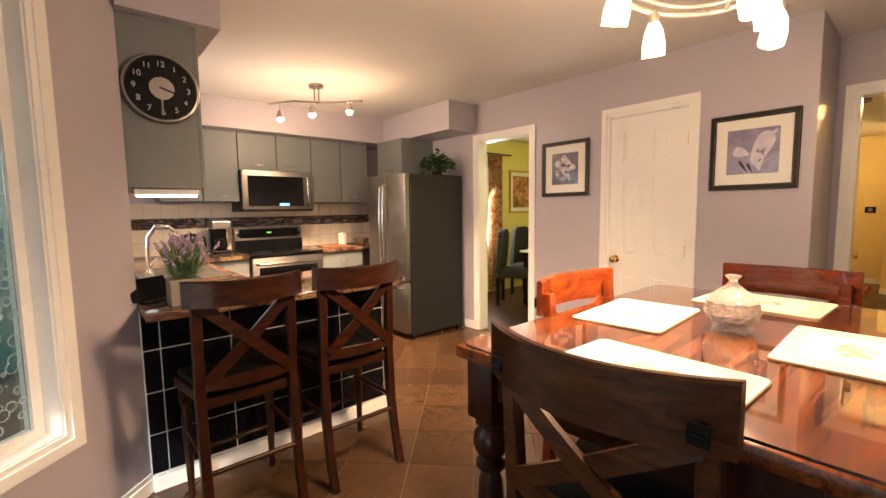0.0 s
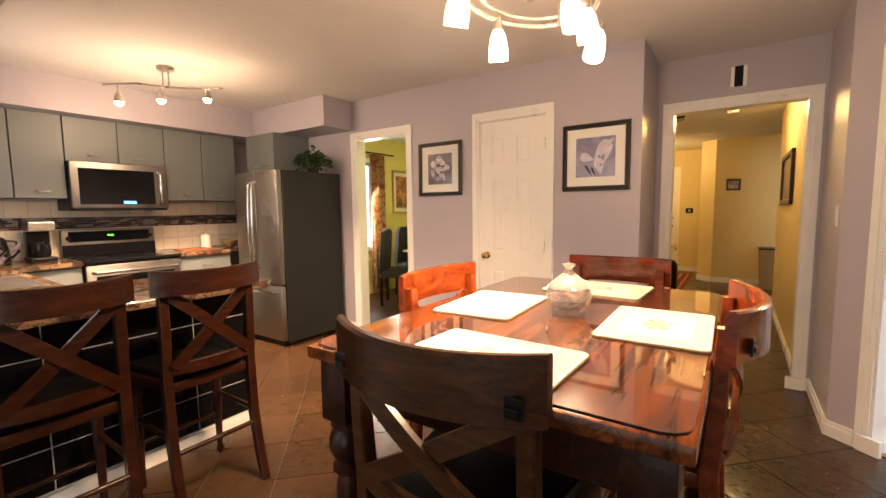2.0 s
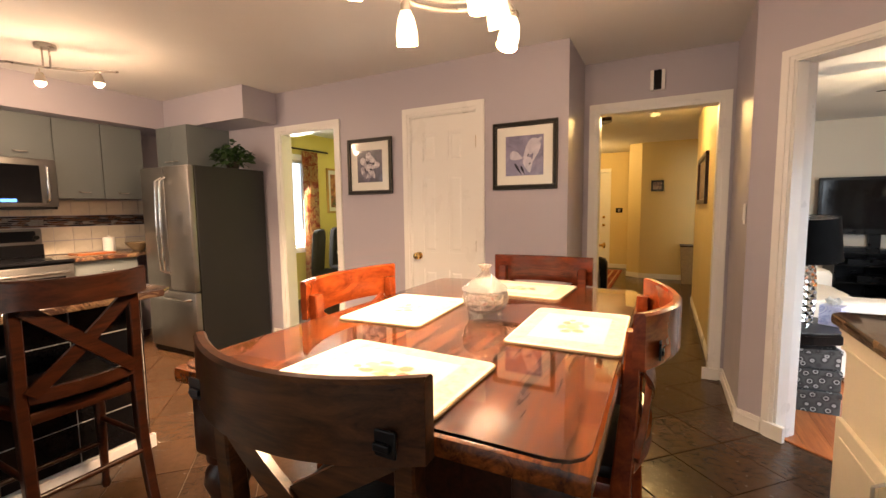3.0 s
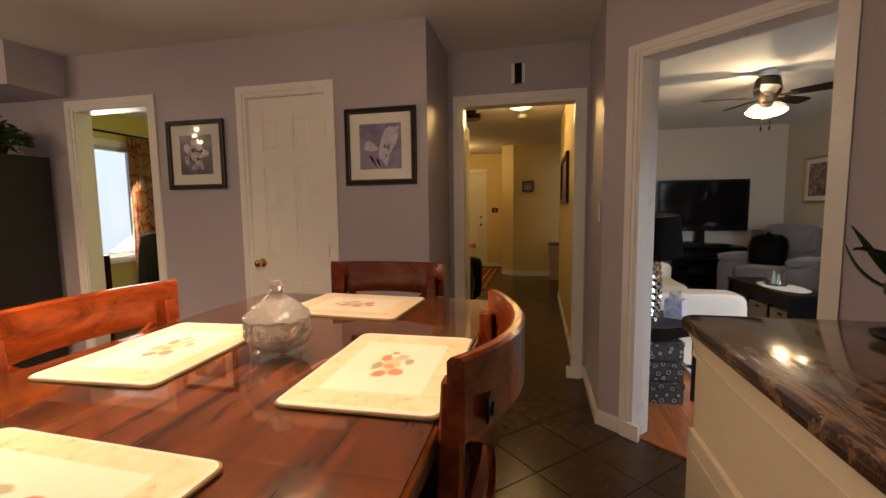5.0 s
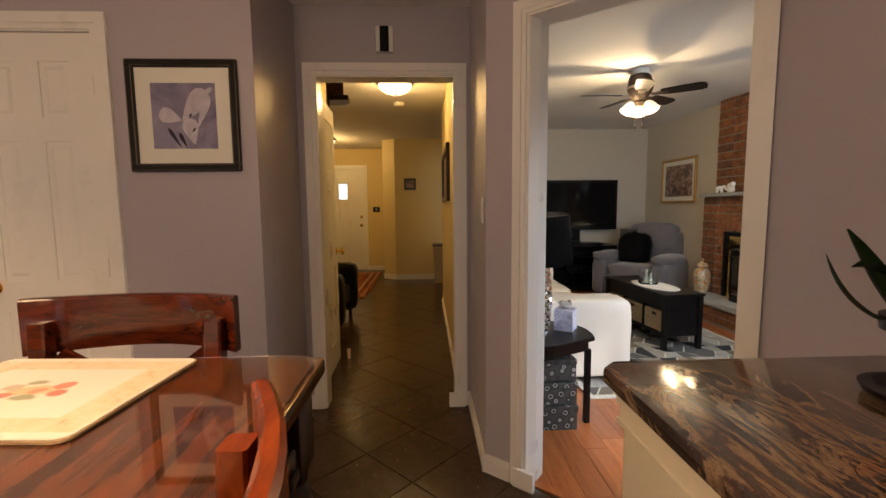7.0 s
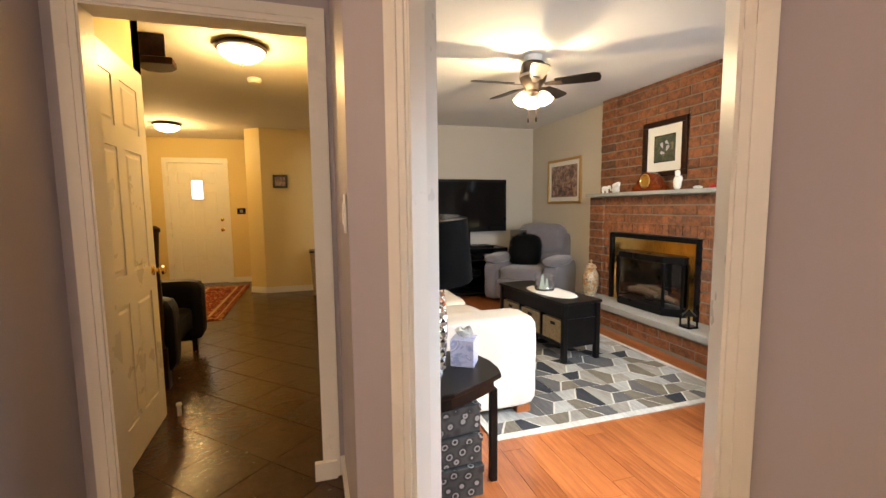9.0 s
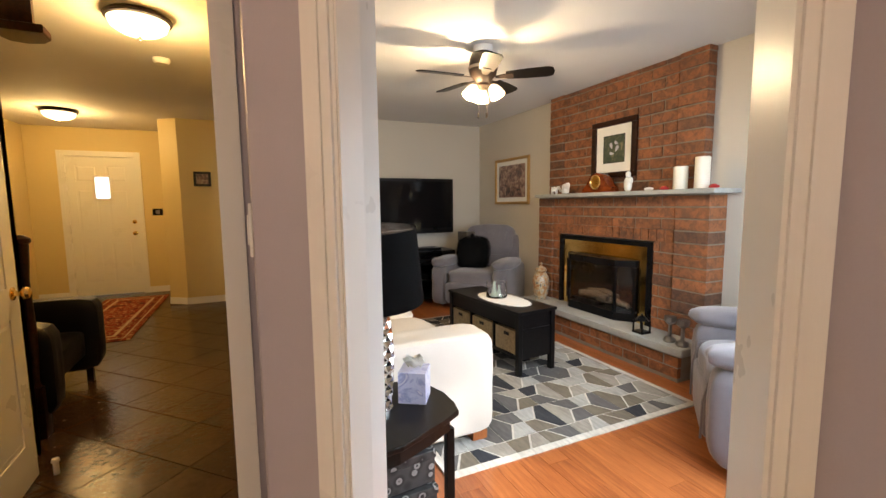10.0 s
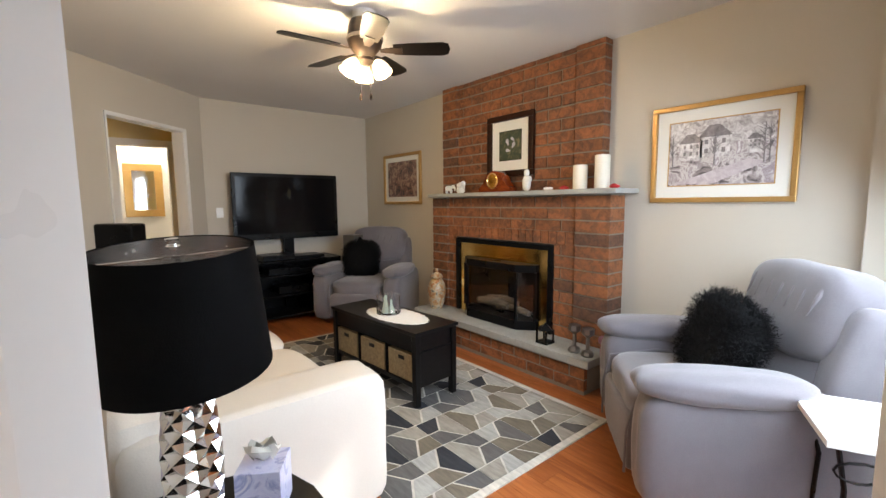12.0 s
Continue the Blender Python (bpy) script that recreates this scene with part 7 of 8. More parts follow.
def fringe_rug(name, x0, x1, y0, y1, material, label, angle=0.0, centre=None):
    bm = bmesh.new()
    n = 40
    grid = [[None] * (n + 1) for _ in range(n + 1)]
    for i in range(n + 1):
        for k in range(n + 1):
            u, v = x0 + (x1 - x0) * i / n, y0 + (y1 - y0) * k / n
            z = 0.010 + 0.0015 * noise.noise(Vector((u * 3, v * 3, 0)))
            grid[i][k] = bm.verts.new((u, v, z))
    for i in range(n):
        for k in range(n):
            bm.faces.new((grid[i][k], grid[i + 1][k], grid[i + 1][k + 1], grid[i][k + 1]))
    edge = [grid[i][0] for i in range(n + 1)] + [grid[n][k] for k in range(1, n + 1)] + [grid[i][n] for i in range(n - 1, -1, -1)] + [grid[0][k] for k in range(n - 1, 0, -1)]
    low = [bm.verts.new((v.co.x, v.co.y, 0.001)) for v in edge]
    for i in range(len(edge)):
        j = (i + 1) % len(edge)
        bm.faces.new((edge[i], low[i], low[j], edge[j]))
    return part(name, bm, material, None, label, category="rug")


def rug_pile(name, c):
    m, t, b = node_mat(name, 0.9)
    streak = noise_tex(t, coords(t, (3, 16, 1)), 3.0, 4)
    wear = noise_tex(t, coords(t), 5, 4)
    col = mix(t, ramp(t, streak, [(0.3, tone(c, 0.6)), (0.7, tone(c, 1.35))]), ramp(t, wear, [(0.3, tone(c, 0.75)), (0.7, tone(c, 1.2))]), 0.5)
    t.links.new(col, b.inputs["Base Color"])
    b.inputs["Specular IOR Level"].default_value = 0.1
    bump(t, b, noise_tex(t, coords(t), 260, 2), 0.5)
    return m


def persian_material():
    m, t, b = node_mat("red_persian_rug", 0.9)
    v = coords(t)
    vo = t.nodes.new("ShaderNodeTexVoronoi")
    vo.inputs["Scale"].default_value, vo.inputs["Randomness"].default_value = 7, 0.5
    t.links.new(v, vo.inputs["Vector"])
    col = ramp(t, vo.outputs["Distance"], [(0.14, (0.5, 0.33, 0.16)), (0.2, (0.2, 0.008, 0.008)), (0.42, (0.22, 0.01, 0.01)), (0.46, (0.5, 0.34, 0.16)), (0.5, (0.2, 0.008, 0.01)), (0.75, (0.04, 0.01, 0.02))])
    b.inputs["Specular IOR Level"].default_value = 0.05
    t.links.new(mix(t, col, ramp(t, noise_tex(t, v, 60), [(0.4, (0.05, 0.01, 0.01)), (0.65, (0.4, 0.2, 0.08))]), 0.25), b.inputs["Base Color"])
    return m


fringe_rug("rug", 4.06, 6.75, -2.68, -0.92, rug_pile("pale_rug_pile", (0.55, 0.52, 0.46)), "pale rug with a hexagonal grey, slate and brown pattern")
fringe_rug("rug", 7.35, 9.7, 1.0, 1.75, persian_material(), "red patterned oriental rug by the front door")
bm = bmesh.new()
for g, w in ((0.05, 0.014), (0.15, 0.03)):
    x0, x1, y0, y1 = 7.35 + g, 9.7 - g, 1.0 + g, 1.75 - g
    for a in ((x0, x1, y0, y0 + w), (x0, x1, y1 - w, y1), (x0, x0 + w, y0 + w, y1 - w), (x1 - w, x1, y0 + w, y1 - w)):
        box(bm, *a, 0.0105, 0.0125)
part("border", bm, plain("tan_rug_pile", (0.46, 0.32, 0.16), 0.9, vary=0.3, scale=14), bpy.data.objects["rug.001"], "tan woven border lines")
chest = thing("basket", pose(8.55, -0.12, 0), "tall brown woven basket at the end of the hall", "basket")
bm = bmesh.new()
prism(bm, [(-0.16, -0.14), (0.16, -0.14), (0.16, 0.14), (-0.16, 0.14)], 0, 0.62, 0.01)
for v in bm.verts:
    if v.co.z < 0.1:
        v.co.x *= 0.78
        v.co.y *= 0.78
part("body", bm, WICKER, chest)
part("rim", bm_box(-0.17, 0.17, -0.15, 0.15, 0.621, 0.645, 0.008), DARKWOOD, chest)
stop = bmesh.new()
lathe(stop, [(0.012, 0), (0.012, 0.06), (0.018, 0.065), (0.014, 0.08)], 12, (4.93, 0.79, 0))
part("door_stop", stop, WHITE, None, "small white door stop on the tiles", category="door stop", smooth=True)

# ---- on the mantel and hearth ----
MZ = 1.3855
IVORYWAX = plain("ivory_wax", (0.75, 0.7, 0.58), 0.5, vary=0.05)
for x, h in ((4.57, 0.17), (4.40, 0.225)):
    c = thing("candle", pose(x, -3.10, MZ), "thick ivory pillar candle on the stone mantel", "candle", "candles on the mantel")
    bm = bmesh.new()
    lathe(bm, [(0.048, 0), (0.05, 0.005), (0.05, h - 0.006), (0.046, h), (0.03, h - 0.008), (0.004, h - 0.01)], 28)
    part("wax", bm, IVORYWAX, c, smooth=True)
    bm = bmesh.new()
    tube(bm, [(0, 0, h - 0.011), (0.002, 0, h + 0.008)], 0.0015, 6)
    part("wick", bm, BLACK, c)
mc = thing("mantel_clock", pose(5.38, -3.10, MZ, 0, 0, 180), "arched wooden mantel clock with a brass dial", "clock")
bm = bmesh.new()
prism(bm, [(-0.15, 0)] + [(-0.15, 0.03), (-0.11, 0.05), (-0.085, 0.09), (-0.06, 0.13), (0, 0.15), (0.06, 0.13), (0.085, 0.09), (0.11, 0.05), (0.15, 0.03), (0.15, 0)], -0.04, 0.04, 0.004)
bm.transform(Matrix.Scale(1.2, 4) @ pose(0, 0, 0, 90))
part("case", bm, REDWOOD, mc, smooth=True)
bm = bmesh.new()
lathe(bm, [(0.052, 0.0), (0.055, 0.01), (0.047, 0.014), (0.043, 0.008), (0.003, 0.008)], 28, (0, 0.078, 0.041))
bm.transform(Matrix.Scale(1.2, 4) @ pose(0, 0, 0, 90))
part("dial", bm, BRASS, mc, "round brass dial", smooth=True)


def blob_figure(name, m, pieces, material, label, category):
    bm = bmesh.new()
    for x0, x1, y0, y1, z0, z1 in pieces:
        soft(bm, x0, x1, y0, y1, z0, z1, 0.3, 4, 2.6)
    ob = part(name, bm, material, None, label, category=category, smooth=True)
    ob.matrix_basis = m
    return ob


ele = [(-0.05, 0.05, -0.03, 0.03, 0.035, 0.10), (0.04, 0.085, -0.022, 0.022, 0.06, 0.11), (0.075, 0.1, -0.008, 0.008, 0.03, 0.09), (-0.045, -0.02, -0.028, 0.028, 0.0, 0.06), (0.02, 0.045, -0.028, 0.028, 0.0, 0.06)]
blob_figure("figurine", pose(5.83, -3.08, MZ, 0, 0, 160), ele, WHITE, "small white elephant figurine on the mantel", "figurine")
blob_figure("figurine", pose(6.0, -3.08, MZ, 0, 0, 200), [tuple(v * 0.75 for v in e) for e in ele], WHITE, "smaller white elephant figurine on the mantel", "figurine")
blob_figure("figurine", pose(5.04, -3.08, MZ), [(-0.035, 0.035, -0.025, 0.025, 0, 0.12), (-0.02, 0.02, -0.02, 0.02, 0.11, 0.17), (-0.045, 0.0, -0.02, 0.02, 0.06, 0.12)], PAPER, "standing white porcelain figurine on the mantel", "figurine")
blob_figure("figurine", pose(4.83, -3.08, MZ), [(-0.04, 0.04, -0.02, 0.02, 0, 0.025)], WHITE, "small white ornament on the mantel", "ornament")
PETALRED = plain("red_petals", (0.5, 0.03, 0.03), 0.6, vary=0.2)
for x in (4.29, 4.68):
    blob_figure("ornament", pose(x, -3.07, MZ), [(-0.035, 0.035, -0.02, 0.02, 0, 0.022), (-0.01, 0.03, -0.03, 0.01, 0.0, 0.03)], PETALRED, "small red flower ornament beside a candle", "ornament")
HZ = 0.2595
jar = thing("ginger_jar", pose(6.08, -2.98, HZ), "patterned gold and white lidded porcelain jar on the hearth", "vase")
JARM = picture_mat("jar_print", [(0.36, (0.28, 0.1, 0.03)), (0.47, (0.42, 0.25, 0.1)), (0.55, (0.5, 0.44, 0.33)), (0.62, (0.1, 0.1, 0.08))], 26)
bm = bmesh.new()
lathe(bm, [(0.055, 0), (0.06, 0.02), (0.08, 0.07), (0.092, 0.17), (0.085, 0.24), (0.06, 0.28), (0.05, 0.29), (0.052, 0.305)], 32)
part("body", bm, JARM, jar, smooth=True)
bm = bmesh.new()
lathe(bm, [(0.062, 0.306), (0.064, 0.315), (0.05, 0.34), (0.02, 0.355), (0.01, 0.365), (0.018, 0.38), (0.012, 0.395), (0.002, 0.40)], 28)
part("lid", bm, JARM, jar, smooth=True)
lan = thing("lantern", pose(4.72, -2.93, HZ), "small dark metal lantern on the hearth", "lantern")
part("base", bm_box(-0.05, 0.05, -0.05, 0.05, 0, 0.015, 0.003), BLACK, lan)
for x in (-0.042, 0.042):
    for y in (-0.042, 0.042):
        part("cage_bar", bm_box(x - 0.005, x + 0.005, y - 0.005, y + 0.005, 0.0155, 0.10), BLACK, lan)
bm = bmesh.new()
lathe(bm, [(0.07, 0.1005), (0.03, 0.13), (0.01, 0.14), (0.012, 0.15)], 4)
part("roof", bm, BLACK, lan)
for x, y in ((4.47, -2.93), (4.36, -2.92)):
    c = thing("candle_holder", pose(x, y, HZ), "silver column candle holder on the hearth", "candle holder", "silver candle holders")
    bm = bmesh.new()
    lathe(bm, [(0.04, 0), (0.045, 0.015), (0.035, 0.035), (0.014, 0.045), (0.012, 0.13), (0.03, 0.145), (0.042, 0.155), (0.042, 0.19), (0.035, 0.195)], 8)
    part("column", bm, STEEL, c)
blob_figure("flower_ornament", pose(4.24, -2.93, HZ + 0.0), [(-0.03, 0.03, -0.03, 0.03, 0, 0.12), (-0.05, 0.02, -0.02, 0.04, 0.09, 0.17), (-0.01, 0.05, -0.04, 0.02, 0.10, 0.16)], plain("mauve_petals", (0.3, 0.15, 0.22), 0.6, vary=0.3), "mauve flower ornament on the hearth", "ornament")

# ---- on the tables of the family room ----
ctm = pose(4.90, -1.885, 0, 0, 0, 5)
bm = bmesh.new()
prism(bm, [(0.30 * math.cos(a) * (1 + 0.02 * math.cos(24 * a)), 0.15 * math.sin(a) * (1 + 0.04 * math.cos(24 * a))) for a in (2 * math.pi * k / 96 for k in range(96))], 0.5005, 0.503)
bm.transform(ctm @ pose(0.42, -0.18, 0))
part("doily", bm, plain("white_lace", (0.8, 0.8, 0.78), 0.85, grain=60, relief=0.8), None, "white oval lace doily on the coffee table", category="doily")
dome = thing("glass_ornament", ctm @ pose(0.50, -0.17, 0.5032), "clear glass bowl with three small angel figures", "ornament")
bm = bmesh.new()
lathe(bm, [(0.06, 0), (0.085, 0.004), (0.09, 0.02), (0.082, 0.08), (0.086, 0.14), (0.084, 0.14), (0.08, 0.08), (0.087, 0.02), (0.05, 0.006)], 28)
part("bowl", bm, GLASS, dome, smooth=True)
for x, y, h in ((-0.035, 0.0, 0.11), (0.0, 0.02, 0.14), (0.04, 0.0, 0.12)):
    bm = bmesh.new()
    lathe(bm, [(0.026, 0.008), (0.02, 0.04), (0.01, h * 0.7), (0.008, h * 0.78), (0.012, h * 0.88), (0.006, h)], 12, (x, y, 0))
    part("figure", bm, PALEGREEN, dome, "pale glass angel", smooth=True)
tissue = thing("tissue_box", pose(3.90, -0.70, 0.5205, 0, 0, 58), "lilac tissue box with a white tissue pulled up", "tissue box")
part("carton", bm_box(-0.055, 0.055, -0.055, 0.055, 0, 0.125, 0.002), picture_mat("tissue_print", [(0.35, (0.5, 0.5, 0.7)), (0.5, (0.6, 0.6, 0.75)), (0.6, (0.3, 0.32, 0.55)), (0.66, (0.65, 0.62, 0.72))], 14), tissue)
bm = bmesh.new()
rings = []
for i, (r, z) in enumerate(((0.02, 0.1255), (0.03, 0.135), (0.04, 0.15), (0.03, 0.162))):
    rings.append([bm.verts.new((r * 1.2 * math.cos(2 * math.pi * k / 12), r * (0.5 + 0.35 * ((k + i) % 3 - 1)) * math.sin(2 * math.pi * k / 12), z + 0.008 * ((k * 7 + i) % 3))) for k in range(12)])
for a, b in zip(rings, rings[1:]):
    for k in range(12):
        bm.faces.new((a[k], a[(k + 1) % 12], b[(k + 1) % 12], b[k]))
part("tissue", bm, PAPER, tissue, "white tissue", smooth=True)


def ring_print():
    m, t, b = node_mat("ring_print", 0.6)
    vo = t.nodes.new("ShaderNodeTexVoronoi")
    vo.inputs["Scale"].default_value, vo.inputs["Randomness"].default_value = 21, 0.8
    t.links.new(coords(t), vo.inputs["Vector"])
    col = ramp(t, vo.outputs["Distance"], [(0.0, (0.02, 0.02, 0.02)), (0.18, (0.02, 0.02, 0.02)), (0.2, (0.3, 0.3, 0.29)), (0.3, (0.3, 0.3, 0.29)), (0.33, (0.012, 0.012, 0.013)), (0.6, (0.05, 0.05, 0.05))])
    t.links.new(col, b.inputs["Base Color"])
    return m


RINGS = ring_print()
for k, (w, z) in enumerate(((0.185, 0.0), (0.175, 0.145), (0.165, 0.275))):
    c = thing("storage_box", pose(3.87, -0.56, z, 0, 0, 3 * k), "black storage box printed with white rings under the end table", "box", "stacked storage boxes")
    h = 0.14 if k == 0 else 0.125
    part("body", bm_box(-w, w, -w * 0.8, w * 0.8, 0.001, h * 0.75, 0.004), RINGS, c)
    part("lid", bm_box(-w - 0.004, w + 0.004, -w * 0.8 - 0.004, w * 0.8 + 0.004, h * 0.75 + 0.001, h, 0.004), RINGS, c)
sp = thing("speaker", pose(7.42, -2.78, 0.0, 0, 0, -70), "small silver speaker on a black stand beside the television", "speaker")
part("stand", bm_box(-0.1, 0.1, -0.08, 0.1, 0, 0.68, 0.004), BLACK, sp)
part("cabinet", bm_box(-0.09, 0.09, -0.09, 0.09, 0.681, 0.93, 0.01), STEEL, sp)
for z, r in ((0.76, 0.06), (0.87, 0.035)):
    bm = bmesh.new()
    lathe(bm, [(r, 0), (r, 0.006), (r * 0.8, 0.002), (0.004, 0.004)], 20, (0, 0, 0))
    bm.transform(Matrix.Translation((0, -0.091, z)) @ pose(0, 0, 0, 90))
    part("cone", bm, BLACK, sp, smooth=True)
st = thing("side_table", pose(2.945, -2.27, 0, 0, 0, 25), "small white-topped side table with scrolled black metal legs by the window", "table")
part("tabletop", bm_box(-0.22, 0.16, -0.22, 0.16, 0.56, 0.585, 0.004), WHITE, st)
for x in (-0.2, 0.12):
    for y in (-0.2, 0.12):
        bm = bmesh.new()
        tube(bm, [(x, y, 0.559), (x * 0.7, y * 0.7, 0.4), (x * 0.75, y * 0.75, 0.2), (x * 1.1, y * 1.1, 0.006)], 0.008, 8)
        part("leg", bm, BLACK, st, smooth=True)
for y in (-0.2, 0.12):
    bm = bmesh.new()
    for s in (-1, 1):
        tube(bm, [(-0.04 + s * (0.1 - 0.1 * math.cos(a) * (1 - a / 9)), y, 0.47 + 0.05 * math.sin(a) * (1 - a / 9)) for a in (k * 0.5 for k in range(14))], 0.004, 6)
    part("scroll", bm, BLACK, st, smooth=True)
# plain box put in for an unidentified black shape behind the lamp
dark_box = thing("laptop_bag", pose(7.0, -0.55, 0, 0, 0, 45), "tall plain black box standing by the diagonal opening", "case")
part("body", bm_box(-0.16, 0.16, -0.08, 0.08, 0.0, 1.16, 0.02), BLACK, dark_box)

# ---- floor tiles, planks ----
def clip(poly, edges):
    """The part of a polygon inside all half planes (nx, ny, c): nx x + ny y <= c."""
    for nx, ny, c in edges:
        out = []
        for i, p in enumerate(poly):
            q = poly[(i + 1) % len(poly)]
            a, b = nx * p[0] + ny * p[1] - c, nx * q[0] + ny * q[1] - c
            if a <= 0:
                out.append(p)
            if a * b < 0:
                k = a / (a - b)
                out.append((p[0] + (q[0] - p[0]) * k, p[1] + (q[1] - p[1]) * k))
        poly = out
        if len(poly) < 3:
            return []
    return poly


def area(poly):
    return abs(sum(p[0] * q[1] - q[0] * p[1] for p, q in zip(poly, poly[1:] + poly[:1]))) / 2


def rect(x0, x1, y0, y1):
    return [(-1, 0, -x0), (1, 0, x1), (0, -1, -y0), (0, 1, y1)]


floor_ob = bpy.data.objects["floor"]
D = 3.5
ZONES = [rect(-1.4, 0.305, -0.917, 3.0) + [(-1, 1, 2.475)], rect(0.305, 3.34, -0.14, 5.35), rect(-1.4, 3.34, -0.917, -0.14)[:0] or rect(0.305, 3.34, -0.917, -0.14) + [(0.77, -0.638, 2.711)],
         rect(3.34, 4.03, -0.14, 0.88), rect(4.03, 5.2, -0.08, 0.94), rect(5.2, 6.86, -0.08, 2.6), rect(6.86, 8.84, -1.9, 2.6) + [(-1, -1, -6.75)], rect(8.84, 10.05, 0.88, 2.6)]
TILE, GAP, ANG = 0.34, 0.006, radians(45)
ca, sa = math.cos(ANG), math.sin(ANG)
OX, OY = 1.83, 2.61
full = None
cut = bmesh.new()
count = 0
for i in range(-40, 41):
    for k in range(-40, 41):
        cx, cy = OX + TILE * ((i + 0.5) * ca - (k + 0.5) * sa), OY + TILE * ((i + 0.5) * sa + (k + 0.5) * ca)
        if not (-1.8 < cx < 10.4 and -2.2 < cy < 5.6):
            continue
        h = (TILE - GAP) / 2
        sq = [(cx + a * ca - b * sa, cy + a * sa + b * ca) for a, b in ((-h, -h), (h, -h), (h, h), (-h, h))]
        whole = next((z for z in ZONES if all(nx * p[0] + ny * p[1] <= c for p in sq for nx, ny, c in z)), None)
        if whole is not None and count < 290:
            if full is None:
                b = bmesh.new()
                prism(b, [(a * ca - q * sa, a * sa + q * ca) for a, q in ((-h, -h), (h, -h), (h, h), (-h, h))], -0.0085, 0.0, 0.0015)
                full = bpy.data.meshes.new("tile")
                b.to_mesh(full)
                b.free()
                full.materials.append(SLATE)
            t = new("tile", full)
            t.location, t.parent = (cx, cy, random.uniform(-0.0006, 0.0)), floor_ob
            count += 1
            continue
        for z in ZONES:
            poly = clip(sq, z)
            if len(poly) >= 3 and area(poly) > 0.0004:
                lo, hi = [cut.verts.new((*p, -0.0085)) for p in poly], [cut.verts.new((*p, -0.0003)) for p in poly]
                cut.faces.new(hi)
                for q in range(len(poly)):
                    cut.faces.new((lo[q], lo[(q + 1) % len(poly)], hi[(q + 1) % len(poly)], hi[q]))
part("cut_tile", cut, SLATE, floor_ob, kind="stuff")

# the family room rug: hexagons cut in half, and the gaps between them in quarters
RX0, RX1, RY0, RY1 = 4.06, 6.75, -2.68, -0.92
piles = [rug_pile("rug_slate", (0.04, 0.042, 0.048)), rug_pile("rug_grey", (0.115, 0.112, 0.108)), rug_pile("rug_taupe", (0.17, 0.145, 0.11)), rug_pile("rug_stone", (0.3, 0.28, 0.24)), rug_pile("rug_pale_grey", (0.37, 0.365, 0.34))]
fields = [bmesh.new() for _ in piles]
rnd = random.Random(8)


def shrink(poly, g, middle):
    cx, cy = sum(p[0] for p in poly) / len(poly), sum(p[1] for p in poly) / len(poly)
    sides = []
    for p, q in zip(poly, poly[1:] + poly[:1]):
        nx, ny = q[1] - p[1], p[0] - q[0]
        size = math.hypot(nx, ny)
        if size < 1e-6:
            continue
        nx, ny = nx / size, ny / size
        if nx * (cx - p[0]) + ny * (cy - p[1]) > 0:
            nx, ny = -nx, -ny
        sides.append((nx, ny, nx * p[0] + ny * p[1] - (0.0022 if abs(ny) > 0.99 and abs(p[1] - middle) < 0.002 else g)))
    return clip(poly, sides)


inner = rect(RX0 + 0.035, RX1 - 0.035, RY0 + 0.035, RY1 - 0.035)
SHAPES = [[(-0.137, 0), (-0.137, 0.053), (0, 0.135), (0.137, 0.053), (0.137, 0)], [(-0.137, 0), (0.137, 0), (0.137, -0.053), (0, -0.135), (-0.137, -0.053)]]
for sx in (-1, 1):
    SHAPES += [[(0, -0.135), (sx * 0.137, -0.053), (sx * 0.13, -0.215), (0, -0.215)], [(0, -0.295), (sx * 0.137, -0.377), (sx * 0.13, -0.215), (0, -0.215)]]
for i in range(-1, 12):
    for k in range(-6, 7):
        cx, cy = 4.612 + 0.2645 * (i - 2), -1.975 + 0.43 * k + (0.215 if i % 2 else 0)
        for n, shape in enumerate(SHAPES):
            pick = rnd.choices(range(5), (4, 4, 4, 5, 3) if n < 2 else (2, 4, 4, 5, 4))[0]
            poly = clip([(cx + x, cy + y) for x, y in shape], inner)
            poly = shrink(poly, 0.0062, cy - (0 if n < 2 else 0.215)) if len(poly) >= 3 else []
            if len(poly) < 3 or area(poly) < 0.0002:
                continue
            f = fields[pick]
            lo, hi = [f.verts.new((*p, 0.010)) for p in poly], [f.verts.new((*p, 0.0125)) for p in poly]
            f.faces.new(hi)
            for q in range(len(poly)):
                f.faces.new((lo[q], lo[(q + 1) % len(poly)], hi[(q + 1) % len(poly)], hi[q]))
for f, pile in zip(fields, piles):
    part("pattern", f, pile, bpy.data.objects["rug"], kind="stuff")

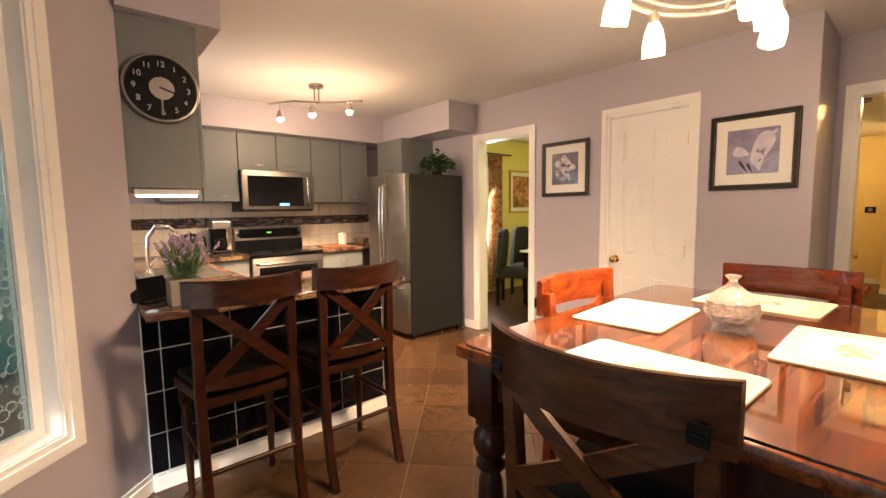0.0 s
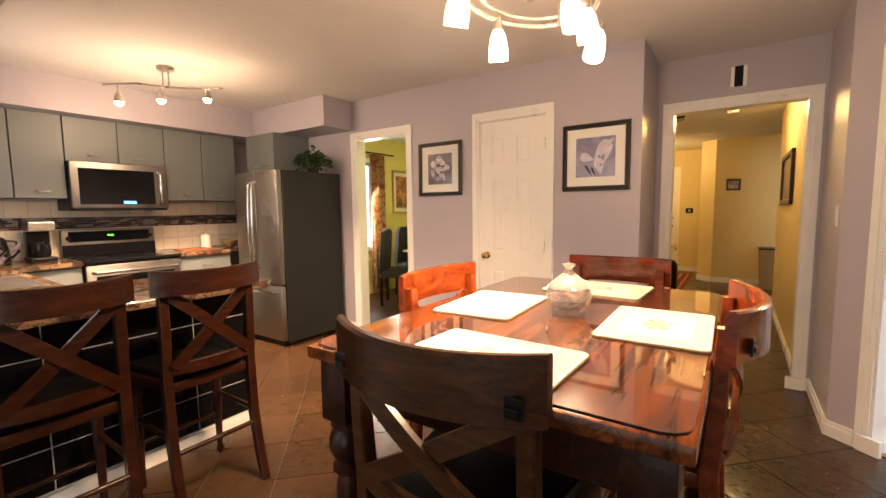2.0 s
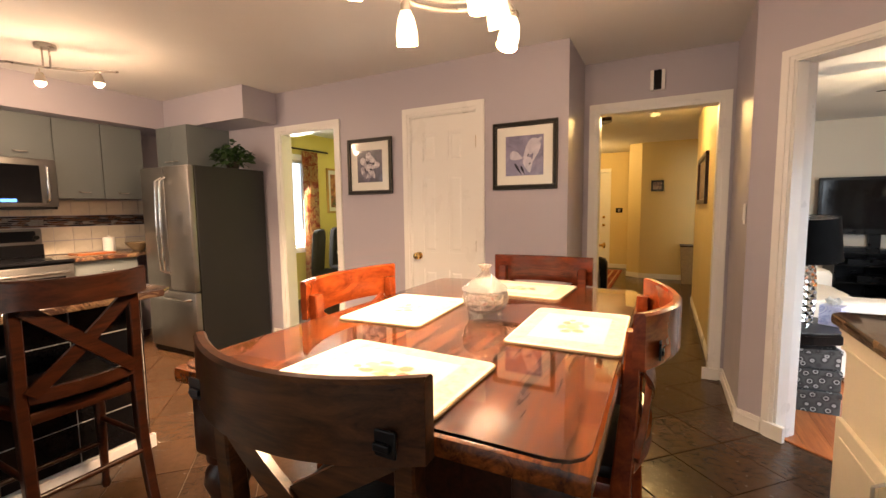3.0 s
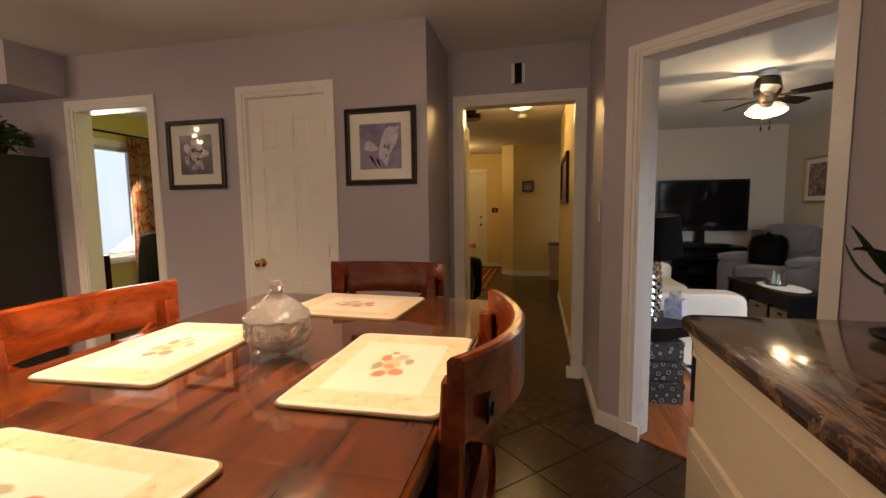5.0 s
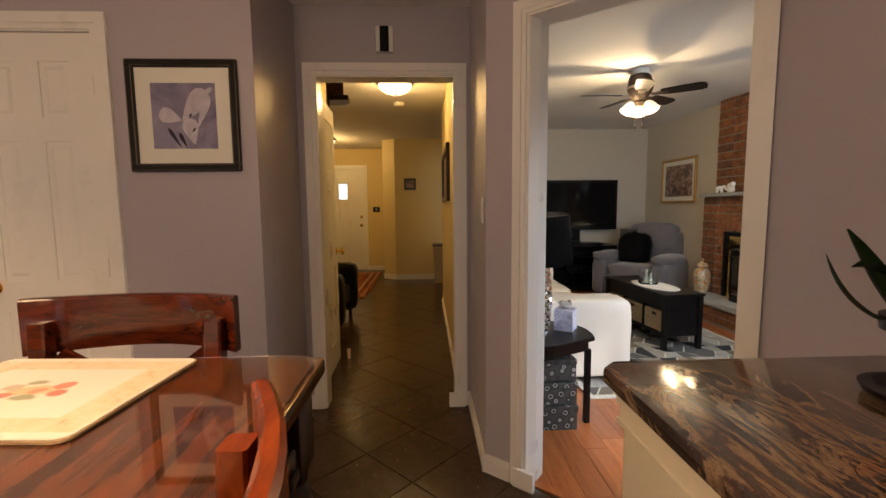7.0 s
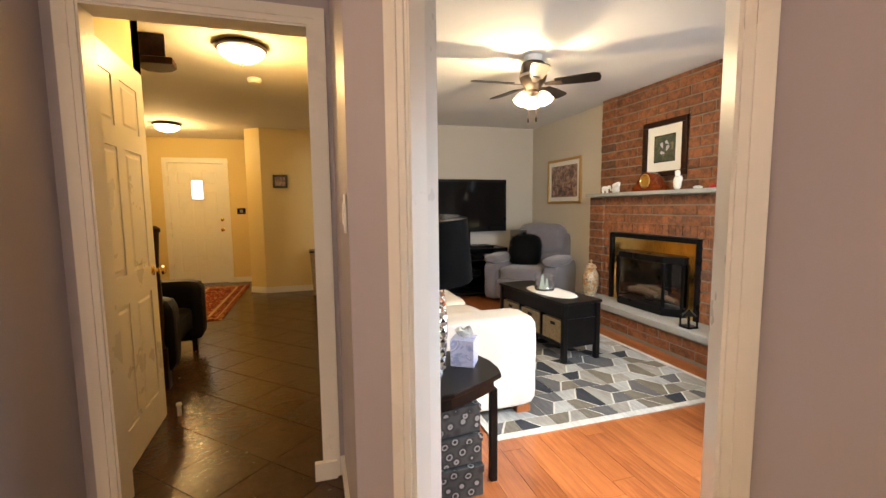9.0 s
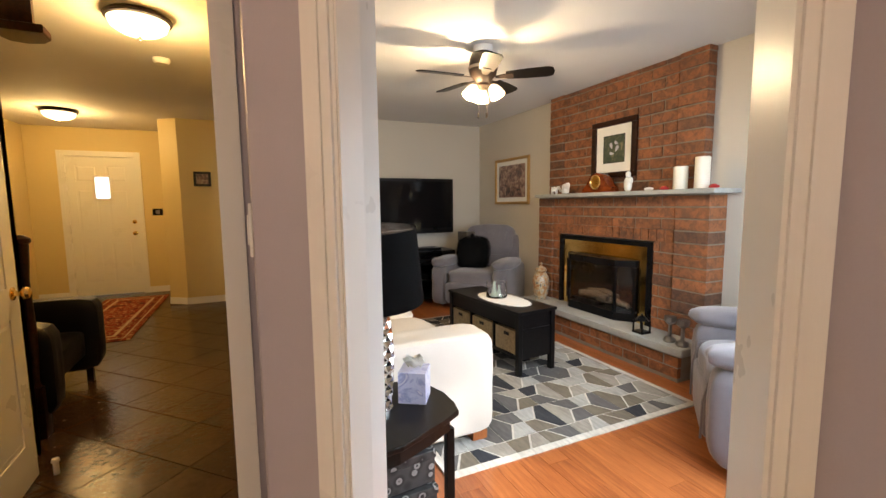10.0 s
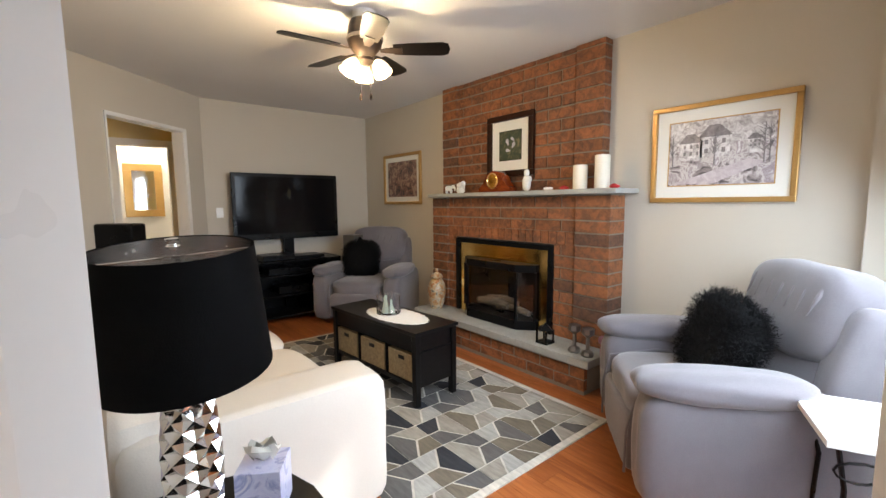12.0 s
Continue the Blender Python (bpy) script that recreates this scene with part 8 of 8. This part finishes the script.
# planks of the family room, along x
planks = setting("floor_family", bm_box(2.73, 8.0, -3.3, -0.9, -0.0075, -0.0065), GROUT, "warm oak laminate planks", "floor")
FAM = [rect(2.721, 7.999, -3.299, -0.261) + [(-0.77, 0.638, -2.711), (1, 1, 6.66)]]
share = {}
y, row = -3.30, 0
while y < -0.26:
    x = 2.3 - 0.37 * (row % 4)
    while x < 8.0:
        poly = clip([(x, y), (x + 1.198, y), (x + 1.198, y + 0.123), (x, y + 0.123)], FAM[0])
        if len(poly) >= 3 and area(poly) > 0.001:
            wide = len(poly) == 4 and abs(area(poly) - 1.198 * 0.123) < 1e-4
            b = bmesh.new() if not (wide and "full" in share) else None
            if b is not None:
                o = (x, y) if wide else (0, 0)
                prism(b, [(p[0] - o[0], p[1] - o[1]) for p in poly], -0.006, 0.0)
                bmesh.ops.recalc_face_normals(b, faces=b.faces)
                me = bpy.data.meshes.new("plank")
                b.to_mesh(me)
                b.free()
                me.materials.append(LAMINATE)
                if wide:
                    share["full"] = me
            else:
                me = share["full"]
            pl = new("plank", me)
            pl.location = (x, y, 0) if wide else (0, 0, 0)
            pl.parent = planks
        x += 1.2
    y += 0.125
    row += 1
setting("floor_dining", bm_box(3.46, 7.0, 2.72, 5.0, -0.0079, -0.001), DARKWOOD, "dark hardwood dining room floor", "floor")
setting("threshold", bm_box(-0.36, 0.36, -0.02, 0.02, -0.006, 0.006, 0.002, m=pose(3.015, -0.611, 0, 0, 0, 50.4)), LAMINATE, "oak threshold strip in the opening", "threshold")

# black tiles on the bar's wall
share = {}
bar = bpy.data.objects["wall_bar"]
cols = [0.309, 0.38, 0.69, 1.0, 1.31, 1.618]
rws = [0.078, 0.275, 0.48, 0.685, 0.869]
for x0, x1 in zip(cols, cols[1:]):
    for z0, z1 in zip(rws, rws[1:]):
        part("tile", bm_box(x0 + 0.0024, x1 - 0.0024, 2.7715, 2.7745, z0 + 0.0024, z1 - 0.0024, 0.001), BLACKTILE, bar)
for y0, y1 in ((2.777, 2.878),):
    for z0, z1 in zip(rws, rws[1:]):
        part("tile", bm_box(1.6205, 1.628, y0, y1, z0 + 0.002, z1 - 0.002, 0.0015), BLACKTILE, bar)
